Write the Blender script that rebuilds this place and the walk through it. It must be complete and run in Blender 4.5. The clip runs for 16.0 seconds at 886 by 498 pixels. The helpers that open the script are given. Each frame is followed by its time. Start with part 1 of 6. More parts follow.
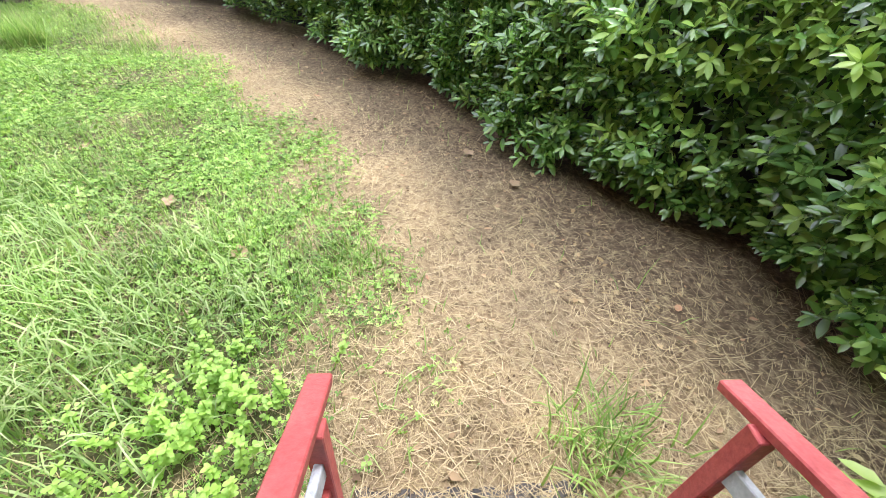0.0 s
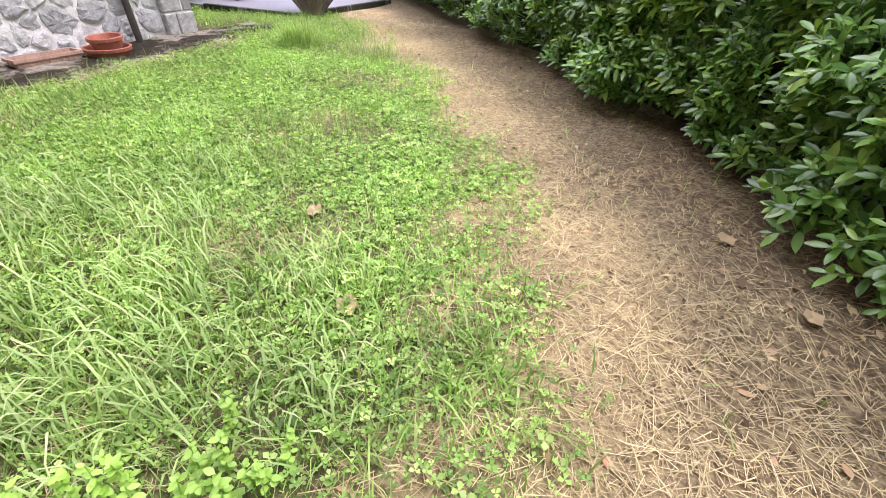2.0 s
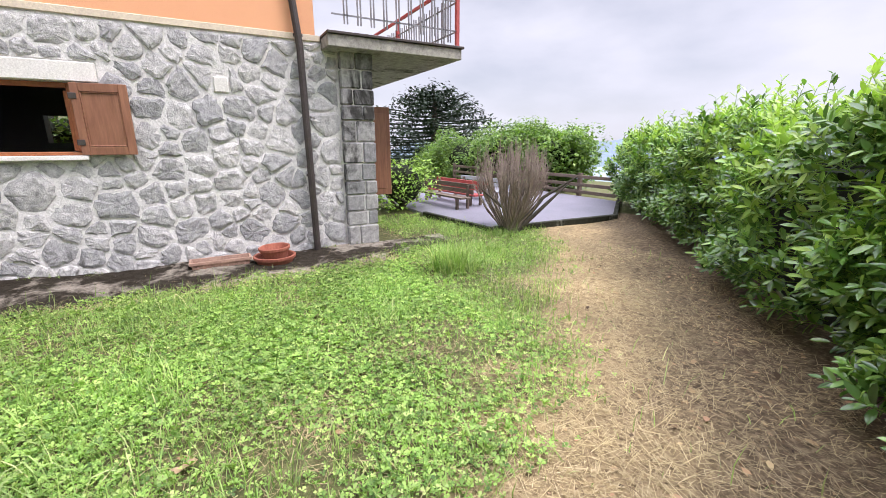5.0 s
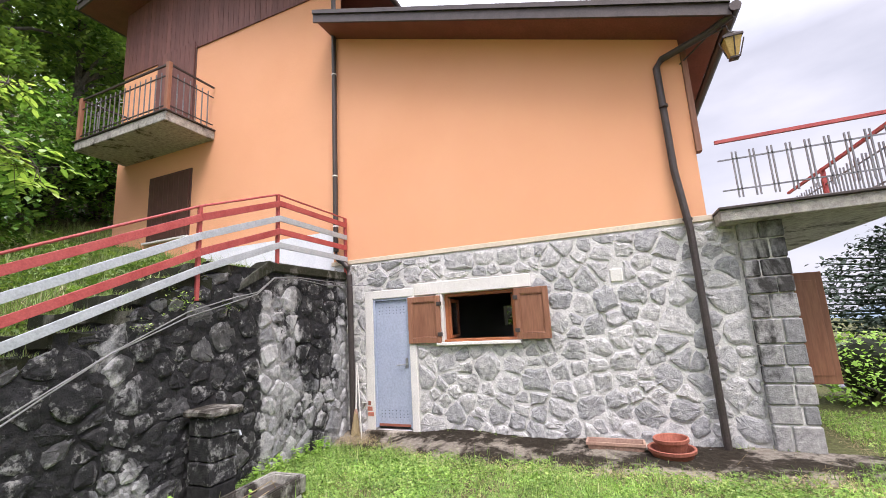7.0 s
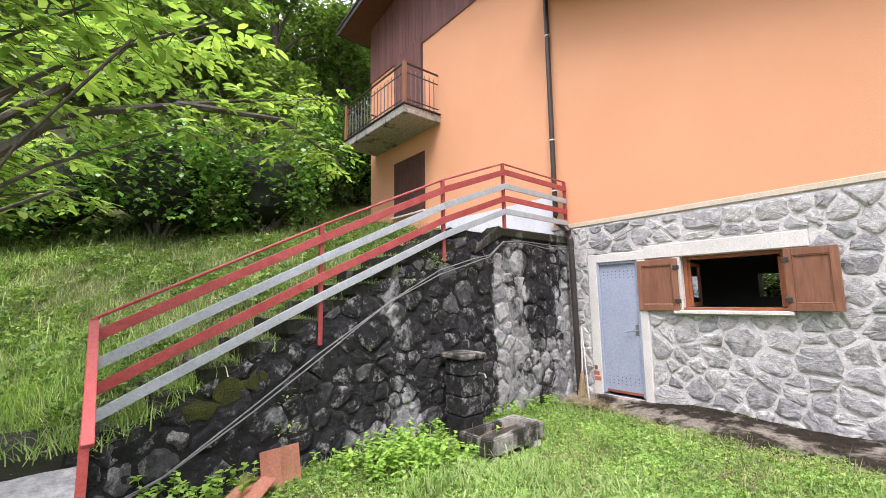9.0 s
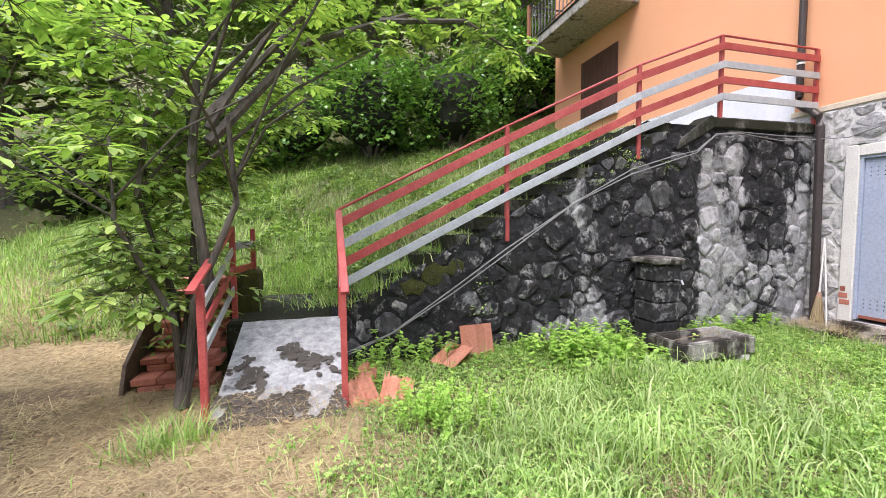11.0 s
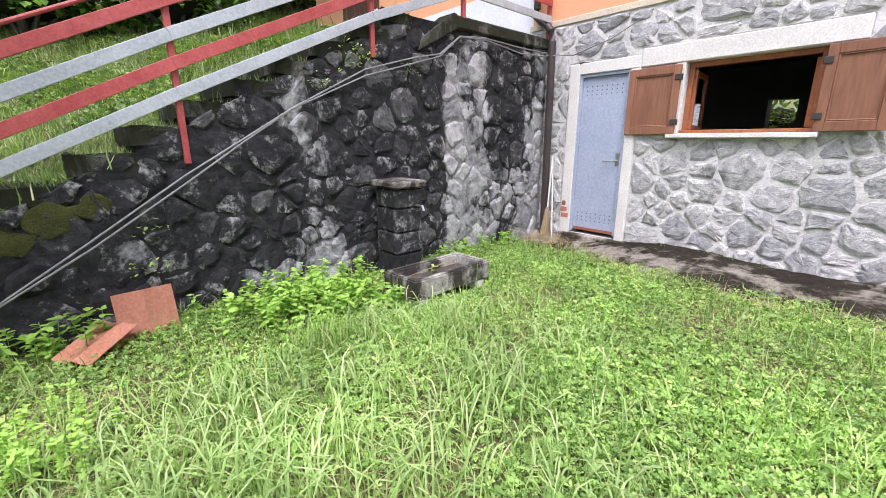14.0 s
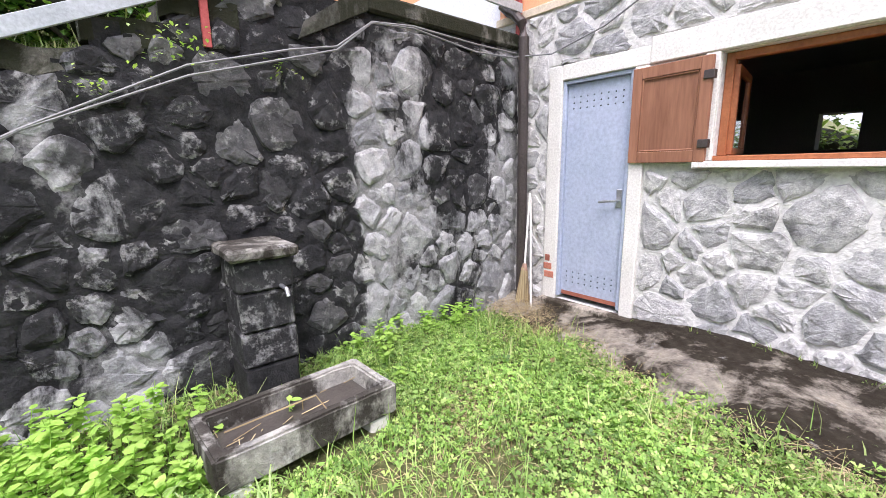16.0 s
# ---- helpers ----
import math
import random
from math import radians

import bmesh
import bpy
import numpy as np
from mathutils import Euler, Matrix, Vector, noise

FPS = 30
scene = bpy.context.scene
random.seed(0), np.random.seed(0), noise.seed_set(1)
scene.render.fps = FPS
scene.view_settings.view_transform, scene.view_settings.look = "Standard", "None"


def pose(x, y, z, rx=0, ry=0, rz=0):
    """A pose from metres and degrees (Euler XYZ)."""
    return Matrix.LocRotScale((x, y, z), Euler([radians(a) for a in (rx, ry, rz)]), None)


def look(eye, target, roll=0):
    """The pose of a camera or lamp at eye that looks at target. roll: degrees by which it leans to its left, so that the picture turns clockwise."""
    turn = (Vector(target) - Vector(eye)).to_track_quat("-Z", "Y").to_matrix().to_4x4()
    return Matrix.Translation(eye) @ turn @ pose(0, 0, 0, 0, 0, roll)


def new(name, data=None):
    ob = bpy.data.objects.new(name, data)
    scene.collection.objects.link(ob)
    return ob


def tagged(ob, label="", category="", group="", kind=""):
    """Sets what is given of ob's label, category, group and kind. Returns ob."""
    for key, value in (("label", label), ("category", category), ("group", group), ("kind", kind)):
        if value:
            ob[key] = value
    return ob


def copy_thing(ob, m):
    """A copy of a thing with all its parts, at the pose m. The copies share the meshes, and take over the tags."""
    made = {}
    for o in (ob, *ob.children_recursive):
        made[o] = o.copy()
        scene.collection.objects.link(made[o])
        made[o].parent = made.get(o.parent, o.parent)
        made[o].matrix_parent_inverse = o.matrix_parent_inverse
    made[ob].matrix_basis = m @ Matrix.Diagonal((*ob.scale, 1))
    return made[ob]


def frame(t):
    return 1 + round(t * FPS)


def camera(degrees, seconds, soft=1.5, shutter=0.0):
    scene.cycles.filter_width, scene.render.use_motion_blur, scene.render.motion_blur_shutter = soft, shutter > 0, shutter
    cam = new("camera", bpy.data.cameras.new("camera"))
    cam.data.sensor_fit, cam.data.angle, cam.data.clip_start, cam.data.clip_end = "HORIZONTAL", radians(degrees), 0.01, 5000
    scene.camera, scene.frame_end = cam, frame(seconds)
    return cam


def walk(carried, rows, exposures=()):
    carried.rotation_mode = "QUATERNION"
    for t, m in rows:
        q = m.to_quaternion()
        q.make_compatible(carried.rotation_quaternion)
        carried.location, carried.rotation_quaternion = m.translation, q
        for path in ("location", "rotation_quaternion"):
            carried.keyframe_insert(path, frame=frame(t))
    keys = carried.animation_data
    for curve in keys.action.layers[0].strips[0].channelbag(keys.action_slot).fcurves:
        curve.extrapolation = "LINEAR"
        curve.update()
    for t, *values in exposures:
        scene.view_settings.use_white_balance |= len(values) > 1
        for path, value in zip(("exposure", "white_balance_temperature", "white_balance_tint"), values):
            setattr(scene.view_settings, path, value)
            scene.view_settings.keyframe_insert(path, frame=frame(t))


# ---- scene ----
cam = camera(93.7, 16.0, soft=0.65)
PATH = [
    (0, (0.135, -0.266, 1.693), (0.315, 1.257, 0.409), 5.3),
    (0.5, (0.145, 0.016, 1.592), (0.19, 1.592, 0.362), 6.9),
    (1, (0.081, 0.291, 1.435), (-0.284, 1.853, 0.24), 4.9),
    (1.5, (0.001, 0.453, 1.393), (-0.665, 1.893, 0.175), 3.2),
    (2, (0.043, 0.679, 1.288), (-0.618, 2.131, 0.082), 2.8),
    (2.5, (0.183, 1.102, 1.177), (-0.244, 2.67, 0.012), 3.4),
    (3, (0.154, 1.593, 1.222), (-0.133, 3.266, 0.165), 2.3),
    (3.5, (0.076, 2.109, 1.199), (-0.443, 3.771, 0.216), 1.4),
    (4, (-0.104, 2.554, 1.29), (-1.015, 4.132, 0.467), 1.9),
    (4.5, (-0.32, 2.94, 1.396), (-1.653, 4.28, 0.741), 0.9),
    (5, (-0.46, 3.198, 1.418), (-2.155, 4.139, 0.928), -0.1),
    (5.2, (-0.464, 3.207, 1.45), (-2.267, 3.966, 1.035), -0.3),
    (7.3, (-0.259, 3.483, 1.63), (-1.994, 2.579, 2.044), -3.3),
    (7.5, (-0.248, 3.503, 1.638), (-1.93, 2.513, 2.077), -3.3),
    (8, (-0.218, 3.523, 1.657), (-1.78, 2.353, 2.093), -2.4),
    (8.5, (-0.122, 3.384, 1.598), (-1.579, 2.069, 1.98), -1.6),
    (9, (-0.068, 3.264, 1.522), (-1.332, 1.732, 1.757), -0.9),
    (9.5, (-0.018, 3.257, 1.458), (-0.97, 1.499, 1.527), -0.8),
    (10, (-0.059, 3.238, 1.359), (-0.689, 1.34, 1.324), -0.8),
    (10.2, (-0.056, 3.352, 1.337), (-0.565, 1.419, 1.275), -0.8),
    (12.3, (0.082, 3.274, 1.268), (-0.474, 1.372, 0.997), 0.6),
    (12.5, (-0.005, 3.255, 1.273), (-0.651, 1.388, 0.961), 0.3),
    (13, (-0.399, 3.123, 1.242), (-1.286, 1.379, 0.828), -0.2),
    (13.5, (-0.783, 2.998, 1.224), (-1.887, 1.407, 0.724), -0.1),
    (14, (-1.176, 2.773, 1.229), (-2.455, 1.322, 0.724), -0.0),
    (14.5, (-1.707, 2.587, 1.19), (-3.057, 1.198, 0.692), 0.4),
    (15, (-2.22, 2.379, 1.165), (-3.564, 0.984, 0.671), 0.4),
    (15.5, (-2.629, 2.099, 1.235), (-3.934, 0.652, 0.785), -0.1),
    (16, (-2.895, 1.994, 1.288), (-4.15, 0.486, 0.902), -0.8),
]
EXPOSURES = [(0.0, 0.92, 6200, 20), (0.8, 0.88, 6480, 22), (2.0, 0.74, 6500, 23), (3.2, 0.90, 6500, 23), (4.2, 0.94, 6500, 21), (5.2, 0.54, 6500, 21), (7.3, 0.62, 6550, 22), (10.2, 0.62, 6450, 22), (12.4, 0.80, 6300, 23), (14.2, 0.68, 6250, 23), (16.0, 0.88, 6300, 23)]
walk(cam, [(t, look(eye, target, roll)) for t, eye, target, roll in PATH], EXPOSURES)
SKY, SUN = 0.1, 2.3

# ---- world and sun ----
world = bpy.data.worlds.new("sky")
scene.world = world
world.use_nodes = True
wt = world.node_tree
wt.nodes.clear()
w_out = wt.nodes.new("ShaderNodeOutputWorld")
w_bg = wt.nodes.new("ShaderNodeBackground")
w_sky = wt.nodes.new("ShaderNodeTexSky")
w_sky.sky_type = "NISHITA"
w_sky.sun_disc = False
w_sky.sun_elevation = radians(52)
w_sky.sun_rotation = radians(60)
w_co = wt.nodes.new("ShaderNodeTexCoord")
w_map = wt.nodes.new("ShaderNodeMapping")
w_map.inputs["Scale"].default_value = (1, 1, 2.6)
w_no = wt.nodes.new("ShaderNodeTexNoise")
w_no.inputs["Scale"].default_value = 2.2
w_no.inputs["Detail"].default_value = 7
w_ramp = wt.nodes.new("ShaderNodeValToRGB")
w_ramp.color_ramp.elements[0].position = 0.30
w_ramp.color_ramp.elements[0].color = (0.55, 0.55, 0.55, 1)
w_ramp.color_ramp.elements[1].position = 0.60
w_mix = wt.nodes.new("ShaderNodeMixRGB")
w_mix.inputs[2].default_value = (9.4, 10.0, 11.0, 1)
wt.links.new(w_co.outputs["Generated"], w_map.inputs[0])
wt.links.new(w_map.outputs[0], w_no.inputs["Vector"])
wt.links.new(w_no.outputs["Fac"], w_ramp.inputs[0])
wt.links.new(w_ramp.outputs[0], w_mix.inputs[0])
wt.links.new(w_sky.outputs[0], w_mix.inputs[1])
w_sep = wt.nodes.new("ShaderNodeSeparateXYZ")
wt.links.new(w_co.outputs["Generated"], w_sep.inputs[0])
w_grad = wt.nodes.new("ShaderNodeMapRange")
for w_i, w_v in enumerate((0.45, 1.0, 0.63, 3.7)):
    w_grad.inputs[w_i + 1].default_value = w_v
wt.links.new(w_sep.outputs[2], w_grad.inputs[0])
w_mul = wt.nodes.new("ShaderNodeVectorMath")
w_mul.operation = "SCALE"
wt.links.new(w_mix.outputs[0], w_mul.inputs[0])
wt.links.new(w_grad.outputs[0], w_mul.inputs["Scale"])
wt.links.new(w_mul.outputs[0], w_bg.inputs[0])
w_bg.inputs[1].default_value = SKY
wt.links.new(w_bg.outputs[0], w_out.inputs[0])
sun_data = bpy.data.lights.new("sun", "SUN")
sun_data.energy, sun_data.angle, sun_data.color = SUN, radians(25), (1, 0.96, 0.9)
sun = new("sun", sun_data)
sun.matrix_world = look((0, 0, 30), (-9, -9, 8))


# ---- materials ----
def nodes_of(name):
    m = bpy.data.materials.new(name)
    m.use_nodes = True
    nt = m.node_tree
    b = nt.nodes["Principled BSDF"]
    return m, nt, b


def add(nt, kind, **inputs):
    n = nt.nodes.new(kind)
    for k, v in inputs.items():
        n.inputs[k.replace("_", " ")].default_value = v
    return n


def ramp(nt, src, stops):
    r = nt.nodes.new("ShaderNodeValToRGB")
    els = r.color_ramp.elements
    while len(els) < len(stops):
        els.new(0.5)
    for e, (p, c) in zip(els, stops):
        e.position = p
        e.color = (*c, 1) if len(c) == 3 else c
    nt.links.new(src, r.inputs[0])
    return r.outputs[0]


def mix(nt, fac, a, b, blend="MIX"):
    n = nt.nodes.new("ShaderNodeMixRGB")
    n.blend_type = blend
    for sock, v in zip(n.inputs, (fac, a, b)):
        if hasattr(v, "is_linked"):
            nt.links.new(v, sock)
        elif isinstance(v, (int, float)):
            sock.default_value = v if sock.type == "VALUE" else (v, v, v, 1)
        else:
            sock.default_value = (*v, 1)
    return n.outputs[0]


def noise_fac(nt, scale, detail=5, rough=0.6, stretch=(1, 1, 1), dist=0.0):
    tc = nt.nodes.new("ShaderNodeNewGeometry")
    mp = nt.nodes.new("ShaderNodeMapping")
    mp.inputs["Scale"].default_value = stretch
    nt.links.new(tc.outputs["Position"], mp.inputs[0])
    n = add(nt, "ShaderNodeTexNoise", Scale=scale, Detail=detail, Roughness=rough, Distortion=dist)
    nt.links.new(mp.outputs[0], n.inputs["Vector"])
    return n.outputs["Fac"]


def bump(nt, b, src, strength=0.4, distance=0.01):
    n = add(nt, "ShaderNodeBump", Strength=strength, Distance=distance)
    nt.links.new(src, n.inputs["Height"])
    nt.links.new(n.outputs[0], b.inputs["Normal"])


def plain(name, c1, c2, scale=6, rough=0.8, bumpy=0.3, fine=60, metal=0.0, stretch=(1, 1, 1), vary=0.0, dist=0.006, spec=0.4):
    """Two tones at a coarse and a fine scale, with relief."""
    m, nt, b = nodes_of(name)
    coarse = noise_fac(nt, scale, stretch=stretch)
    grain = noise_fac(nt, fine, 4, stretch=stretch)
    col = ramp(nt, coarse, [(0.33, c1), (0.66, c2)])
    col = mix(nt, 0.35, col, ramp(nt, grain, [(0.3, tuple(0.6 * v for v in c1)), (0.7, tuple(min(1, 1.3 * v) for v in c2))]))
    if vary:
        oi = nt.nodes.new("ShaderNodeObjectInfo")
        col = mix(nt, 1.0, col, ramp(nt, oi.outputs["Random"], [(0, (1 - vary,) * 3), (1, (1 + vary,) * 3)]), "MULTIPLY")
    nt.links.new(col, b.inputs["Base Color"])
    b.inputs["Roughness"].default_value = rough
    b.inputs["Metallic"].default_value = metal
    b.inputs["Specular IOR Level"].default_value = spec
    bump(nt, b, grain, bumpy, dist)
    return m


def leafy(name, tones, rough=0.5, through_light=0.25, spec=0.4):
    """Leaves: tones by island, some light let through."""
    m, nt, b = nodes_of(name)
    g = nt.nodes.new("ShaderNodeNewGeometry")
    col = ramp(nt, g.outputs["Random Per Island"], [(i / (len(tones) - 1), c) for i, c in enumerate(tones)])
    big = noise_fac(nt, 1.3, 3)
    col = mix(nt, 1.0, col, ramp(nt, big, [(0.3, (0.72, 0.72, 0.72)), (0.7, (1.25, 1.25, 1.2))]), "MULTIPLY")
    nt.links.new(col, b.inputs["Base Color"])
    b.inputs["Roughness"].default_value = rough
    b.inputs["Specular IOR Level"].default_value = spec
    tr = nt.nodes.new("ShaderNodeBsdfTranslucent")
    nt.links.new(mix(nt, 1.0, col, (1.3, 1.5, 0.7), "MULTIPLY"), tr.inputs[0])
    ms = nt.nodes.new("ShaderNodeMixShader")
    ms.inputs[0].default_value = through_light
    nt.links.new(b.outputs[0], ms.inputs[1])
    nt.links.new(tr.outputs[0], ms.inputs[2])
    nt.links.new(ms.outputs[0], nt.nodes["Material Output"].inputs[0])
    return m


def stone_mat(name, light, dark, stain, stain_amount, lichen=0.0, band=None):
    """Grey field stone with a tone of its own, black stain, and pale lichen. band: where along x rain streaks have stained or washed it."""
    m, nt, b = nodes_of(name)
    oi = nt.nodes.new("ShaderNodeObjectInfo")
    col = ramp(nt, oi.outputs["Random"], [(0, dark), (0.5, tuple((a + c) / 2 for a, c in zip(light, dark))), (1, light)])
    grain = noise_fac(nt, 14, 6, 0.65)
    fine = noise_fac(nt, 70, 4, 0.7)
    col = mix(nt, 1.0, col, ramp(nt, grain, [(0.28, (0.55, 0.55, 0.57)), (0.72, (1.38, 1.38, 1.36))]), "MULTIPLY")
    col = mix(nt, 1.0, col, ramp(nt, fine, [(0.3, (0.82, 0.82, 0.82)), (0.7, (1.15, 1.15, 1.15))]), "MULTIPLY")
    big = noise_fac(nt, 2.0, 8, 0.68, stretch=(1, 1, 0.6), dist=0.4)
    if band:
        g = nt.nodes.new("ShaderNodeNewGeometry")
        sep = nt.nodes.new("ShaderNodeSeparateXYZ")
        nt.links.new(g.outputs["Position"], sep.inputs[0])
        k = nt.nodes.new("ShaderNodeMapRange")
        k.inputs[1].default_value, k.inputs[2].default_value = 0.0, -6.4
        nt.links.new(sep.outputs[0], k.inputs[0])
        streak = ramp(nt, k.outputs[0], [(p, (0.5 + v,) * 3) for p, v in band])
        up = nt.nodes.new("ShaderNodeMapRange")
        for i, v in enumerate((0.2, 2.3, -0.06, 0.09)):
            up.inputs[i + 1].default_value = v
        nt.links.new(sep.outputs[2], up.inputs[0])
        s0 = nt.nodes.new("ShaderNodeMath")
        nt.links.new(big, s0.inputs[0])
        nt.links.new(up.outputs[0], s0.inputs[1])
        big = s0.outputs[0]
        s = nt.nodes.new("ShaderNodeMath")
        nt.links.new(big, s.inputs[0])
        nt.links.new(streak, s.inputs[1])
        s2 = nt.nodes.new("ShaderNodeMath")
        s2.operation = "SUBTRACT"
        nt.links.new(s.outputs[0], s2.inputs[0])
        s2.inputs[1].default_value = 0.5
        big = s2.outputs[0]
    f = ramp(nt, big, [(max(0, 0.64 - stain_amount), (0, 0, 0)), (0.73 - stain_amount, (1, 1, 1))])
    f = mix(nt, 1.0, f, ramp(nt, grain, [(0.3, (1, 1, 1)), (0.8, (0.9, 0.9, 0.9))]), "MULTIPLY")
    if band:
        f = mix(nt, 1.0, f, ramp(nt, oi.outputs["Random"], [(0.7, (1, 1, 1)), (0.85, (0.95, 0.95, 0.95)), (1, (0.82, 0.82, 0.82))]), "MULTIPLY")
    col = mix(nt, f, col, stain)
    if lichen:
        l2 = noise_fac(nt, 5.5, 8, 0.75)
        col = mix(nt, ramp(nt, l2, [(0.66 - 0.06 * lichen, (0, 0, 0)), (0.72, (0.8, 0.8, 0.8))]), col, (0.62, 0.62, 0.6))
    nt.links.new(col, b.inputs["Base Color"])
    b.inputs["Roughness"].default_value = 0.86
    b.inputs["Specular IOR Level"].default_value = 0.22
    hgt = mix(nt, 0.4, grain, fine)
    bump(nt, b, hgt, 0.9, 0.03)
    return m


CLEAN = [(0.0, 0.17), (0.25, 0.14), (0.34, 0.03), (0.47, -0.02), (0.55, 0.12), (0.67, 0.12), (0.71, -0.20), (0.79, -0.18), (0.845, 0.06), (0.90, -0.06), (0.97, -0.16)]
M_STONE = stone_mat("grey stone", (0.60, 0.585, 0.565), (0.36, 0.36, 0.36), (0.17, 0.17, 0.165), 0.03, 1.0)
M_RET = stone_mat("stained stone", (0.46, 0.46, 0.455), (0.24, 0.245, 0.25), (0.016, 0.016, 0.017), 0.255, 2.1, CLEAN)
M_RETM = stone_mat("stained mortar", (0.34, 0.34, 0.33), (0.26, 0.26, 0.26), (0.014, 0.014, 0.015), 0.30, 0.5, CLEAN)
M_QUOIN = stone_mat("quoin stone", (0.42, 0.41, 0.39), (0.26, 0.26, 0.26), (0.045, 0.043, 0.04), 0.14)
M_STEP = stone_mat("mossy step stone", (0.17, 0.165, 0.14), (0.08, 0.08, 0.07), (0.020, 0.022, 0.011), 0.27, 0.5)
M_TROUGH = stone_mat("weathered trough concrete", (0.36, 0.35, 0.31), (0.28, 0.27, 0.24), (0.035, 0.03, 0.024), 0.22, 1.1)
M_MORTAR = plain("pale mortar", (0.58, 0.565, 0.54), (0.73, 0.715, 0.685), 3, 0.9, 0.7, 38, dist=0.015)
M_ORANGE = plain("orange render", (0.82, 0.385, 0.205), (0.87, 0.43, 0.24), 0.7, 0.85, 0.25, 90, dist=0.003)
M_CREAM = plain("cream band", (0.62, 0.52, 0.40), (0.72, 0.62, 0.48), 3, 0.8, 0.3)
M_WHITE = plain("white plinth paint", (0.72, 0.75, 0.80), (0.84, 0.86, 0.90), 2, 0.75, 0.3)
M_TRIM = plain("off-white painted frame", (0.66, 0.63, 0.58), (0.80, 0.77, 0.72), 4, 0.8, 0.35)
M_BROWN = plain("brown shutter paint", (0.24, 0.105, 0.06), (0.32, 0.15, 0.088), 5, 0.5, 0.25, 40, stretch=(1, 1, 0.1), vary=0.08)
M_DARKBROWN = plain("dark brown shutter paint", (0.09, 0.04, 0.03), (0.13, 0.06, 0.045), 5, 0.55, 0.25, 40)
M_SIDING = plain("purple brown siding boards", (0.15, 0.065, 0.055), (0.215, 0.095, 0.08), 4, 0.65, 0.25, 30, stretch=(1, 1, 0.12), vary=0.12)
M_SOFFIT = plain("red brown soffit boards", (0.15, 0.05, 0.035), (0.20, 0.07, 0.05), 4, 0.6, 0.2, 40)
M_GUTTER = plain("dark grey brown metal", (0.055, 0.045, 0.042), (0.085, 0.07, 0.065), 6, 0.45, 0.15, 50, metal=0.3)
M_DOOR = plain("blue grey metal door paint", (0.36, 0.41, 0.52), (0.43, 0.48, 0.59), 3, 0.42, 0.08, 30)
M_RED = plain("faded red rail paint", (0.34, 0.045, 0.045), (0.48, 0.105, 0.095), 5, 0.5, 0.3, 60, vary=0.1)
M_GREY = plain("grey rail paint", (0.33, 0.36, 0.38), (0.46, 0.49, 0.51), 5, 0.5, 0.3, 60, vary=0.06)
M_RAMP = stone_mat("worn concrete slab", (0.40, 0.41, 0.41), (0.35, 0.36, 0.36), (0.05, 0.047, 0.042), 0.02, 0.0)
M_SLAB = stone_mat("grimy concrete", (0.42, 0.40, 0.36), (0.38, 0.36, 0.32), (0.07, 0.065, 0.055), 0.10)
M_PAVE = stone_mat("wet stained pavement concrete", (0.46, 0.41, 0.34), (0.36, 0.31, 0.25), (0.040, 0.031, 0.020), 0.22, 0.6)
M_PATIO = plain("lilac grey patio concrete", (0.14, 0.135, 0.165), (0.20, 0.19, 0.23), 1.2, 0.6, 0.2, 30)
M_CLAY = plain("dull fired clay", (0.30, 0.18, 0.135), (0.42, 0.27, 0.20), 6, 0.9, 0.5, 40)
M_TERRA = plain("terracotta", (0.62, 0.27, 0.17), (0.76, 0.37, 0.25), 6, 0.8, 0.35, 50, vary=0.12)
M_POT = plain("dark terracotta pot", (0.24, 0.075, 0.048), (0.36, 0.125, 0.08), 8, 0.75, 0.3, 50, vary=0.15)
M_BRICK = plain("red brick", (0.34, 0.11, 0.075), (0.46, 0.18, 0.12), 9, 0.85, 0.5, 60, vary=0.25)
M_WOOD = plain("weathered timber", (0.10, 0.075, 0.058), (0.18, 0.135, 0.105), 5, 0.8, 0.4, 40)
M_WFRAME = plain("orange brown window timber", (0.30, 0.10, 0.04), (0.40, 0.145, 0.06), 6, 0.45, 0.2, 40)
# greens lowered so that the slope's shade is in the colour
M_SLOPE = leafy("shade-toned rough grass", [(0.09, 0.15, 0.04), (0.18, 0.27, 0.08), (0.30, 0.38, 0.14), (0.13, 0.20, 0.06), (0.36, 0.34, 0.19)], 0.6, 0.25)
M_BARK = plain("grey brown bark", (0.05, 0.043, 0.034), (0.125, 0.11, 0.088), 12, 0.9, 0.8, 40, stretch=(1, 1, 0.3), dist=0.02)
M_STEM = plain("dry grey brown twigs", (0.19, 0.15, 0.12), (0.36, 0.29, 0.24), 5, 0.85, 0.3)
M_CABLE = plain("grey cable sheath", (0.16, 0.16, 0.16), (0.26, 0.26, 0.26), 8, 0.6, 0.1)
M_ROOM = plain("dim room plaster", (0.34, 0.33, 0.31), (0.40, 0.39, 0.37), 2, 0.9, 0.1)
M_IRON = plain("galvanised iron bars", (0.16, 0.16, 0.17), (0.27, 0.27, 0.28), 8, 0.5, 0.1, metal=0.4)
M_CHROME = plain("worn steel", (0.45, 0.46, 0.48), (0.55, 0.56, 0.58), 8, 0.35, 0.05, metal=0.8)
M_LAMPGLASS = plain("amber lantern glass", (0.45, 0.30, 0.09), (0.58, 0.40, 0.14), 4, 0.25, 0.05)
M_WATERDIRT = plain("dark silt", (0.035, 0.03, 0.025), (0.08, 0.07, 0.06), 6, 0.45, 0.3)
M_MOSS = plain("moss", (0.025, 0.030, 0.006), (0.07, 0.075, 0.014), 14, 0.95, 0.8, 80, dist=0.02)
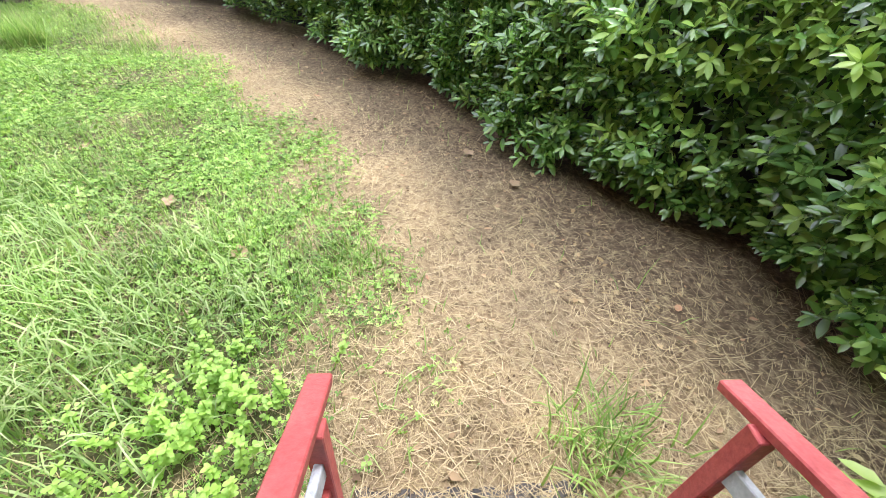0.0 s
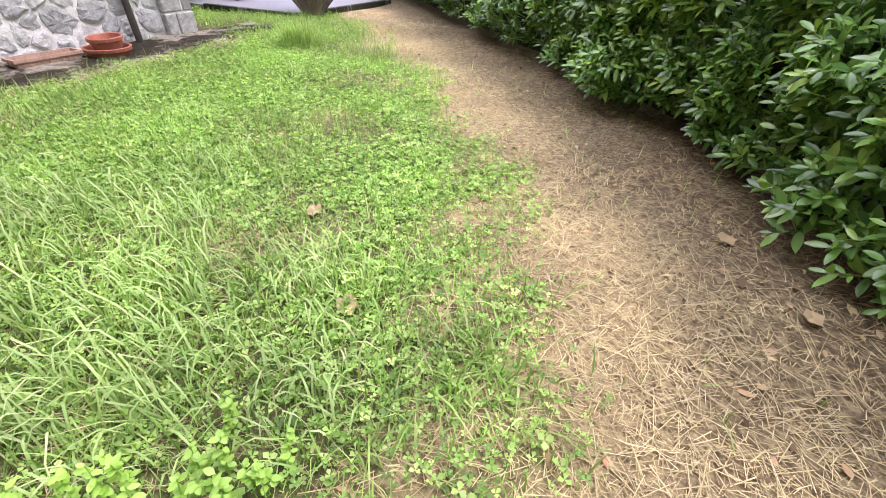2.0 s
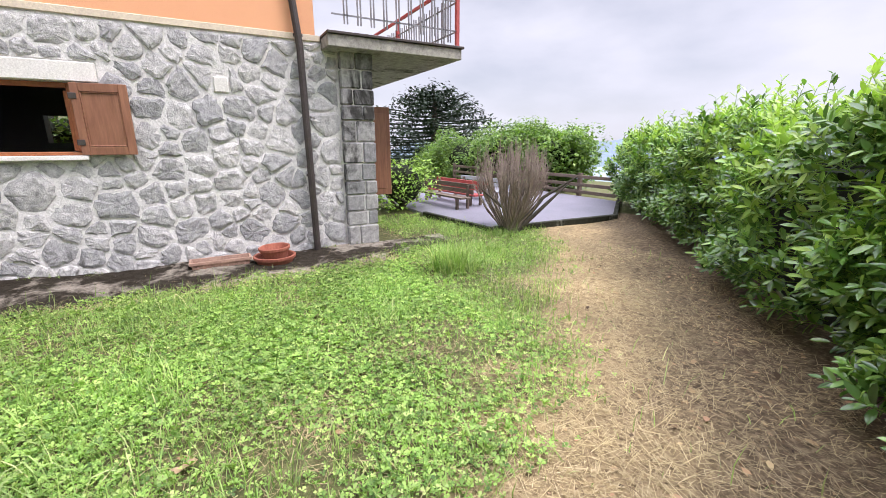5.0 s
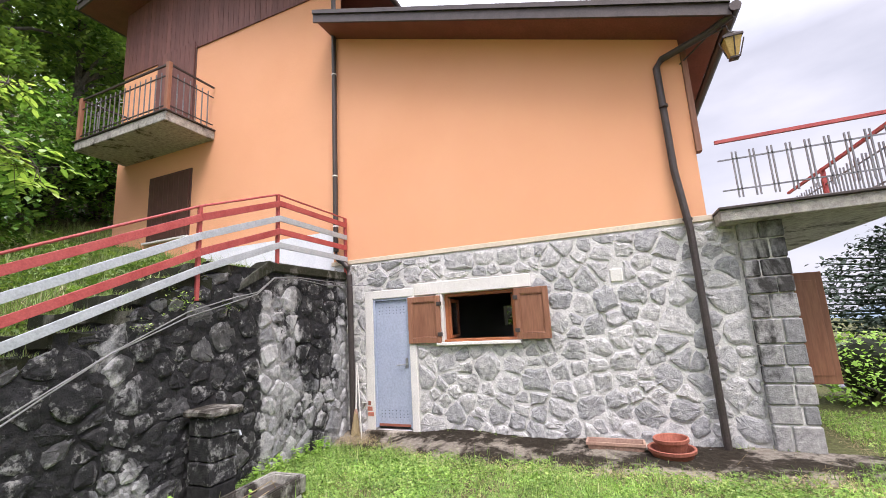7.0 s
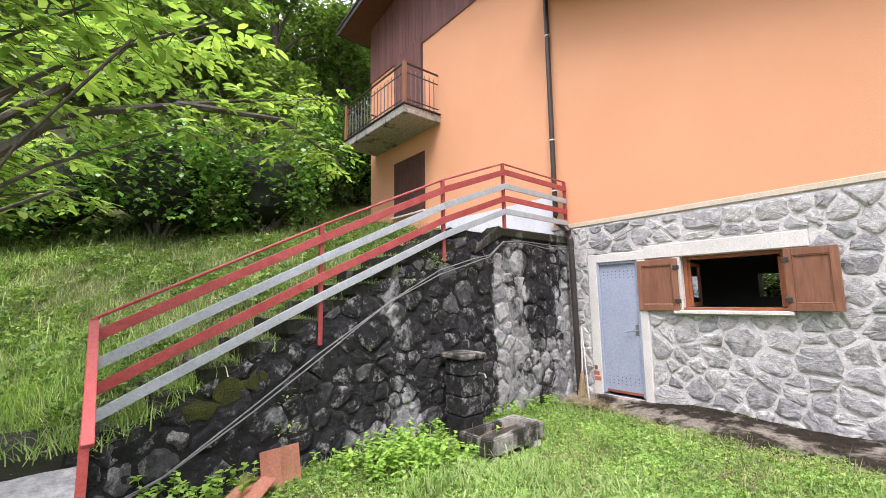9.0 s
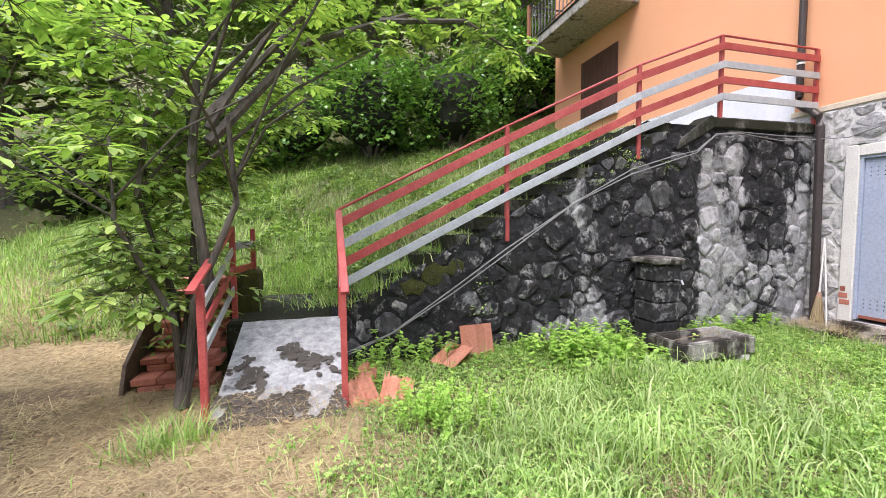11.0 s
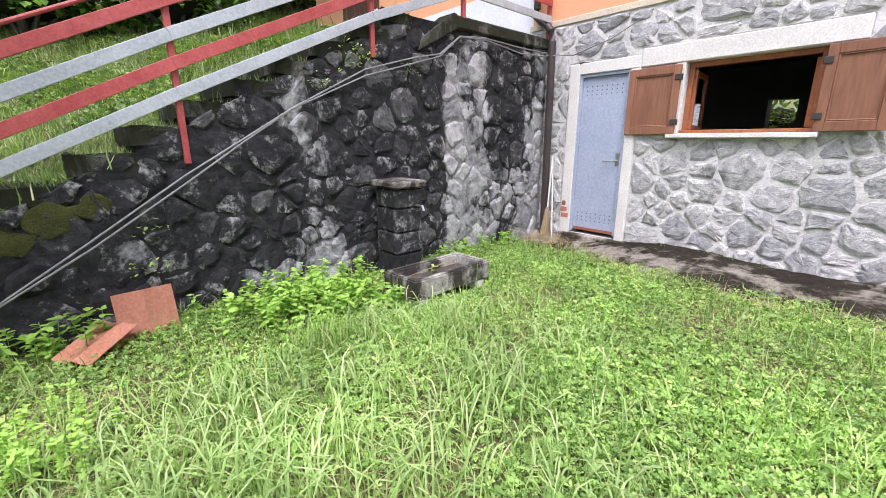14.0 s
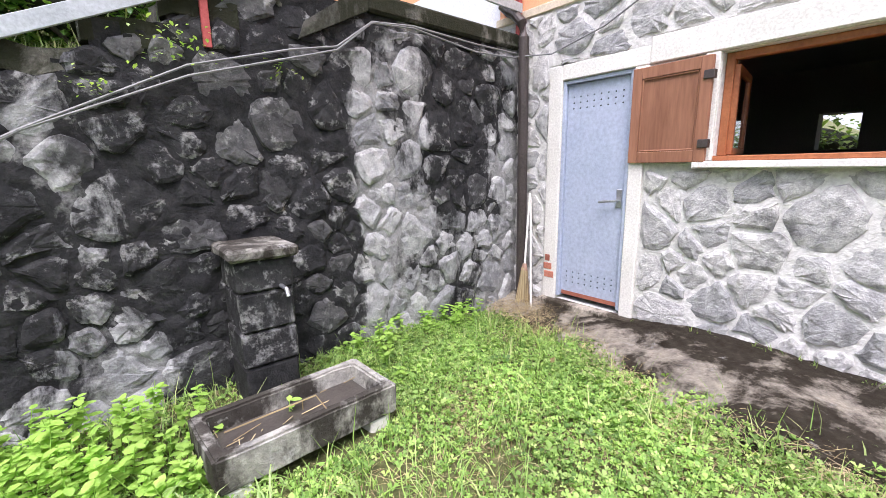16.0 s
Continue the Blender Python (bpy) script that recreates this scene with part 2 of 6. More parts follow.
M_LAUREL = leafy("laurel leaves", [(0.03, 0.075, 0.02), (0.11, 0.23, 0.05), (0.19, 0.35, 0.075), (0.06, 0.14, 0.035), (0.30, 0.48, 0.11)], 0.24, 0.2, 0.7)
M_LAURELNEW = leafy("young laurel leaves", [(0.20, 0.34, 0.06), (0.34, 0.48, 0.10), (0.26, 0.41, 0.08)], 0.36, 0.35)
# near-black colour that stands in for shade inside foliage and holes
M_CORE = plain("painted inner shade", (0.008, 0.011, 0.005), (0.016, 0.02, 0.009), 6, 0.95, 0.4)
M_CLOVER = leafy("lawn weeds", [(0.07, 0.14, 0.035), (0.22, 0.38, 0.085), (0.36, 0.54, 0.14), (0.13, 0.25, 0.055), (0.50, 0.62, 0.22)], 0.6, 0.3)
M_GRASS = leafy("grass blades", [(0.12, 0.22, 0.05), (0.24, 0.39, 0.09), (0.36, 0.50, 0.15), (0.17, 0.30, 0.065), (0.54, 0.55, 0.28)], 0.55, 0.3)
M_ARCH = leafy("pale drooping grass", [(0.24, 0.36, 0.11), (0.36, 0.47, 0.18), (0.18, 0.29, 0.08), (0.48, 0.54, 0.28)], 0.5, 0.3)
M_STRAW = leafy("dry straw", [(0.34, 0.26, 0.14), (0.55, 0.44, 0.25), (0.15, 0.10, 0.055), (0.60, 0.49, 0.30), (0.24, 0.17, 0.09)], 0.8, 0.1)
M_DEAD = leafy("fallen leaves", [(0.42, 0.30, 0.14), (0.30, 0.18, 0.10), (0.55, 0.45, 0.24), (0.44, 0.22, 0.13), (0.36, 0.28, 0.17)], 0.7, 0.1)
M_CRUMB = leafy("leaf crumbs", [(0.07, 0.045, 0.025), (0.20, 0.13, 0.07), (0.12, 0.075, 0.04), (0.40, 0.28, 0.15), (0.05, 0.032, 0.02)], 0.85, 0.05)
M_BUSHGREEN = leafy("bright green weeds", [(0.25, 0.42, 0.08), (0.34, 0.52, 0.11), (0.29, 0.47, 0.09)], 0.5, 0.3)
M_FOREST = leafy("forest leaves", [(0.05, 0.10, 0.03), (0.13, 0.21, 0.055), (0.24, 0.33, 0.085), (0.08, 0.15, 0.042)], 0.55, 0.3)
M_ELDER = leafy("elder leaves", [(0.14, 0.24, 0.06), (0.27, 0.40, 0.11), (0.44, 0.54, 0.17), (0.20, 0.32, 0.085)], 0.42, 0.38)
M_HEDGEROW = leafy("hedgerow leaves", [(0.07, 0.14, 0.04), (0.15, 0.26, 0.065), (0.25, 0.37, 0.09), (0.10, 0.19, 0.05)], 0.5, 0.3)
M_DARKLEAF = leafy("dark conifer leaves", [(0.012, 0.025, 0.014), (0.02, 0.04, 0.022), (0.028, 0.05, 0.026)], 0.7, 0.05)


def ground_mat():
    m, nt, b = nodes_of("lawn and trodden path")
    at = nt.nodes.new("ShaderNodeAttribute")
    at.attribute_name = "dry"
    n1, n2, n3 = noise_fac(nt, 2.5, 6), noise_fac(nt, 22, 6, 0.7), noise_fac(nt, 110, 3)
    green = ramp(nt, n2, [(0.3, (0.05, 0.045, 0.022)), (0.55, (0.11, 0.12, 0.045)), (0.75, (0.24, 0.20, 0.11))])
    dry = ramp(nt, n2, [(0.3, (0.12, 0.085, 0.045)), (0.5, (0.31, 0.24, 0.135)), (0.72, (0.50, 0.41, 0.235))])
    dry = mix(nt, 1.0, dry, ramp(nt, n1, [(0.3, (0.72, 0.70, 0.68)), (0.7, (1.15, 1.1, 1.05))]), "MULTIPLY")
    # darker brown towards the foot of the hedge
    near_hedge = nt.nodes.new("ShaderNodeAttribute")
    near_hedge.attribute_name = "near_hedge"
    dry = mix(nt, near_hedge.outputs["Fac"], dry, ramp(nt, n2, [(0.3, (0.05, 0.037, 0.022)), (0.52, (0.14, 0.10, 0.06)), (0.72, (0.36, 0.28, 0.165))]))
    f = nt.nodes.new("ShaderNodeMath")
    f.operation = "ADD"
    nt.links.new(at.outputs["Fac"], f.inputs[0])
    nt.links.new(ramp(nt, n2, [(0.2, (0, 0, 0)), (0.8, (0.5, 0.5, 0.5))]), f.inputs[1])
    col = mix(nt, ramp(nt, f.outputs[0], [(0.35, (0, 0, 0)), (0.95, (1, 1, 1))]), green, dry)
    nt.links.new(col, b.inputs["Base Color"])
    b.inputs["Roughness"].default_value = 0.95
    b.inputs["Specular IOR Level"].default_value = 0.2
    bump(nt, b, mix(nt, 0.5, n2, n3), 0.8, 0.03)
    return m


def glass_mat():
    m, nt, b = nodes_of("window glass")
    b.inputs["Base Color"].default_value = (0.9, 0.94, 0.92, 1)
    b.inputs["Roughness"].default_value = 0.03
    b.inputs["Transmission Weight"].default_value = 1.0
    b.inputs["IOR"].default_value = 1.5
    return m


M_GLASS = glass_mat()
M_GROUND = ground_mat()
# distance haze is mixed into the base colours of these three
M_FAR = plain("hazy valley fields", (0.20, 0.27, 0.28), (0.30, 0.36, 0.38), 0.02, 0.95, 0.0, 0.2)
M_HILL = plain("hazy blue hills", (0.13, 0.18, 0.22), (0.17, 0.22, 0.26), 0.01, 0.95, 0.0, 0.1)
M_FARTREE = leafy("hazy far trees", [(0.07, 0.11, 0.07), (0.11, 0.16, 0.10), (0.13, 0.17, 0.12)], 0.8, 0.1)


# ---- mesh helpers ----
def part(name, bm, material, parent=None, label=""):
    me = bpy.data.meshes.new(name)
    bmesh.ops.recalc_face_normals(bm, faces=bm.faces)
    bm.to_mesh(me)
    bm.free()
    me.materials.append(material)
    ob = new(name, me)
    ob.parent = parent
    if label:
        ob["label"] = label
    return ob


def thing(name, label, category, group="", kind="", at=None):
    ob = new(name)
    if at is not None:
        ob.matrix_world = at
    return tagged(ob, label, category, group, kind)


def box(bm, x0, x1, y0, y1, z0, z1, bevel=0.0, m=None):
    r = bmesh.ops.create_cube(bm, size=1)["verts"]
    t = Matrix.Translation(((x0 + x1) / 2, (y0 + y1) / 2, (z0 + z1) / 2)) @ Matrix.Diagonal((abs(x1 - x0), abs(y1 - y0), abs(z1 - z0), 1))
    bmesh.ops.transform(bm, matrix=(m @ t) if m else t, verts=r)
    if bevel:
        es = {e for v in r for e in v.link_edges}
        bmesh.ops.bevel(bm, geom=list(es), offset=bevel, segments=1, affect="EDGES")
    return bm


def boxm(*a, **k):
    return box(bmesh.new(), *a, **k)


def bar(bm, p, q, w, h, bevel=0.0):
    """A straight bar of section w (level) by h (upright) from p to q."""
    p, q = Vector(p), Vector(q)
    d = q - p
    y = d.normalized()
    x = y.cross(Vector((0, 0, 1)))
    x = x.normalized() if x.length > 1e-4 else Vector((1, 0, 0))
    z = x.cross(y)
    m = Matrix((x, y, z)).transposed().to_4x4()
    m.translation = (p + q) / 2
    return box(bm, -w / 2, w / 2, -d.length / 2, d.length / 2, -h / 2, h / 2, bevel, m)


def tube(bm, pts, radii, sides=8):
    """A tapered tube along points."""
    rings = []
    pts = [Vector(p) for p in pts]
    if isinstance(radii, (int, float)):
        radii = [radii] * len(pts)
    for i, p in enumerate(pts):
        d = (pts[min(i + 1, len(pts) - 1)] - pts[max(i - 1, 0)]).normalized()
        a = d.orthogonal().normalized() if abs(d.z) > 0.98 else d.cross(Vector((0, 0, 1))).normalized()
        b = d.cross(a)
        rings.append([bm.verts.new(p + radii[i] * (a * math.cos(k * math.tau / sides) + b * math.sin(k * math.tau / sides))) for k in range(sides)])
    for r, s in zip(rings, rings[1:]):
        for k in range(sides):
            bm.faces.new((r[k], r[(k + 1) % sides], s[(k + 1) % sides], s[k]))
    bm.faces.new(rings[0][::-1])
    bm.faces.new(rings[-1])
    return bm


def lathe(bm, profile, centre, sides=20, m=None):
    """A turned shape from (radius, height) pairs."""
    rings = []
    for r, h in profile:
        ring = [Vector((r * math.cos(k * math.tau / sides), r * math.sin(k * math.tau / sides), h)) for k in range(sides)]
        ring = [(m @ v if m else v) + Vector(centre) for v in ring]
        rings.append([bm.verts.new(v) for v in ring])
    for r, s in zip(rings, rings[1:]):
        for k in range(sides):
            bm.faces.new((r[k], r[(k + 1) % sides], s[(k + 1) % sides], s[k]))
    return bm


def prism(bm, outline, axis, a, b):
    """An outline of pairs pushed along an axis from a to b. axis x: pairs are (y, z); y: (x, z); z: (x, y)."""
    def at(u, v, w):
        return {"x": (w, u, v), "y": (u, w, v), "z": (u, v, w)}[axis]
    lo = [bm.verts.new(at(u, v, a)) for u, v in outline]
    hi = [bm.verts.new(at(u, v, b)) for u, v in outline]
    n = len(outline)
    bm.faces.new(lo[::-1])
    bm.faces.new(hi)
    for i in range(n):
        bm.faces.new((lo[i], lo[(i + 1) % n], hi[(i + 1) % n], hi[i]))
    return bm


def holed_wall(bm, x0, x1, us, vs, holes):
    """A wall across x with openings: us, vs are its breaks along y and z."""
    def solid(i, j):
        if not (0 <= i < len(us) - 1 and 0 <= j < len(vs) - 1):
            return False
        u, v = (us[i] + us[i + 1]) / 2, (vs[j] + vs[j + 1]) / 2
        return not any(a < u < b and c < v < d for a, b, c, d in holes)
    def quad(*p):
        bm.faces.new([bm.verts.new(q) for q in p])
    for i in range(len(us) - 1):
        for j in range(len(vs) - 1):
            if not solid(i, j):
                continue
            a, b, c, d = us[i], us[i + 1], vs[j], vs[j + 1]
            quad((x1, a, c), (x1, b, c), (x1, b, d), (x1, a, d))
            quad((x0, a, c), (x0, a, d), (x0, b, d), (x0, b, c))
            if not solid(i - 1, j):
                quad((x0, a, c), (x1, a, c), (x1, a, d), (x0, a, d))
            if not solid(i + 1, j):
                quad((x0, b, c), (x0, b, d), (x1, b, d), (x1, b, c))
            if not solid(i, j - 1):
                quad((x0, a, c), (x0, b, c), (x1, b, c), (x1, a, c))
            if not solid(i, j + 1):
                quad((x0, a, d), (x1, a, d), (x1, b, d), (x0, b, d))
    bmesh.ops.remove_doubles(bm, verts=bm.verts, dist=1e-5)
    return bm


def scatter(name, template, faces, pos, rot, size, material, parent=None, label="", category="", kind="stuff", tilt=None):
    """One mesh of many small copies. pos (n,3), rot: turn about z (n), size (n) or (n,3), tilt: lean about own x (n)."""
    tv = np.array(template, dtype=np.float64)
    n, k = len(pos), len(tv)
    size = np.asarray(size, dtype=np.float64)
    if size.ndim == 1:
        size = np.repeat(size[:, None], 3, 1)
    v = tv[None] * size[:, None, :]
    if tilt is not None:
        c, s = np.cos(tilt)[:, None], np.sin(tilt)[:, None]
        v = np.stack([v[..., 0], v[..., 1] * c - v[..., 2] * s, v[..., 1] * s + v[..., 2] * c], -1)
    c, s = np.cos(rot)[:, None], np.sin(rot)[:, None]
    v = np.stack([v[..., 0] * c - v[..., 1] * s, v[..., 0] * s + v[..., 1] * c, v[..., 2]], -1) + np.asarray(pos)[:, None, :]
    return link_copies(name, v, faces, material, parent, label, category, kind)


def link_copies(name, v, faces, material, parent=None, label="", category="", kind="stuff"):
    """One mesh from v (copies, points, 3), with the same faces on each copy."""
    n, k = v.shape[:2]
    me = bpy.data.meshes.new(name)
    fl = np.array([len(f) for f in faces])
    flat = np.concatenate([np.array(f) for f in faces])
    loops = (flat[None] + (np.arange(n) * k)[:, None]).ravel()
    totals = np.tile(fl, n)
    starts = np.concatenate([[0], np.cumsum(totals)[:-1]])
    me.vertices.add(n * k)
    me.vertices.foreach_set("co", v.astype(np.float32).ravel())
    me.loops.add(len(loops))
    me.loops.foreach_set("vertex_index", loops.astype(np.int32))
    me.polygons.add(len(totals))
    me.polygons.foreach_set("loop_start", starts.astype(np.int32))
    me.update(calc_edges=True)
    me.validate()
    me.materials.append(material)
    ob = new(name, me)
    ob.parent = parent
    return tagged(ob, label, category, "", kind)


def scatter_along(name, template, faces, pos, way, up, size, material, parent=None, label="", category="", kind="stuff"):
    """Copies whose y points along way and whose z leans to up."""
    y = way / np.linalg.norm(way, axis=1)[:, None]
    x = np.cross(y, up)
    x /= np.linalg.norm(x, axis=1)[:, None] + 1e-9
    z = np.cross(x, y)
    t = np.array(template, dtype=np.float64)
    size = np.asarray(size, dtype=np.float64)
    if size.ndim == 1:
        size = np.repeat(size[:, None], 3, 1)
    v = sum(t[None, :, i, None] * (size[:, i, None] * a)[:, None, :] for i, a in enumerate((x, y, z))) + pos[:, None, :]
    return link_copies(name, v, faces, material, parent, label, category, kind)


LAUREL = [(0, 0, 0), (-0.15, 0.26, 0.035), (0, 0.28, -0.01), (0.15, 0.26, 0.035), (-0.19, 0.58, 0.02), (0, 0.60, -0.03), (0.19, 0.58, 0.02), (-0.11, 0.84, -0.03), (0.11, 0.84, -0.03), (0, 1.0, -0.11)]
LAUREL_F = [(0, 2, 1), (0, 3, 2), (1, 2, 5, 4), (2, 3, 6, 5), (4, 5, 9, 7), (5, 6, 8, 9)]
ARCH = [(-0.5, 0, 0), (0.5, 0, 0), (-0.5, 0.12, 0.45), (0.5, 0.12, 0.45), (-0.42, 0.38, 0.72), (0.42, 0.38, 0.72), (-0.28, 0.72, 0.70), (0.28, 0.72, 0.70), (0, 1.0, 0.45)]
ARCH_F = [(0, 1, 3, 2), (2, 3, 5, 4), (4, 5, 7, 6), (6, 7, 8)]
LEAF = [(0, 0, 0), (-0.22, 0.35, 0.03), (0.22, 0.35, 0.03), (0, 0.38, -0.04), (-0.17, 0.75, -0.02), (0.17, 0.75, -0.02), (0, 1.0, -0.10)]
LEAF_F = [(0, 3, 1), (0, 2, 3), (1, 3, 6, 4), (3, 2, 5, 6)]
SMALL = [(0, 0, 0), (-0.32, 0.5, 0.06), (0.32, 0.5, 0.06), (0, 1.0, -0.08)]
SMALL_F = [(0, 2, 1), (1, 2, 3)]
STALK = [(-0.5, 0, 0), (0.5, 0, 0), (0.3, 0.03, 1.0), (-0.3, 0.03, 1.0)]
STALK_F = [(0, 1, 2, 3)]
BLADE = [(-0.5, 0, 0), (0.5, 0, 0), (-0.4, 0.10, 0.5), (0.4, 0.10, 0.5), (0, 0.42, 0.95)]
BLADE_F = [(0, 1, 3, 2), (2, 3, 4)]
TRIO = [(0, 0, 0.0)]
TRIO_F = []
for _k in range(3):
    _a = _k * math.tau / 3
    _ca, _sa = math.cos(_a), math.sin(_a)
    _i = len(TRIO)
    for _u, _v, _w in ((-0.42, 0.55, 0.55), (0.42, 0.55, 0.55), (0, 1.0, 0.45)):
        TRIO.append((_u * _ca - _v * _sa, _u * _sa + _v * _ca, _w))
    TRIO_F.append((0, _i + 1, _i + 2, _i))
rng = np.random.default_rng(7)


def clip(poly, a, b, c):
    """The part of a convex outline where a*u + b*v <= c."""
    out = []
    for i, p in enumerate(poly):
        q = poly[(i + 1) % len(poly)]
        dp, dq = a * p[0] + b * p[1] - c, a * q[0] + b * q[1] - c
        if dp <= 0:
            out.append(p)
        if dp * dq < 0:
            t = dp / (dp - dq)
            out.append((p[0] + t * (q[0] - p[0]), p[1] + t * (q[1] - p[1])))
    return out


def area(poly):
    return 0.5 * sum(p[0] * q[1] - q[0] * p[1] for p, q in zip(poly, poly[1:] + poly[:1]))


def rubble(region, spacing, gap, seed, limits=(), holes=(), squash=1.0):
    """Irregular stone outlines in the rectangle region (u0, u1, v0, v1), kept inside limits (a, b, c) and off the holes."""
    r = random.Random(seed)
    u0, u1, v0, v1 = region
    sites = []
    for _ in range(6000):
        p = (r.uniform(u0, u1), r.uniform(v0, v1))
        s = spacing * r.choice((0.55, 0.72, 0.9, 1.0, 1.15, 1.35))
        if all(((p[0] - q[0]) ** 2 + ((p[1] - q[1]) * squash) ** 2) > (0.5 * (s + q[2])) ** 2 for q in sites):
            sites.append((*p, s))
    cells = []
    for s in sites:
        poly = [(u0, v0), (u1, v0), (u1, v1), (u0, v1)]
        near = sorted(sites, key=lambda q: (q[0] - s[0]) ** 2 + (q[1] - s[1]) ** 2)[1:22]
        for q in near:
            a, b = q[0] - s[0], q[1] - s[1]
            d = math.hypot(a, b)
            a, b = a / d, b / d
            w = 0.5 + 0.22 * (s[2] - q[2]) / spacing
            c = a * (s[0] + w * (q[0] - s[0])) + b * (s[1] + w * (q[1] - s[1])) - gap * r.uniform(0.2, 0.8)
            poly = clip(poly, a, b, c)
            if len(poly) < 3:
                break
        for lim in limits:
            if len(poly) >= 3:
                poly = clip(poly, *lim)
        for h in holes:
            if len(poly) < 3:
                break
            uu, vv = [p[0] for p in poly], [p[1] for p in poly]
            if max(uu) > h[0] and min(uu) < h[1] and max(vv) > h[2] and min(vv) < h[3]:
                cand = [clip(poly, 1, 0, h[0]), clip(poly, -1, 0, -h[1]), clip(poly, 0, 1, h[2]), clip(poly, 0, -1, -h[3])]
                poly = max(cand, key=lambda c: area(c) if len(c) >= 3 else 0)
        if len(poly) >= 3 and area(poly) > 0.006:
            cells.append(poly)
    return cells


def stone(name, poly, to_world, depth, r, material, parent):
    """A field stone: rough rounded outline, worn shoulder, uneven face that leans a little."""
    cu, cv = sum(p[0] for p in poly) / len(poly), sum(p[1] for p in poly) / len(poly)
    pts = []
    n = len(poly)
    for i, p in enumerate(poly):
        a, b = poly[i - 1], poly[(i + 1) % n]
        k = r.uniform(0.12, 0.24)
        pts.append(((1 - k) * p[0] + k * a[0], (1 - k) * p[1] + k * a[1]))
        k = r.uniform(0.12, 0.24)
        pts.append(((1 - k) * p[0] + k * b[0], (1 - k) * p[1] + k * b[1]))
    pts = [q for i, p in enumerate(pts) for q in ((p, ((p[0] + pts[(i + 1) % len(pts)][0]) / 2, (p[1] + pts[(i + 1) % len(pts)][1]) / 2)) if i % 2 else (p,))]
    pts = [(u + r.uniform(-0.014, 0.014), v + r.uniform(-0.014, 0.014)) for u, v in pts]
    tu, tv = r.uniform(-0.08, 0.08), r.uniform(-0.08, 0.08)
    bm = bmesh.new()
    rings = []
    for k, h in ((1.0, -0.02), (0.92, 0.55 * depth), (0.66, depth)):
        rings.append([bm.verts.new(to_world(cu + k * (u - cu), cv + k * (v - cv), h + (0 if h < 0 else max(-0.4 * depth, (u - cu) * tu + (v - cv) * tv) + r.uniform(-0.005, 0.005)))) for u, v in pts])
    mid = bm.verts.new(to_world(cu + r.uniform(-0.02, 0.02), cv + r.uniform(-0.02, 0.02), depth + r.uniform(-0.006, 0.008)))
    m = len(pts)
    for a, b in zip(rings, rings[1:]):
        for i in range(m):
            bm.faces.new((a[i], a[(i + 1) % m], b[(i + 1) % m], b[i]))
    for i in range(m):
        bm.faces.new((rings[-1][i], rings[-1][(i + 1) % m], mid))
    return part(name, bm, material, parent)


def mortar_skin(name, region, to_world, inside, material, parent, lift, rough, step=0.028):
    """Trowelled mortar between the stones: an uneven sheet that buries their edges."""
    u0, u1, v0, v1 = region
    us, vs = np.arange(u0, u1 + 1e-6, step), np.arange(v0, v1 + 1e-6, step)
    verts, index, faces = [], {}, []
    def corner(i, j):
        if (i, j) not in index:
            p = Vector((us[i], vs[j], 4.2))
            h = lift + rough * (0.9 * noise.noise(p * 5.5) + 0.7 * noise.noise(p * 17) + 0.4 * noise.noise(p * 41))
            index[i, j] = len(verts)
            verts.append(to_world(us[i], vs[j], h))
        return index[i, j]
    for i in range(len(us) - 1):
        for j in range(len(vs) - 1):
            if inside(us[i], vs[j]) and inside(us[i + 1], vs[j]) and inside(us[i], vs[j + 1]) and inside(us[i + 1], vs[j + 1]):
                faces.append((corner(i, j), corner(i + 1, j), corner(i + 1, j + 1), corner(i, j + 1)))
    me = bpy.data.meshes.new(name)
    me.from_pydata(verts, [], faces)
    me.polygons.foreach_set("use_smooth", [True] * len(faces))
    me.materials.append(material)
    ob = new(name, me)
    ob.parent = parent
    return ob


# ---- ground ----
def smooth(a, b, v):
    t = np.clip((v - a) / (b - a), 0, 1)
    return t * t * (3 - 2 * t)


def ground_z(x, y):
    x, y = np.asarray(x, float), np.asarray(y, float)
    lawn = -0.04 - 0.10 * smooth(1.5, -0.3, y) - 0.06 * smooth(-4.6, -6.0, x) * smooth(3.5, 1.0, y) - 0.03 * smooth(4, 7, y)
    lawn = lawn + 0.015 * np.sin(2.1 * x + 1.3 * y) + 0.012 * np.sin(3.3 * y - 1.7 * x)
    near = np.clip(0.25 + 0.50 * -x, -0.05, 2.42) * smooth(2.6, 0.3, x) + 0.0
    far = 2.75 - 0.17 * np.clip(x, -9, 9) - 0.10 * np.clip(x - 1, 0, 9)
    t = np.clip((-2.05 - y) / 6.0, 0, 1)
    hill = near + (far - near) * t ** 0.9 + np.clip(-8 - y, 0, 400) * 0.5
    open_side = np.where(x > 1.0, smooth(-0.2, -2.6, y), (y < -2.0) * 1.0)
    z = lawn * (1 - open_side) + hill * open_side
    out = np.clip(y - 14, 0, 1e5)
    z = z - 0.35 * np.minimum(out, 40) - 0.05 * np.clip(out - 40, 0, 900)
    side = np.clip(x + y - 7, 0, 1e5) * smooth(-4, 4, y)
    z = z - 0.25 * np.minimum(side, 60)
    west = np.clip(-13 - x, 0, 1e5) * smooth(2, 12, y)
    return z - 0.12 * np.minimum(west, 60)


HEDGE = np.array([(3.5, -0.95), (2.63, 0.87), (1.85, 2.0), (1.19, 3.03), (0.13, 4.58), (-1.24, 6.19), (-4.28, 9.24), (-7.8, 12.2)])
HEDGE_S = np.concatenate([[0], np.cumsum(np.hypot(*np.diff(HEDGE, axis=0).T))])


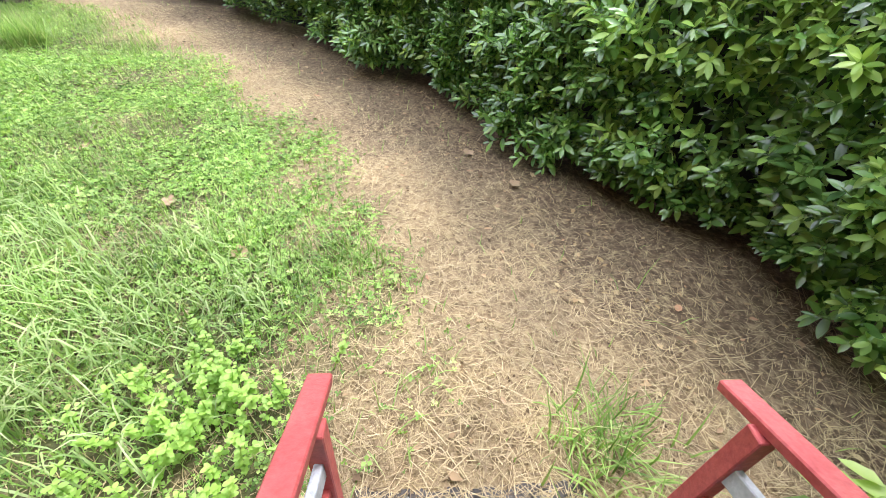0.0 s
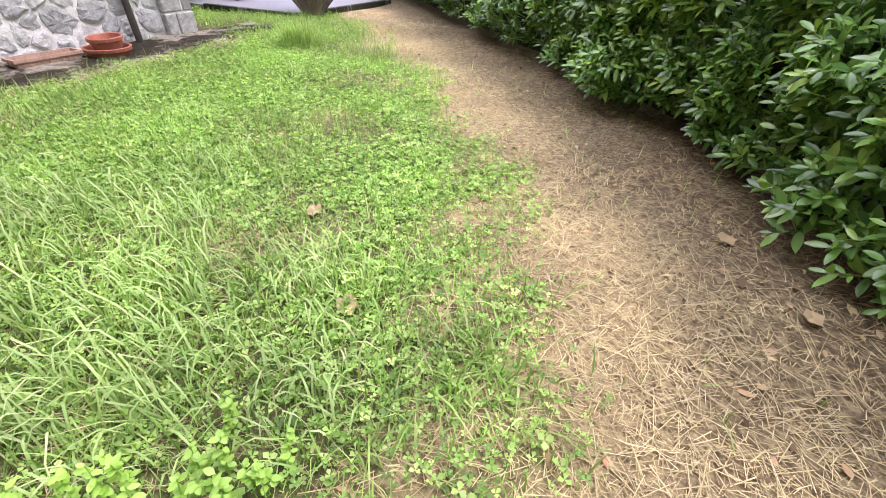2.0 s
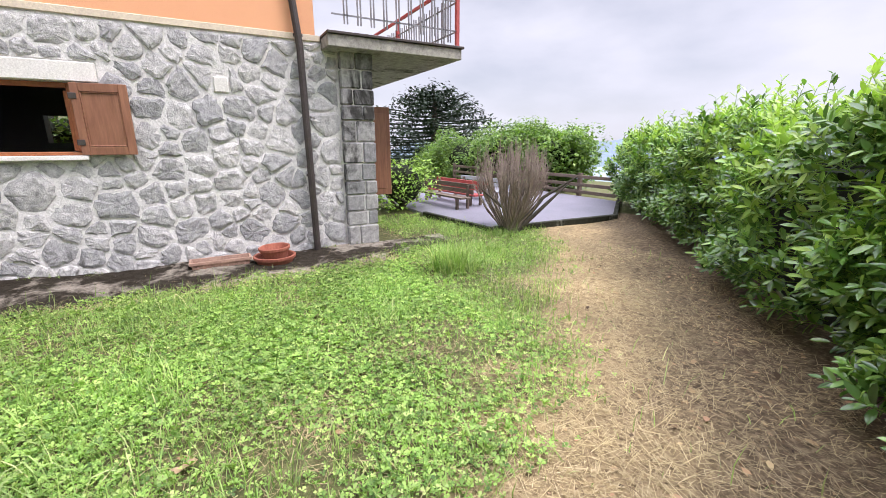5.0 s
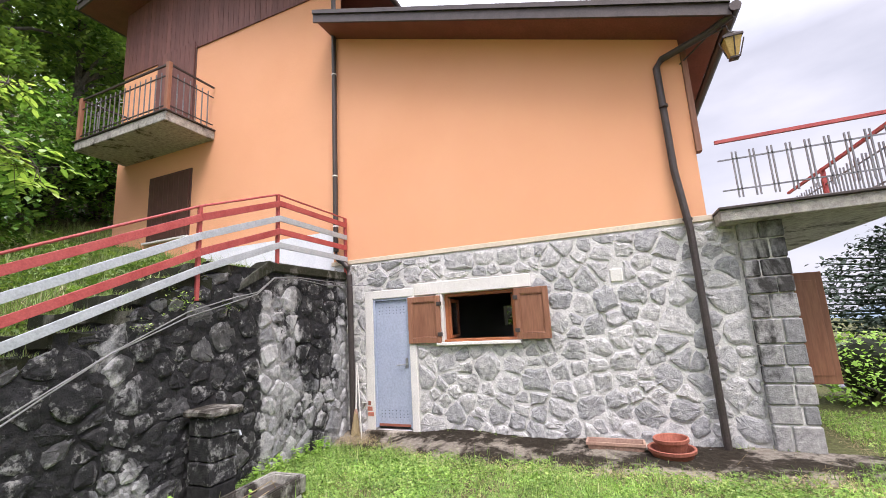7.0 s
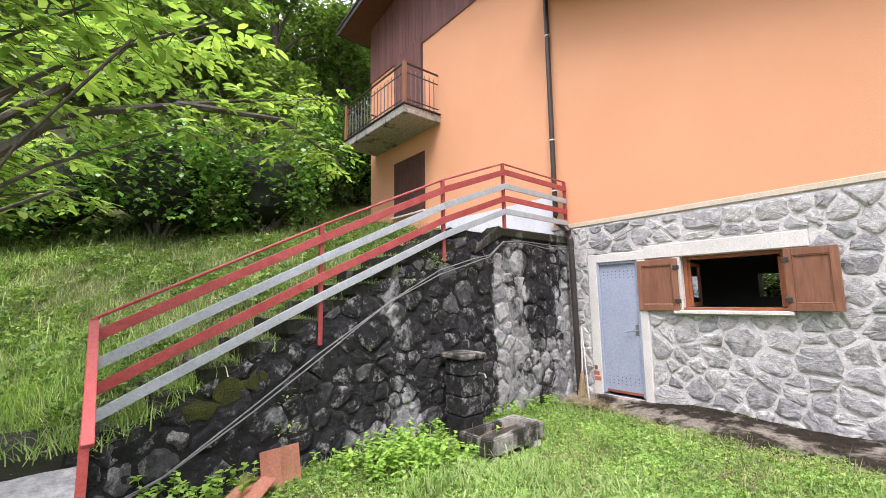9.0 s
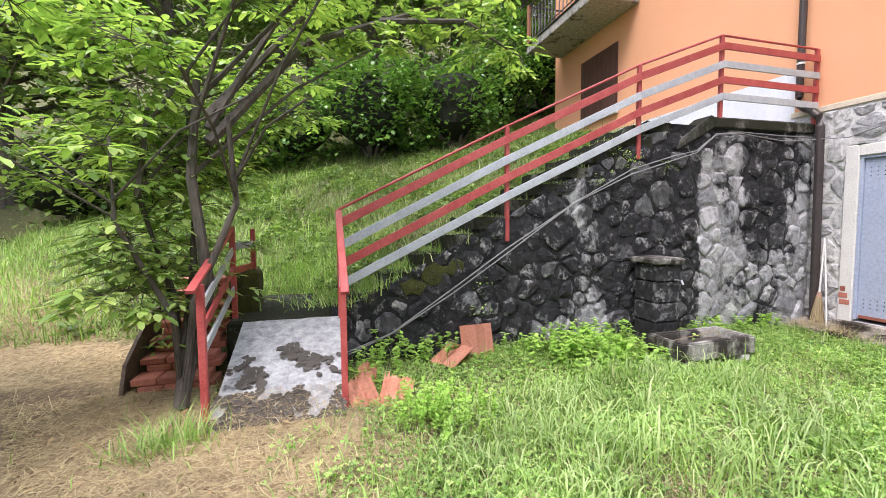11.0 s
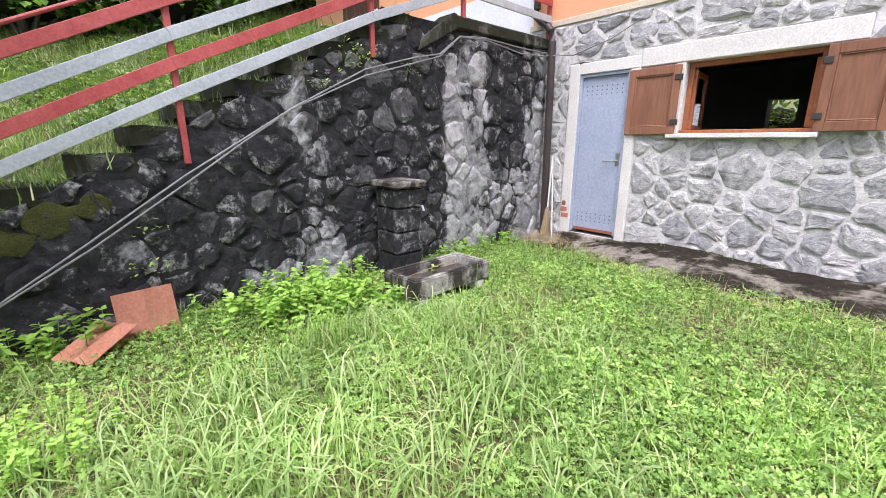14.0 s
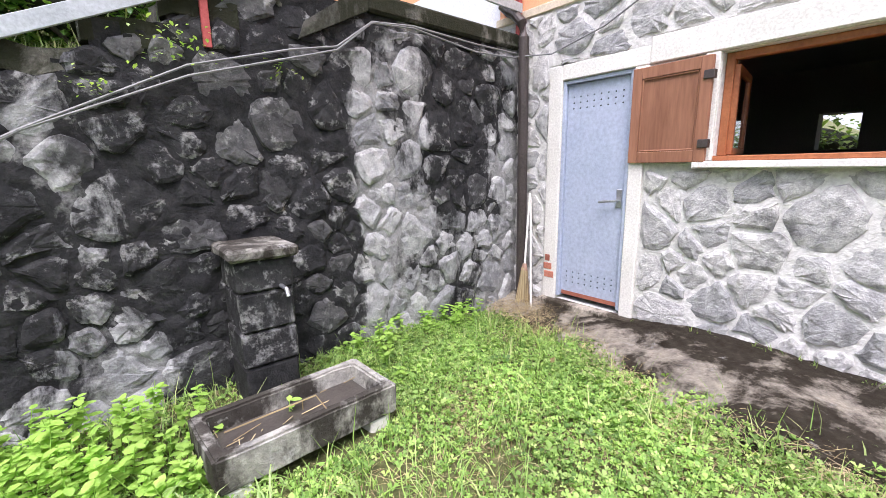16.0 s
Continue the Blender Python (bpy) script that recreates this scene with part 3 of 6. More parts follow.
def hedge_gap(x, y):
    """How far a place lies from the foot of the hedge, towards the lawn."""
    return (np.interp(y, HEDGE[:, 1], HEDGE[:, 0]) - np.asarray(x, float)) * 0.76


def dry_mask(x, y):
    x, y = np.asarray(x, float), np.asarray(y, float)
    edge = np.interp(y, [-4, 0.2, 0.9, 1.45, 2.1, 3.0, 4.3, 5.1, 6.1, 7.3, 8.5], [0.4, 0.3, 0.75, 1.35, 1.95, 2.32, 2.68, 2.8, 2.85, 2.8, 2.5])
    wob = 0.18 * np.sin(3.1 * y + 0.7) + 0.12 * np.sin(7.3 * x + 2.9 * y)
    d = smooth(-0.8, 0.55, x + y - edge + wob + 0.15 * np.sin(11 * x - 6 * y))
    d = np.where(y < -1.9, np.where(x > 1, d * 0.75, d * 0.12), d)
    return d * (y < 11)


def ground():
    near_x, near_y = np.arange(-9.5, 4.01, 0.1), np.arange(-10, 12.01, 0.1)
    xs = np.concatenate([[-2500, -1200, -500, -200, -100, -60, -40, -30, -22, -17, -13, -11], near_x, [5, 7, 9, 12, 16, 22, 30, 45, 80, 200, 600, 2500]])
    ys = np.concatenate([[-2500, -600, -200, -100, -60, -40, -30, -22, -16, -13, -11], near_y, [13, 14, 16, 19, 23, 28, 36, 46, 60, 90, 150, 300, 600, 1200, 3000]])
    ys = np.unique(np.concatenate([ys, [-2.0, -2.02]]))
    gx, gy = np.meshgrid(xs, ys, indexing="ij")
    gz = ground_z(gx, gy)
    ny = len(ys)
    verts = np.stack([gx, gy, gz], -1).reshape(-1, 3)
    faces = [(i * ny + j, (i + 1) * ny + j, (i + 1) * ny + j + 1, i * ny + j + 1) for i in range(len(xs) - 1) for j in range(ny - 1)]
    me = bpy.data.meshes.new("ground")
    me.from_pydata(verts.tolist(), [], faces)
    a = me.attributes.new("dry", "FLOAT", "POINT")
    a.data.foreach_set("value", dry_mask(gx, gy).ravel().astype(np.float32))
    # mask that rises towards the hedge, for the darker brown
    a = me.attributes.new("near_hedge", "FLOAT", "POINT")
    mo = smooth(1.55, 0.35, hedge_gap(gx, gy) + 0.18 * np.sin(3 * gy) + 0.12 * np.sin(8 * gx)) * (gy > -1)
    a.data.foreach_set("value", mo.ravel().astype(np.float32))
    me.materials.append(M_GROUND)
    me.polygons.foreach_set("use_smooth", [True] * len(me.polygons))
    return tagged(new("ground", me), "weedy lawn with a dry trodden path and a grassy slope", "ground", "", "structure")


ground()

# ---- house ----
W = -6.38
BASE = -0.25
DOOR = (-0.40, 0.27, -0.03, 2.05)
WIN = (0.88, 2.04, 1.33, 2.05)


def house_walls():
    bm = holed_wall(bmesh.new(), W - 0.35, W, [-1.25, DOOR[0], DOOR[1], WIN[0], WIN[1], 5.30], [BASE, DOOR[2], WIN[2], DOOR[3], WIN[3], 2.70], [DOOR, WIN])
    base = part("wall_stone_base", bm, M_MORTAR)
    tagged(base, "grey rubble stone wall with pale raised mortar", "wall", "", "structure")
    r = random.Random(3)
    holes = [(-0.56, 0.40, -0.3, 2.20), (0.40, 2.07, 1.24, 2.27), (0.39, 2.29, 2.04, 2.27), (3.36, 3.54, 2.0, 2.22)]
    for poly in rubble((-1.2, 4.86, BASE + 0.05, 2.68), 0.285, 0.016, 11, holes=holes, squash=1.25):
        stone("stone", poly, lambda u, v, h: (W + h, u, v), r.uniform(0.014, 0.032), r, M_STONE, base)
    clear = [(h[0] + 0.01, h[1] - 0.01, h[2] + 0.01, h[3] - 0.01) for h in holes]
    mortar_skin("mortar", (-0.93, 4.88, BASE + 0.05, 2.70), lambda u, v, h: (W + h, u, v), lambda u, v: not any(a < u < b and c < v < d for a, b, c, d in clear), M_MORTAR, base, 0.004, 0.008)
    pale = part("pale_stone", boxm(W - 0.01, W + 0.024, 3.37, 3.53, 2.02, 2.20, 0.012), M_TRIM, base, "pale cement patch in the stone wall")
    # upper walls
    band = part("cream_band", boxm(W - 0.3, W + 0.022, -1.25, 4.66, 2.70, 2.775, 0.006), M_CREAM)
    tagged(band, "thin cream painted band above the stone", "wall trim", "", "structure")
    lo = prism(bmesh.new(), [(-1.2, 2.775), (4.6, 2.775), (4.6, 5.27), (-1.2, 7.265)], "x", W - 0.3, W + 0.012)
    tagged(part("wall_orange_low", lo, M_ORANGE), "plain orange rendered house wall", "wall", "", "structure")
    hi = prism(bmesh.new(), [(-7.85, 3.36), (-1.2, 3.36), (-1.2, 9.07), (-5.6, 10.59), (-7.85, 10.23)], "x", W - 0.3, W)
    tagged(part("wall_orange_high", hi, M_ORANGE), "tall orange rendered house wall", "wall", "", "structure")
    pl = boxm(W - 0.3, W + 0.006, -7.86, -1.2, 2.0, 3.355)
    tagged(part("wall_plinth", pl, M_WHITE), "white painted plinth of the house", "wall", "", "structure")
    for nm, b in (("wall_south", (-14, W - 0.3, -7.85, -7.55, 2.0, 10.2)), ("wall_north_upper", (-14, W - 0.3, 4.3, 4.6, 2.7, 5.27))):
        tagged(part(nm, boxm(*b), M_ORANGE), "orange rendered house wall", "wall", "", "structure")
    nb = boxm(-14, W - 0.35, 5.0, 5.3, BASE, 2.7)
    tagged(part("wall_north_base", nb, M_MORTAR), "stone base wall under the terrace", "wall", "", "structure")
    tagged(part("wall_west", boxm(-14.3, -14, -7.85, 5.3, 2.7, 9.5), M_ORANGE), "back wall of the house", "wall", "", "structure")
    tagged(part("corner_board", boxm(W - 0.06, W + 0.05, 4.602, 4.67, 3.62, 5.18, 0.006), M_BROWN), "brown timber strip on the house corner", "corner board", "", "structure")
    # siding boards on the gable
    gable = thing("gable_siding", "purple-brown vertical timber boarding under the gable roof", "siding", kind="structure")
    y = -7.87
    while y < -1.3:
        y1 = min(y + 0.165, -1.22)
        top = lambda v: np.interp(v, [-7.85, -5.6, -1.2], [10.21, 10.57, 9.05])
        part("board", prism(bmesh.new(), [(y, 8.36), (y1 - 0.008, 8.36), (y1 - 0.008, float(top(y1))), (y, float(top(y)))], "x", W + 0.002, W + 0.03), M_SIDING, gable)
        y = y1
    return base


def quoins():
    pillar = thing("stone_pillar", "stained squared stone blocks at the house corner", "pillar", kind="structure")
    part("core", boxm(-6.9, -6.31, 4.90, 5.315, BASE, 2.69), M_MORTAR, pillar)
    r = random.Random(8)
    z, k = BASE, 0
    while z < 2.6:
        h = r.uniform(0.19, 0.30)
        z1 = min(z + h, 2.69)
        split = r.uniform(5.02, 5.16) if k % 2 else r.uniform(5.1, 5.2)
        for a, b in ((4.88, split - 0.008), (split + 0.008, 5.335)):
            part("block", boxm(-6.7, -6.28 + r.uniform(-0.012, 0.012), a, b + r.uniform(-0.01, 0.006), z + 0.007, z1 - 0.007, 0.014), M_QUOIN, pillar)
        z, k = z1, k + 1


def roofs():
    x1 = W + 0.55
    soff = lambda y: 6.86 - 0.345 * y
    lo = thing("roof_low", "low pitched roof with red-brown boarded soffit", "roof", kind="structure")
    part("soffit", prism(bmesh.new(), [(-1.15, soff(-1.15)), (5.05, soff(5.05)), (5.05, soff(5.05) + 0.05), (-1.15, soff(-1.15) + 0.05)], "x", -14, x1 - 0.02), M_SOFFIT, lo)
    part("fascia", prism(bmesh.new(), [(-1.2, soff(-1.2) - 0.03), (5.1, soff(5.1) - 0.03), (5.1, soff(5.1) + 0.13), (-1.2, soff(-1.2) + 0.13)], "x", x1 - 0.018, x1 + 0.02), M_GUTTER, lo)
    part("flashing", prism(bmesh.new(), [(-1.2, soff(-1.2) + 0.132), (5.1, soff(5.1) + 0.132), (5.1, soff(5.1) + 0.21), (-1.2, soff(-1.2) + 0.21)], "x", -14, x1 + 0.05), M_GUTTER, lo)
    part("gutter", tube(bmesh.new(), [(x1 + 0.05, 5.14, soff(5.1) + 0.06), (-14, 5.14, soff(5.1) + 0.06)], 0.065, 10), M_GUTTER, lo)
    x1 = W + 0.8
    prof = [(-8.6, 10.12), (-5.6, 10.60), (-0.55, 8.86)]
    hi = thing("roof_high", "upper gable roof with dark red-brown soffit", "roof", kind="structure")
    for nm, d0, d1, a, b, mt in (("soffit", 0, 0.05, -14, x1 - 0.02, M_SOFFIT), ("fascia", -0.03, 0.14, x1 - 0.018, x1 + 0.02, M_GUTTER), ("flashing", 0.142, 0.22, -14, x1 + 0.05, M_GUTTER)):
        part(nm, prism(bmesh.new(), [(y, z + d0) for y, z in prof] + [(y, z + d1) for y, z in prof[::-1]], "x", a, b), mt, hi)
    for y, z in (prof[0], prof[2]):
        s = -0.05 if y < -4 else 0.05
        part("gutter", tube(bmesh.new(), [(x1 + 0.03, y + s, z + 0.06), (-14, y + s, z + 0.06)], 0.065, 10), M_GUTTER, hi)


def room():
    bm = bmesh.new()
    holed_wall(bm, -10.8, -10.5, [-1.2, 0.78, 1.2, 5.0], [BASE, 1.45, 1.92, 2.7], [(0.78, 1.2, 1.45, 1.92)])
    tagged(part("wall_room_back", bm, M_ROOM), "dim cellar room wall with a small far window", "wall", "", "structure")
    tagged(part("wall_room_south", boxm(-10.5, W - 0.35, -1.3, -1.2, BASE, 2.7), M_ROOM), "dim cellar wall", "wall", "", "structure")
    tagged(part("floor_room", boxm(-10.8, W - 0.35, -1.2, 5.0, BASE, -0.03), M_ROOM), "bare cellar floor", "floor", "", "structure")
    tagged(part("ceiling_room", boxm(-10.8, W - 0.30, -1.2, 5.0, 2.5, 2.69), M_ROOM), "cellar ceiling", "ceiling", "", "structure")



def shutter(name, hinge, width, sign, swing, label):
    """A framed panel shutter, 0.72 high, hung at hinge and swung open by swing degrees off the wall."""
    m = pose(*hinge, 0, 0, swing)
    t = thing(name, label, "shutter", "window shutters", at=m)
    s = sign
    h0, h1 = 0.0, 0.73
    for nm, a, b, c, d, dep in (("stile", 0, 0.075, h0, h1, 0.04), ("stile", width - 0.075, width, h0, h1, 0.04), ("rail", 0.0755, width - 0.0755, h0, h0 + 0.085, 0.038), ("rail", 0.0755, width - 0.0755, h1 - 0.085, h1, 0.038)):
        st = part(nm, boxm(0.0, dep, min(s * a, s * b), max(s * a, s * b), c, d, 0.004), M_BROWN, t)
    stile = t.children[0]
    a, b = 0.076, width - 0.076
    part("panel", boxm(0.006, 0.022, min(s * a, s * b), max(s * a, s * b), h0 + 0.086, h1 - 0.086, 0.002), M_BROWN, t)
    # bevelled moulding round the panel
    for a0, b0, c0, d0 in ((a, a + 0.014, h0 + 0.086, h1 - 0.086), (b - 0.014, b, h0 + 0.086, h1 - 0.086), (a + 0.0145, b - 0.0145, h0 + 0.086, h0 + 0.100), (a + 0.0145, b - 0.0145, h1 - 0.100, h1 - 0.086)):
        part("moulding", boxm(0.0225, 0.034, min(s * a0, s * b0), max(s * a0, s * b0), c0, d0, 0.005), M_BROWN, t)
    for z in (0.13, 0.60):
        part("hinge", boxm(0.004, 0.05, min(-s * 0.02, s * 0.05), max(-s * 0.02, s * 0.05), z - 0.03, z + 0.03, 0.004), M_GUTTER, stile, "black iron hinge")
    return t


def openings():
    # door with its painted surround
    d = thing("door_1", "closed blue-grey metal door with punched vent holes and rust at the foot", "door", kind="structure")
    leaf = part("door_leaf", boxm(W - 0.06, W - 0.02, DOOR[0] + 0.035, DOOR[1] - 0.035, 0.02, DOOR[3] - 0.035, 0.004), M_DOOR, d)
    f = bmesh.new()
    for b in ((DOOR[0], DOOR[0] + 0.033, 0.0, DOOR[3]), (DOOR[1] - 0.033, DOOR[1], 0.0, DOOR[3]), (DOOR[0] + 0.033, DOOR[1] - 0.033, DOOR[3] - 0.033, DOOR[3])):
        box(f, W - 0.08, W + 0.012, b[0], b[1], b[2], b[3], 0.003)
    part("door_frame", f, M_DOOR, d)
    for z0 in (1.80, 0.16):
        hb = bmesh.new()
        for i in range(8):
            for j in range(3):
                y, z = DOOR[0] + 0.10 + i * 0.067, z0 + j * 0.05
                # flat near-black discs paint the dark of each hole
                lathe(hb, [(0.0001, 0), (0.0075, 0)], (W - 0.0185, y, z), 8, Matrix.Rotation(math.pi / 2, 4, "Y"))
        part("vent_holes", hb, M_CORE, leaf, "punched vent holes")
    hd = tube(bmesh.new(), [(W - 0.02, 0.19, 0.98), (W + 0.035, 0.185, 0.98), (W + 0.04, 0.10, 0.975), (W + 0.035, 0.03, 0.965)], 0.011, 8)
    part("door_handle", hd, M_CHROME, leaf, "steel lever handle")
    part("lock_plate", boxm(W - 0.021, W - 0.012, 0.165, 0.215, 0.92, 1.08, 0.003), M_CHROME, leaf)
    rust = bmesh.new()
    box(rust, W - 0.0205, W - 0.016, DOOR[0] + 0.05, DOOR[1] - 0.05, 0.022, 0.06)
    part("rusty_edge", rust, M_POT, leaf, "rusted lower edge of the door")
    sur = bmesh.new()
    box(sur, W - 0.05, W + 0.03, -0.55, DOOR[0] - 0.002, BASE, 2.19, 0.008)
    box(sur, W - 0.05, W + 0.03, DOOR[1] + 0.002, 0.39, BASE, 2.052, 0.008)
    box(sur, W - 0.05, W + 0.031, DOOR[0] - 0.002, 0.39, 2.053, 2.19, 0.008)
    tagged(part("door_surround", sur, M_TRIM), "off-white plaster door surround", "door surround", "", "structure")
    tagged(part("door_step", boxm(W - 0.3, W + 0.10, -0.56, 0.42, BASE, -0.032, 0.012), M_PAVE), "worn concrete door step", "step", "", "structure")
    patch = thing("brick_patch", "bare red bricks where the plaster surround has broken away", "bricks", kind="structure")
    for z0, y0, y1 in ((0.17, -0.535, -0.42), (0.255, -0.545, -0.445), (0.34, -0.53, -0.47)):
        part("brick", boxm(W + 0.02, W + 0.034, y0, y1, z0, z0 + 0.07, 0.006), M_BRICK, patch)
    # window
    w = thing("window_1", "open cellar window with orange-brown timber frame", "window", kind="structure")
    lin = bmesh.new()
    box(lin, W - 0.05, W + 0.034, 0.392, 2.28, 2.055, 2.25, 0.008)
    part("lintel", lin, M_TRIM, w)
    part("jamb", boxm(W - 0.05, W + 0.029, 0.78, 0.875, 1.31, 2.053, 0.006), M_TRIM, w)
    part("sill", boxm(W - 0.3, W + 0.085, 0.77, 2.09, 1.255, 1.305, 0.008), M_TRIM, w)
    part("inner_sill", boxm(W - 0.26, W + 0.02, 0.885, 2.035, 1.307, 1.342, 0.005), M_WFRAME, w)
    for nm, a, b, c, e in (("window_frame", 0.882, 0.935, 1.344, 2.048), ("window_frame", 1.985, 2.038, 1.344, 2.048), ("window_frame", 0.9355, 1.9845, 2.0, 2.048)):
        part(nm, boxm(W - 0.14, W - 0.07, a, b, c, e, 0.004), M_WFRAME, w)
    for y0, turn in ((0.94, 8), (1.98, -14)):
        ms = pose(W - 0.15, y0, 1.35, 0, 0, turn)
        sash = part("sash", boxm(0, 0.05, -0.02, 0.02, 0, 0.62, 0.003, ms), M_WFRAME, w, "inward-opened sash frame")
        for a, b, c, e in ((-0.55, -0.50, 0, 0.62), (-0.4995, -0.0005, 0, 0.05), (-0.4995, -0.0005, 0.57, 0.62)):
            part("sash_bar", boxm(a, b, -0.02, 0.02, c, e, 0.003, ms), M_WFRAME, sash)
        part("pane", boxm(-0.499, -0.001, -0.002, 0.002, 0.051, 0.569, 0, ms), M_GLASS, sash, "clear window pane")
    shutter("window_shutter", (W + 0.05, 0.855, 1.30), 0.58, -1, -4, "brown framed timber shutter folded back over the door edge")
    shutter("window_shutter", (W + 0.045, 2.045, 1.31), 0.49, 1, -5, "brown framed timber shutter standing slightly off the stone wall")
    # closed shutters above
    for nm, y0, y1, z0, z1 in (("closed_shutter", -6.47, -5.10, 3.81, 5.31), ("balcony_door_shutter", -6.46, -5.14, 6.10, 8.53)):
        s = thing(nm, "closed dark brown louvred shutters on the orange wall", "shutter", "closed shutters")
        part("frame", boxm(W + 0.002, W + 0.02, y0 - 0.04, y1 + 0.04, z0 - 0.03, z1 + 0.04, 0.004), M_DARKBROWN, s)
        n = 8
        for i in range(n):
            a, b = y0 + (y1 - y0) * i / n, y0 + (y1 - y0) * (i + 1) / n
            part("board", boxm(W + 0.021, W + 0.05, a + 0.004, b - 0.004, z0, z1, 0.004), M_DARKBROWN if z0 < 5 else M_SIDING, s)
        if z0 < 5:
            part("sill", boxm(W + 0.004, W + 0.10, y0 - 0.08, y1 + 0.08, z0 - 0.08, z0 - 0.032, 0.006), M_TRIM, s)
    s = thing("side_shutter", "brown shutter standing open beyond the house corner", "shutter", "window shutters")
    part("frame", boxm(-6.93, -6.885, 5.34, 5.80, 0.62, 1.98, 0.005), M_BROWN, s)
    part("panel", boxm(-6.884, -6.876, 5.42, 5.73, 0.72, 1.88, 0.003), M_BROWN, s)


def balcony():
    b = thing("balcony", "small concrete balcony with iron railing on the orange wall", "balcony", kind="structure")
    y0, y1, x1, z = -7.5, -4.4, W + 1.1, 6.06
    part("slab", boxm(W + 0.002, x1, y0, y1, z - 0.2, z, 0.012), M_SLAB, b)
    part("edge", boxm(W + 0.004, x1 + 0.03, y0 - 0.03, y1 + 0.03, z + 0.002, z + 0.035, 0.006), M_GUTTER, b)
    for y in (y0 + 0.05, y1 - 0.05):
        part("corner_post", boxm(x1 - 0.09, x1 - 0.01, y - 0.045, y + 0.045, z + 0.036, z + 1.1, 0.006), M_BROWN, b)
    runs = [((x1 - 0.05, y0 + 0.10, 0), (x1 - 0.05, y1 - 0.10, 0), 17), ((W + 0.03, y1 - 0.05, 0), (x1 - 0.10, y1 - 0.05, 0), 7), ((W + 0.03, y0 + 0.05, 0), (x1 - 0.10, y0 + 0.05, 0), 7)]
    for p, q, n in runs:
        p, q = Vector(p), Vector(q)
        for dz, wd in ((1.06, 0.035), (0.82, 0.02), (0.16, 0.02)):
            up = Vector((0, 0, z + dz))
            part("rail", bar(bmesh.new(), p + up, q + up, wd, wd), M_GUTTER, b)
        for i in range(1, n):
            c = p.lerp(q, i / n)
            part("baluster", boxm(c.x - 0.009, c.x + 0.009, c.y - 0.009, c.y + 0.009, z + 0.06, z + 0.92), M_IRON, b)


def terrace():
    t = thing("terrace", "concrete terrace slab with iron railing beside the house", "terrace", kind="structure")
    part("slab", boxm(-13.9, -6.02, 4.67, 6.6, 2.60, 2.74, 0.008), M_SLAB, t)
    part("edge", boxm(-13.9, -5.99, 4.66, 6.63, 2.742, 2.775, 0.006), M_GUTTER, t)
    for x, y in ((-6.07, 6.55), (-8.2, 6.55)):
        part("post", boxm(x - 0.025, x + 0.025, y - 0.025, y + 0.025, 2.776, 3.62), M_RED, t)
    for p, q, n in (((-6.07, 4.75, 0), (-6.07, 6.52, 0), 10), ((-6.10, 6.55, 0), (-9.6, 6.55, 0), 18)):
        p, q = Vector(p), Vector(q)
        for dz, wd, mt in ((3.60, 0.04, M_RED), (3.36, 0.016, M_IRON), (2.98, 0.016, M_IRON)):
            up = Vector((0, 0, dz))
            part("rail", bar(bmesh.new(), p + up, q + up, wd, wd), mt, t)
        for i in range(1, n):
            c = p.lerp(q, i / n)
            bm = boxm(c.x - 0.008, c.x + 0.008, c.y - 0.028, c.y - 0.012, 2.88, 3.45)
            box(bm, c.x - 0.008, c.x + 0.008, c.y + 0.012, c.y + 0.028, 2.88, 3.45)
            part("baluster", bm, M_IRON, t)


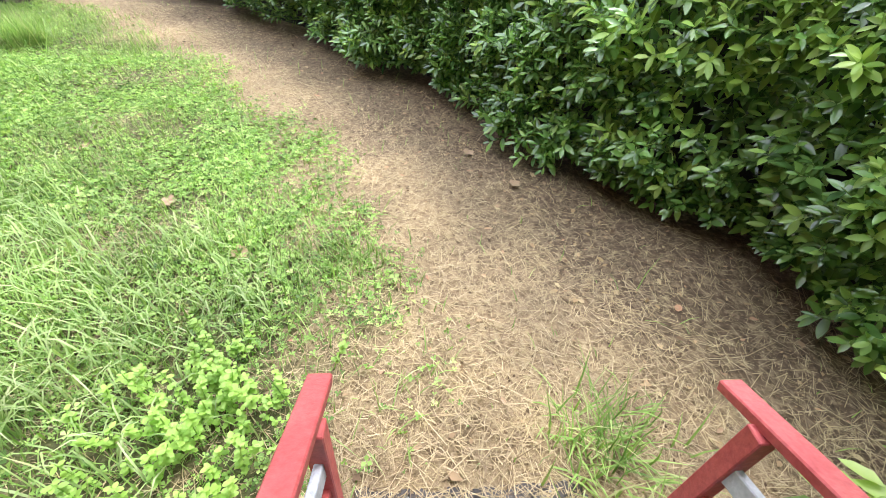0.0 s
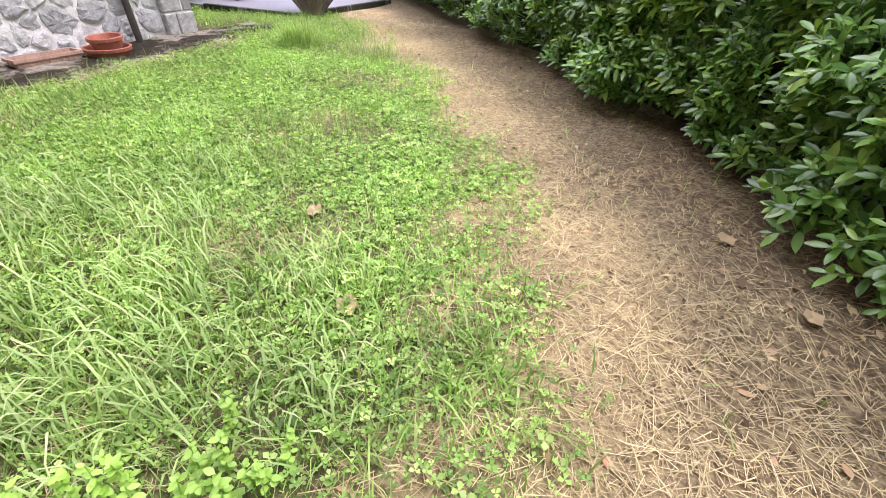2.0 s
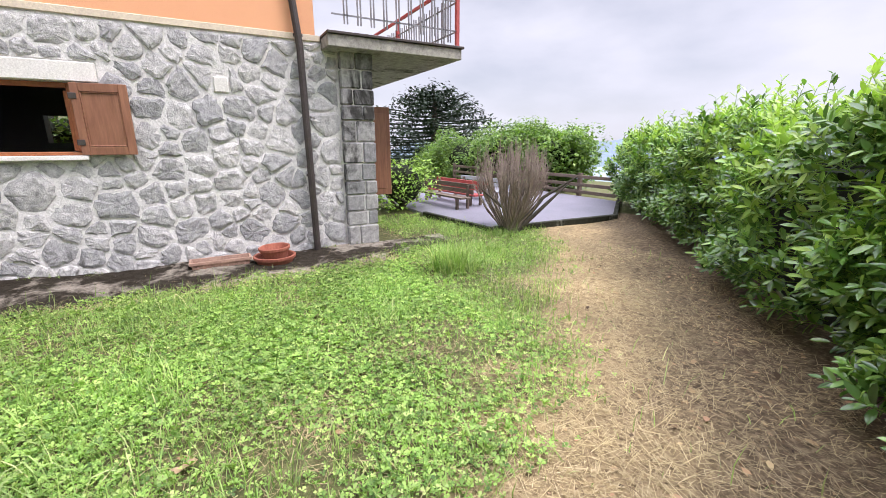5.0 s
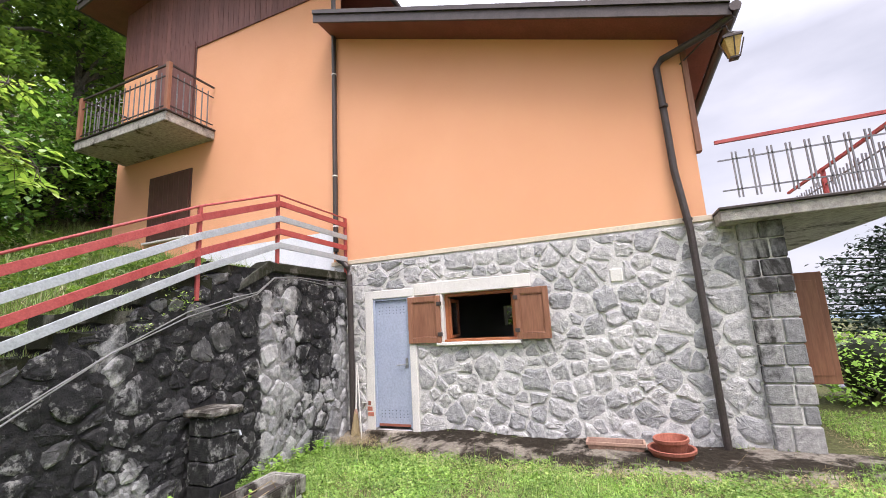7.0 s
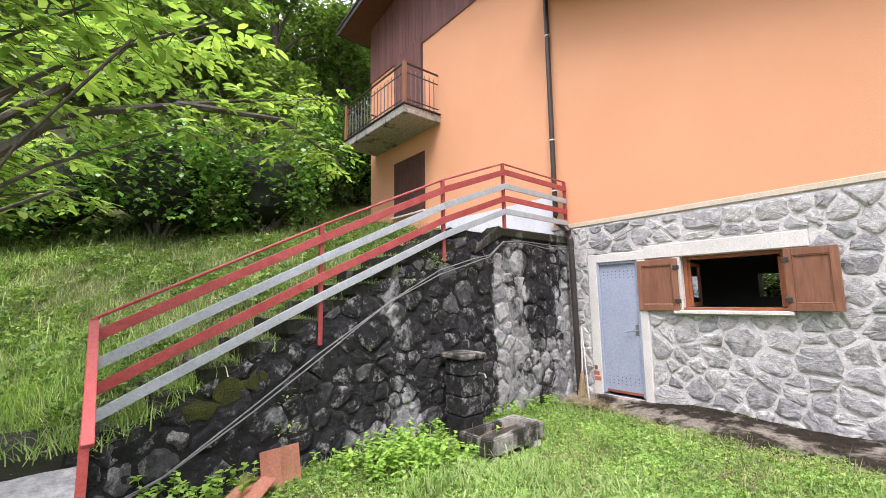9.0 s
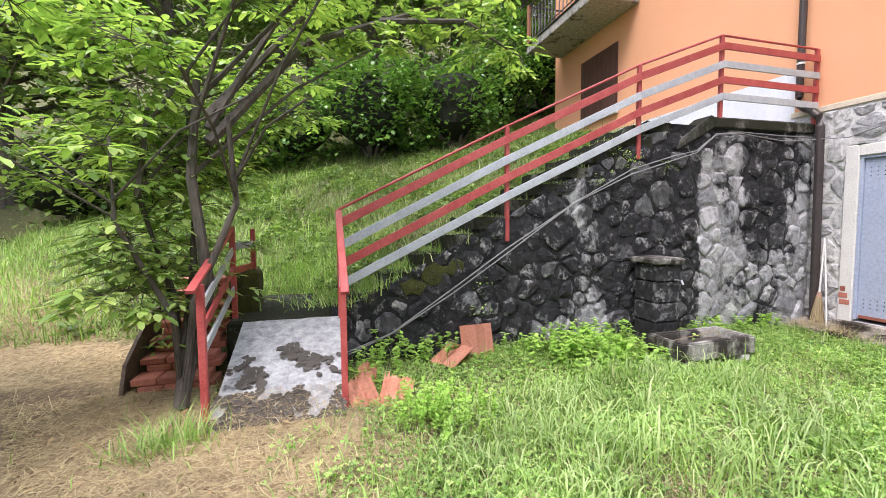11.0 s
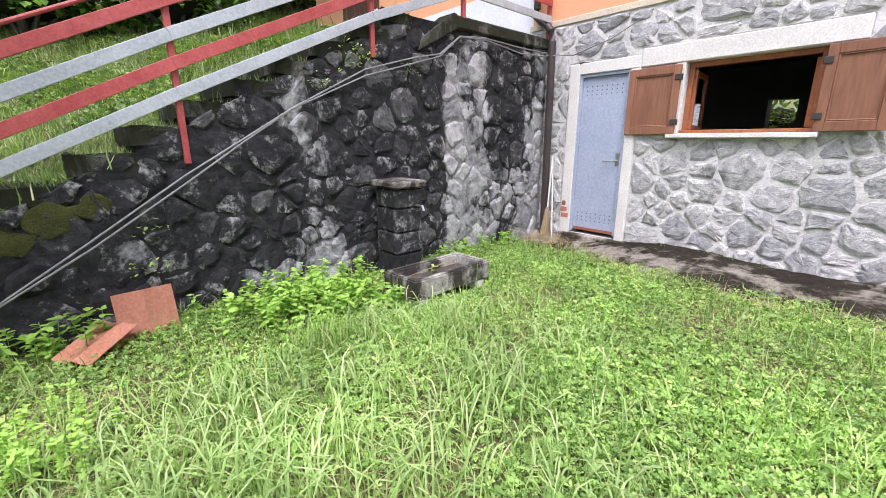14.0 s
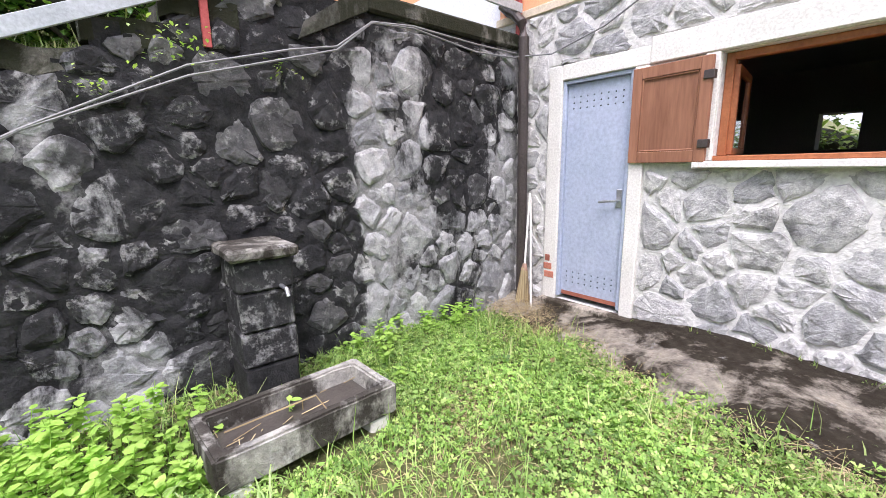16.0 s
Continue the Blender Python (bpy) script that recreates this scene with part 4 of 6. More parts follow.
def pipes():
    p = thing("downpipe", "dark brown metal downpipe on the house corner", "pipe", "downpipes")
    part("pipe", tube(bmesh.new(), [(-6.27, 4.41, -0.2), (-6.27, 4.38, 2.6), (-6.30, 4.31, 3.4), (-6.31, 4.29, 4.9), (-6.30, 4.36, 5.0), (-6.05, 4.86, 5.05), (-5.86, 5.12, 5.10)], 0.045, 12), M_GUTTER, p)
    for z, y in ((2.72, 4.37), (1.0, 4.397), (4.3, 4.3)):
        part("clamp", tube(bmesh.new(), [(-6.285, y, z), (-6.285, y, z + 0.03)], 0.058, 12), M_GUTTER, p)
    q = thing("downpipe", "dark brown metal downpipe between the house sections", "pipe", "downpipes")
    part("pipe", tube(bmesh.new(), [(-6.30, -1.10, 2.95), (-6.30, -1.10, 8.4), (-6.30, -0.98, 8.65), (-5.9, -0.62, 8.88)], 0.045, 12), M_GUTTER, q)
    for z in (4.35, 3.4, 6.4):
        part("clamp", tube(bmesh.new(), [(-6.30, -1.10, z), (-6.30, -1.10, z + 0.025)], 0.052, 12), M_TRIM, q)
    part("offset", tube(bmesh.new(), [(-6.30, -1.10, 3.0), (-6.30, -1.10, 2.86), (-6.28, -1.0, 2.78), (-6.28, -0.93, 2.74), (-6.27, -0.83, 2.64), (-6.27, -0.80, 2.5), (-6.27, -0.78, 1.0), (-6.26, -0.76, -0.2)], 0.05, 12), M_GUTTER, q)
    br = thing("broom", "worn straw broom leaning handle-up in the wall corner", "broom")
    part("handle", tube(bmesh.new(), [(-6.19, -0.66, 0.28), (-6.27, -0.68, 1.02)], 0.011, 8), M_TRIM, br, "pale wooden broom handle")
    part("collar", tube(bmesh.new(), [(-6.185, -0.66, 0.24), (-6.195, -0.662, 0.31)], [0.034, 0.02], 10), M_CLAY, br)
    rb = random.Random(17)
    bm = bmesh.new()
    for _ in range(70):
        a, q = rb.uniform(0, math.tau), rb.uniform(0, 1) ** 0.5
        tube(bm, [(-6.186 + 0.028 * q * math.cos(a), -0.66 + 0.028 * q * math.sin(a), 0.27), (-6.165 + 0.06 * q * math.cos(a), -0.655 + 0.085 * q * math.sin(a), -0.09 + rb.uniform(-0.02, 0.05))], [0.004, 0.003], 3)
    part("bristle_bundle", bm, M_STRAW, br, "frayed straw bristles")
    st2 = thing("timber_offcut", "thin white rod leaning beside the door", "stick", "corner sticks")
    part("stick", tube(bmesh.new(), [(-6.13, -0.52, -0.12), (-6.31, -0.70, 0.98)], 0.010, 6), M_TRIM, st2)
    lamp = thing("wall_lantern", "black iron lantern with amber glass under the eave", "lantern")
    c = (-5.95, 5.08, 4.72)
    s4 = Matrix.Rotation(math.pi / 4, 4, "Z")
    part("glass", lathe(bmesh.new(), [(0.06, -0.13), (0.13, 0.10)], c, 4, s4), M_LAMPGLASS, lamp)
    fr = lathe(bmesh.new(), [(0.15, 0.10), (0.15, 0.125), (0.04, 0.20), (0.001, 0.21)], c, 4, s4)
    part("cap", fr, M_GUTTER, lamp)
    part("base", lathe(bmesh.new(), [(0.001, -0.17), (0.07, -0.15), (0.07, -0.13)], c, 4, s4), M_GUTTER, lamp)
    cg = bmesh.new()
    for k in range(4):
        a = k * math.tau / 4 + 0.0
        ux, uy = math.cos(a + math.pi / 4), math.sin(a + math.pi / 4)
        tube(cg, [(c[0] + 0.062 * math.cos(a), c[1] + 0.062 * math.sin(a), c[2] - 0.13), (c[0] + 0.132 * math.cos(a), c[1] + 0.132 * math.sin(a), c[2] + 0.10)], 0.008, 5)
    part("cage", cg, M_GUTTER, lamp)
    part("bracket", tube(bmesh.new(), [(c[0], c[1], c[2] + 0.2), (c[0], c[1] - 0.02, c[2] + 0.3), (c[0] - 0.15, c[1] - 0.2, c[2] + 0.32), (W, 4.58, c[2] + 0.18)], 0.012, 6), M_GUTTER, lamp)


house_walls()
quoins()
roofs()
room()
openings()
balcony()
terrace()
pipes()

# ---- stairs, retaining wall and ramp ----
RY = -0.94


def stairs():
    st = thing("stairs", "mossy dark stone stairs along the stained retaining wall", "stairs", kind="structure")
    prof = [(0.05, BASE), (0.05, 0.36)]
    n = 11
    for i in range(1, n + 1):
        x = -0.10 - 0.36 * (i - 1)
        z = 0.36 + 0.19 * i
        prof += [(x, z - 0.19), (x, z)]
    prof += [(W, 2.45), (W, BASE)]
    part("mass", prism(bmesh.new(), prof, "y", -2.06, RY), M_RETM, st)
    r = random.Random(5)
    for i in range(1, n + 1):
        x = -0.10 - 0.36 * (i - 1)
        z = 0.36 + 0.19 * i
        bm = bmesh.new()
        bmesh.ops.create_grid(bm, x_segments=5, y_segments=9, size=0.5)
        for v in bm.verts:
            nv = noise.noise_vector(Vector((x * 3 + v.co.x * 2, v.co.y * 9, z)))
            v.co = Vector((x - 0.18 + v.co.x * 0.41 + 0.04 * nv.x, -1.50 + v.co.y * 1.14 + (0.05 * nv.y if v.co.y > 0.4 else 0), z + 0.012 + 0.02 * nv.z + r.uniform(-0.012, 0.02)))
        ex = bmesh.ops.extrude_face_region(bm, geom=bm.faces[:])["geom"]
        for g in ex:
            if isinstance(g, bmesh.types.BMVert):
                g.co.z = z - 0.11 + r.uniform(-0.02, 0.02)
        part("tread", bm, M_STEP, st, "uneven mossy stone tread")
    slope = 0.19 / 0.36
    lim = [(slope, 1.0, 0.36 + 0.06 - 0.1 * slope), (0, 1, 2.36)]
    for poly in rubble((-6.3, 0.02, BASE + 0.05, 2.4), 0.27, 0.014, 21, limits=lim, squash=1.2):
        stone("stone", poly, lambda u, v, h: (u, RY + h, v), r.uniform(0.018, 0.040), r, M_RET, st)
    mortar_skin("mortar", (-6.32, 0.05, BASE + 0.02, 2.42), lambda u, v, h: (u, RY + h, v), lambda u, v: slope * u + v < 0.36 and v < 2.40, M_RETM, st, 0.013, 0.020)
    part("coping", boxm(-6.33, -4.62, RY - 0.22, RY + 0.05, 2.42, 2.56, 0.02), M_STEP, st, "dark stone coping")
    part("coping", prism(bmesh.new(), [(-4.08, 2.14), (-4.13, 2.26), (-4.57, 2.57), (-4.615, 2.56), (-4.615, 2.42)], "y", RY - 0.2, RY + 0.05), M_STEP, st, "slanting coping stone")


def railing():
    """The long red and grey stair railing."""
    ra = thing("stair_railing", "stair railing of faded red and grey painted flat bars", "railing")
    y = RY + 0.02
    tops = [(-0.05, 1.41, 0.28), (-1.85, 2.31, 1.06), (-3.53, 3.10, 2.0), (-4.73, 3.56, 2.48), (-6.33, 3.54, 2.5)]
    for x, z, b in tops:
        part("post", boxm(x - 0.022, x + 0.022, y - 0.022, y + 0.022, b, z, 0.003), M_RED, ra, "red steel post")
    for (xa, za, _), (xb, zb, _) in zip(tops, tops[1:]):
        part("handrail", tube(bmesh.new(), [(xa, y, za), (xb, y, zb)], 0.014, 8), M_RED, ra)
        for k, off in enumerate((0.14, 0.36, 0.55, 0.75)):
            part("flat_bar", bar(bmesh.new(), (xa, y + 0.036, za - off), (xb, y + 0.036, zb - off), 0.022, 0.085, 0.003), M_RED if k % 2 == 0 else M_GREY, ra, "red painted bar" if k % 2 == 0 else "grey painted bar")


def ramp_railing(name, top, bottom, label, extra=None):
    ra = thing(name, label, "railing", "ramp railings")
    (xa, ya, za, ba), (xb, yb, zb, bb) = top, bottom
    for x, y, z, b in (top, bottom):
        part("post", boxm(x - 0.024, x + 0.024, y - 0.024, y + 0.024, b, z, 0.003), M_RED, ra, "red steel post")
    part("handrail", bar(bmesh.new(), (xa, ya, za + 0.02), (xb + (0.02 if xb > 0 else -0.012), yb + 0.14, zb - 0.03), 0.06, 0.03, 0.004), M_RED, ra, "flat red handrail")
    for k, off in enumerate((0.20, 0.38, 0.58)):
        part("flat_bar", bar(bmesh.new(), (xa, ya, za - off), (xb, yb, zb - off * 0.85), 0.022, 0.065, 0.003), (M_GREY, M_RED, M_GREY)[k], ra)
    if extra:
        x, y, z, b = extra
        part("post", boxm(x - 0.024, x + 0.024, y - 0.024, y + 0.024, b, z, 0.003), M_RED, ra)
        for k, off in enumerate((0.16, 0.40)):
            part("flat_bar", bar(bmesh.new(), (xa, ya, za - off), (x, y, z - off), 0.022, 0.07, 0.003), (M_GREY, M_RED)[k], ra)


def ramp_and_landing():
    bm = bmesh.new()
    bmesh.ops.create_grid(bm, x_segments=12, y_segments=18, size=0.5)
    r = random.Random(4)
    for v in bm.verts:
        u, w = v.co.x + 0.5, v.co.y + 0.5
        y = 0.47 - 1.37 * w + (0.04 * math.sin(9 * u) if w < 0.1 else 0)
        v.co = Vector((-0.05 + 0.9 * u, y, -0.14 + 0.49 * w ** 0.95 + r.uniform(-0.004, 0.004)))
    ex = bmesh.ops.extrude_face_region(bm, geom=bm.faces[:])["geom"]
    for g in ex:
        if isinstance(g, bmesh.types.BMVert):
            g.co.z = BASE
    tagged(part("ramp", bm, M_RAMP), "worn sloping concrete slab with black stains", "ramp", "", "structure")
    dirt = bmesh.new()
    for i in range(30):
        for j in range(44):
            u, w = (i + 0.5) / 30, (j + 0.5) / 44
            k = noise.noise(Vector((u * 3.1, w * 4.5, 3.0))) + 0.5 * noise.noise(Vector((u * 9, w * 14, 5.0)))
            if k + 1.3 * (0.42 - w) - 0.5 * max(0, 0.45 - u) * (w < 0.5) * -1 > 0.12 and not (u < 0.3 and 0.08 < w < 0.5 and k < 0.35):
                x, y, z = -0.05 + 0.9 * u, 0.47 - 1.37 * w, -0.14 + 0.49 * w ** 0.95
                m = pose(x + r.uniform(-0.02, 0.02), y + r.uniform(-0.02, 0.02), z + r.uniform(0.007, 0.012), -19.7, 0, 0) @ pose(0, 0, 0, 0, 0, r.uniform(0, 90))
                dirt.faces.new([dirt.verts.new(m @ Vector((a * r.uniform(0.012, 0.032), b * r.uniform(0.012, 0.032), r.uniform(0, 0.003)))) for a, b in ((-1, -1), (1, -1), (1, 1), (-1, 1))])
    tagged(part("dirt_film", dirt, M_WATERDIRT), "black wet dirt and algae lying on the slab", "dirt", "", "stuff")
    tagged(part("landing", boxm(0.052, 1.0, -2.4, -0.905, BASE, 0.352, 0.02), M_STEP), "mossy landing at the foot of the stairs", "landing", "", "structure")
    b = bmesh.new()
    box(b, 0.80, 1.08, -1.85, -1.35, 0.2, 0.80, 0.05)
    bmesh.ops.subdivide_edges(b, edges=b.edges[:], cuts=3, use_grid_fill=True)
    for v in b.verts:
        v.co += Vector(noise.noise_vector(v.co * 6)) * 0.03
    tagged(part("mossy_block", b, M_MOSS), "moss-covered stone block beside the landing", "stone block")
    br = thing("brick_steps", "short flight of red brick steps beside the tree", "steps", kind="structure")
    for i in range(7):
        for k in range(3):
            for c in range(2):
                x = 1.02 + 0.20 * k + 0.05 * c
                part("brick", boxm(x, x + 0.19, -0.55 - 0.2 * i - 0.24, -0.55 - 0.2 * i - 0.006 * c, -0.12 + 0.115 * i + 0.058 * c, -0.065 + 0.115 * i + 0.058 * c + r.uniform(-0.003, 0.003), 0.007), M_BRICK, br)
    part("side_board", prism(bmesh.new(), [(-0.50, -0.1), (-0.60, 0.12), (-1.15, 0.46), (-1.35, 0.46), (-1.35, -0.1)], "x", 1.69, 1.72), M_WOOD, br, "dark slanting side board")


def trough():
    t = thing("stone_trough", "weathered stone water trough with dry twigs, on short supports", "trough", at=pose(-3.57, 0.0, -0.13, 0, 0, 3))
    bm = bmesh.new()
    L, D, z0, z1, w = 0.465, 0.22, 0.075, 0.25, 0.06
    outer = [(-L, -D), (L, -D), (L, D), (-L, D)]
    inner = [(-L + w, -D + w), (L - w, -D + w), (L - w, D - w), (-L + w, D - w)]
    rings = [[bm.verts.new((x, y, z)) for x, y in ring] for ring, z in ((outer, z0), (outer, z1), (inner, z1), ([(0.97 * x, 0.95 * y) for x, y in inner], z1 - 0.11))]
    for a, b in zip(rings, rings[1:]):
        for i in range(4):
            bm.faces.new((a[i], a[(i + 1) % 4], b[(i + 1) % 4], b[i]))
    bm.faces.new(rings[0][::-1])
    bm.faces.new(rings[3])
    bmesh.ops.bevel(bm, geom=[e for e in bm.edges], offset=0.012, segments=2, affect="EDGES")
    bmesh.ops.subdivide_edges(bm, edges=[e for e in bm.edges if e.calc_length() > 0.15], cuts=6, use_grid_fill=True)
    for v in bm.verts:
        v.co += Vector(noise.noise_vector(v.co * 9)) * 0.006
    basin = part("basin", bm, M_TROUGH, t)
    part("silt", boxm(-L + w + 0.02, L - w - 0.02, -D + w + 0.02, D - w - 0.02, z1 - 0.107, z1 - 0.09), M_WATERDIRT, basin, "dark silt in the basin")
    for x in (-0.36, 0.37):
        part("support", boxm(x - 0.06, x + 0.06, -0.18, 0.205, -0.14, 0.0745, 0.015), M_TRIM, t, "pale stone support")
    tw = bmesh.new()
    r = random.Random(2)
    for _ in range(16):
        x, y, a, l = r.uniform(-0.35, 0.4), r.uniform(-0.13, 0.13), r.uniform(0, 6.3), r.uniform(0.05, 0.16)
        tube(tw, [(x, y, z1 - 0.085), (x + l * math.cos(a), y + 0.4 * l * math.sin(a), z1 - 0.07)], 0.0025, 4)
    tube(tw, [(-0.1, 0.20, z1 - 0.08), (-0.02, 0.16, z1 + 0.08), (0.35, -0.05, z1 - 0.05)], 0.004, 5)
    tagged(part("twigs", tw, M_STRAW, t, "dry straw twigs"), kind="stuff")
    p = thing("fountain_pedestal", "black-stained stone fountain pillar with a pale cap and a tap", "fountain")
    x, y = -3.60, -0.62
    r = random.Random(6)
    z = -0.2
    for k, h in enumerate((0.33, 0.22, 0.24, 0.19)):
        s = 0.155 + 0.006 * (k % 2)
        part("block", boxm(x - s, x + s, y - 0.20, y + 0.14 + 0.005 * k, z + 0.003, z + h - 0.003, 0.014), M_RET if k else M_RETM, p)
        z += h
    b = boxm(x - 0.195, x + 0.195, y - 0.26, y + 0.19, z + 0.002, z + 0.075, 0.018)
    bmesh.ops.subdivide_edges(b, edges=b.edges[:], cuts=2, use_grid_fill=True)
    for v in b.verts:
        v.co += Vector(noise.noise_vector(v.co * 11)) * 0.008
    part("cap", b, M_TROUGH, p, "pale lichened cap stone")
    part("tap", tube(bmesh.new(), [(x - 0.08, y + 0.14, z - 0.17), (x - 0.08, y + 0.25, z - 0.17), (x - 0.08, y + 0.27, z - 0.21)], 0.012, 8), M_CHROME, p, "small tap")


def cables():
    c = thing("cable", "two grey cables hanging along the retaining wall", "cable")
    y = RY + 0.085
    for dz, sag in ((0.0, 0.0), (0.035, 0.03)):
        pts = [(-0.06, y, -0.06), (-0.55, y, 0.14), (-1.2, y, 0.52), (-1.81, y, 0.92), (-2.25, y, 1.22), (-2.67, y, 1.49), (-3.4, y, 1.82), (-4.0, y, 2.0), (-4.33, y, 2.10), (-4.62, y, 2.33), (-5.0, y, 2.36), (-5.7, y - 0.02, 2.30), (-6.22, y, 2.32)]
        part("strand", tube(bmesh.new(), [(a, b, z + dz + sag * math.sin(3 * a)) for a, b, z in pts], 0.0075, 6), M_CABLE, c)
    part("strand", tube(bmesh.new(), [(-6.22, y, 2.33), (-6.31, -0.5, 2.30), (-6.33, 0.0, 2.42), (-6.34, 0.35, 2.58)], 0.007, 6), M_CABLE, c)


def roof_tile(name, m, w, h, label, broken=False):
    """A pan tile with two troughs."""
    bm = bmesh.new()
    r = random.Random(int(w * 1000))
    nx, ny = 16, 4
    grid = [[bm.verts.new(m @ Vector((w * (i / nx - 0.5), 0.022 * abs(math.sin(2 * math.pi * i / nx)) , h * j / ny + (r.uniform(-0.05, 0.03) if broken and j == ny else 0)))) for j in range(ny + 1)] for i in range(nx + 1)]
    for i in range(nx):
        for j in range(ny):
            bm.faces.new((grid[i][j], grid[i + 1][j], grid[i + 1][j + 1], grid[i][j + 1]))
    bmesh.ops.solidify(bm, geom=bm.faces[:], thickness=0.016)
    tagged(part(name, bm, M_TERRA), label, "roof tile", "old roof tiles")


def clutter():
    roof_tile("roof_tile", pose(-1.42, -0.62, -0.20, -14, 0, 186), 0.36, 0.42, "terracotta roof tile standing against the wall")
    roof_tile("roof_tile", pose(-0.98, -0.45, -0.08, -74, 0, 130), 0.30, 0.38, "terracotta roof tile lying in the weeds")
    roof_tile("roof_tile", pose(-0.40, 0.30, -0.12, -48, 10, 165), 0.24, 0.28, "broken terracotta tile near the ramp", True)
    roof_tile("roof_tile", pose(-0.22, 0.22, -0.12, -40, -12, 195), 0.22, 0.26, "broken terracotta tile leaning on another", True)
    roof_tile("roof_tile", pose(-0.24, -0.2, -0.12, -30, 5, 175), 0.16, 0.2, "terracotta tile shard in the weeds", True)
    for k, (r0, z, h) in enumerate(((0.25, -0.13, 0.20), (0.185, -0.02, 0.20))):
        bm = lathe(bmesh.new(), [(0.001, 0), (r0 * 0.62, 0), (r0 * 0.80, h * 0.4), (r0 * 0.93, h * 0.78), (r0 * 1.0, h * 0.80), (r0 * 1.02, h * 0.97), (r0 * 0.98, h), (r0 * 0.90, h * 0.97), (r0 * 0.72, h * 0.35), (r0 * 0.5, 0.02), (0.001, 0.02)], (-5.93 + 0.015 * k, 3.80 + 0.012 * k, z), 28, Matrix.Rotation(0.05 * k, 4, "X"))
        p = thing("flower_pot", ("wide dark terracotta bowl standing by the stone wall", "terracotta pot stacked in a wide bowl")[k], "flower pot", "stacked pots")
        part("body", bm, M_POT, p)
    t = thing("planter_box", "long dull terracotta planter box lying by the wall base", "planter")
    bm = bmesh.new()
    rings = []
    for dx, dy, z in ((0.085, 0.24, -0.14), (0.10, 0.265, 0.02), (0.115, 0.28, 0.022), (0.115, 0.28, 0.055), (0.095, 0.26, 0.055), (0.08, 0.235, -0.08)):
        rings.append([bm.verts.new((-6.06 + sx * dx, 3.20 + sy * dy * 1.2, z + 0.015)) for sx, sy in ((-1, -1), (1, -1), (1, 1), (-1, 1))])
    for a, b in zip(rings, rings[1:]):
        for q in range(4):
            bm.faces.new((a[q], a[(q + 1) % 4], b[(q + 1) % 4], b[q]))
    bm.faces.new(rings[0][::-1])
    bm.faces.new(rings[-1])
    body = part("body", bm, M_CLAY, t)
    part("soil", boxm(-6.13, -5.99, 2.94, 3.46, -0.06, 0.02), M_WATERDIRT, body, "dry dark soil")
    for q in range(9):
        y = 2.95 + 0.062 * q
        part("rib", boxm(-5.974, -5.955, y - 0.014, y + 0.014, -0.09, 0.015, 0.004), M_CLAY, body)


def pavement():
    bm = bmesh.new()
    xs, ys = np.linspace(-6.37, -5.2, 16), np.linspace(-0.93, 6.4, 110)
    r = random.Random(9)
    g = [[None] * len(ys) for _ in xs]
    for i, x in enumerate(xs):
        for j, y in enumerate(ys):
            reach = np.interp(y, [-1, -0.3, 0.3, 1.2, 1.8, 2.7, 4.6, 5.7, 6.4], [0.45, 0.50, 0.68, 1.22, 1.16, 1.2, 1.25, 0.65, 0.6]) / 1.17
            xx = -6.37 + (x + 6.37) * (reach + 0.06 * math.sin(5 * y) + 0.05 * math.sin(13 * y) + 0.04 * math.sin(29 * y))
            z = float(ground_z(xx, y)) + 0.035 + r.uniform(-0.006, 0.006)
            z += 0.11 * (1 - i / (len(xs) - 1)) * float(smooth(2.6, 0.6, y))
            g[i][j] = bm.verts.new((xx, y, z - (0.06 if i == len(xs) - 1 else 0)))
    for i in range(len(xs) - 1):
        for j in range(len(ys) - 1):
            bm.faces.new((g[i][j], g[i + 1][j], g[i + 1][j + 1], g[i][j + 1]))
    bmesh.ops.solidify(bm, geom=bm.faces[:], thickness=0.05)
    tagged(part("pavement", bm, M_PAVE), "cracked damp concrete strip along the stone wall", "pavement", "", "structure")


stairs()
railing()
ramp_railing("ramp_railing", (-0.05, RY + 0.06, 1.37, 0.2), (-0.055, 0.18, 0.81, -0.2), "red and grey railing beside the ramp")
ramp_railing("ramp_railing", (0.96, -1.1, 1.22, 0.2), (0.915, 0.12, 0.86, -0.2), "leaning red and grey railing beside the tree", (0.86, -1.6, 1.22, 0.75))
ramp_and_landing()
trough()
cables()
clutter()
pavement()

# ---- patio, benches and distance ----


def patio():
    out = [(-8.3, 7.1), (-6.2, 7.32), (-6.05, 10.3), (-7.5, 12.2), (-12, 12.2), (-12, 7.1)]
    tagged(part("patio", prism(bmesh.new(), out, "z", -0.3, 0.0), M_PATIO), "lilac-grey concrete patio", "patio", "", "structure")
    k = thing("patio_kerb", "dark low kerb round the patio", "kerb", kind="structure")
    for a, b in zip(out[:3], out[1:4]):
        part("kerb", bar(bmesh.new(), (*a, -0.03), (*b, -0.03), 0.09, 0.12, 0.01), M_STEP, k)


def bench(m, label, mt):
    b = thing("bench", label, "bench", "patio benches", at=m)
    for y, z in ((0.0, 0.26), (0.15, 0.26), (0.28, 0.38), (0.31, 0.50)):
        part("slat", boxm(-1.1, 1.1, y - 0.06, y + 0.06, z - 0.02, z + 0.02, 0.005) if z < 0.3 else boxm(-1.1, 1.1, y - 0.018, y + 0.018, z - 0.05, z + 0.05, 0.005), mt, b)
    for x in (-0.9, 0.9):
        part("leg", boxm(x - 0.03, x + 0.03, -0.05, 0.0, 0, 0.24), M_WOOD, b)
        part("leg", boxm(x - 0.03, x + 0.03, 0.24, 0.29, 0, 0.52), M_WOOD, b)


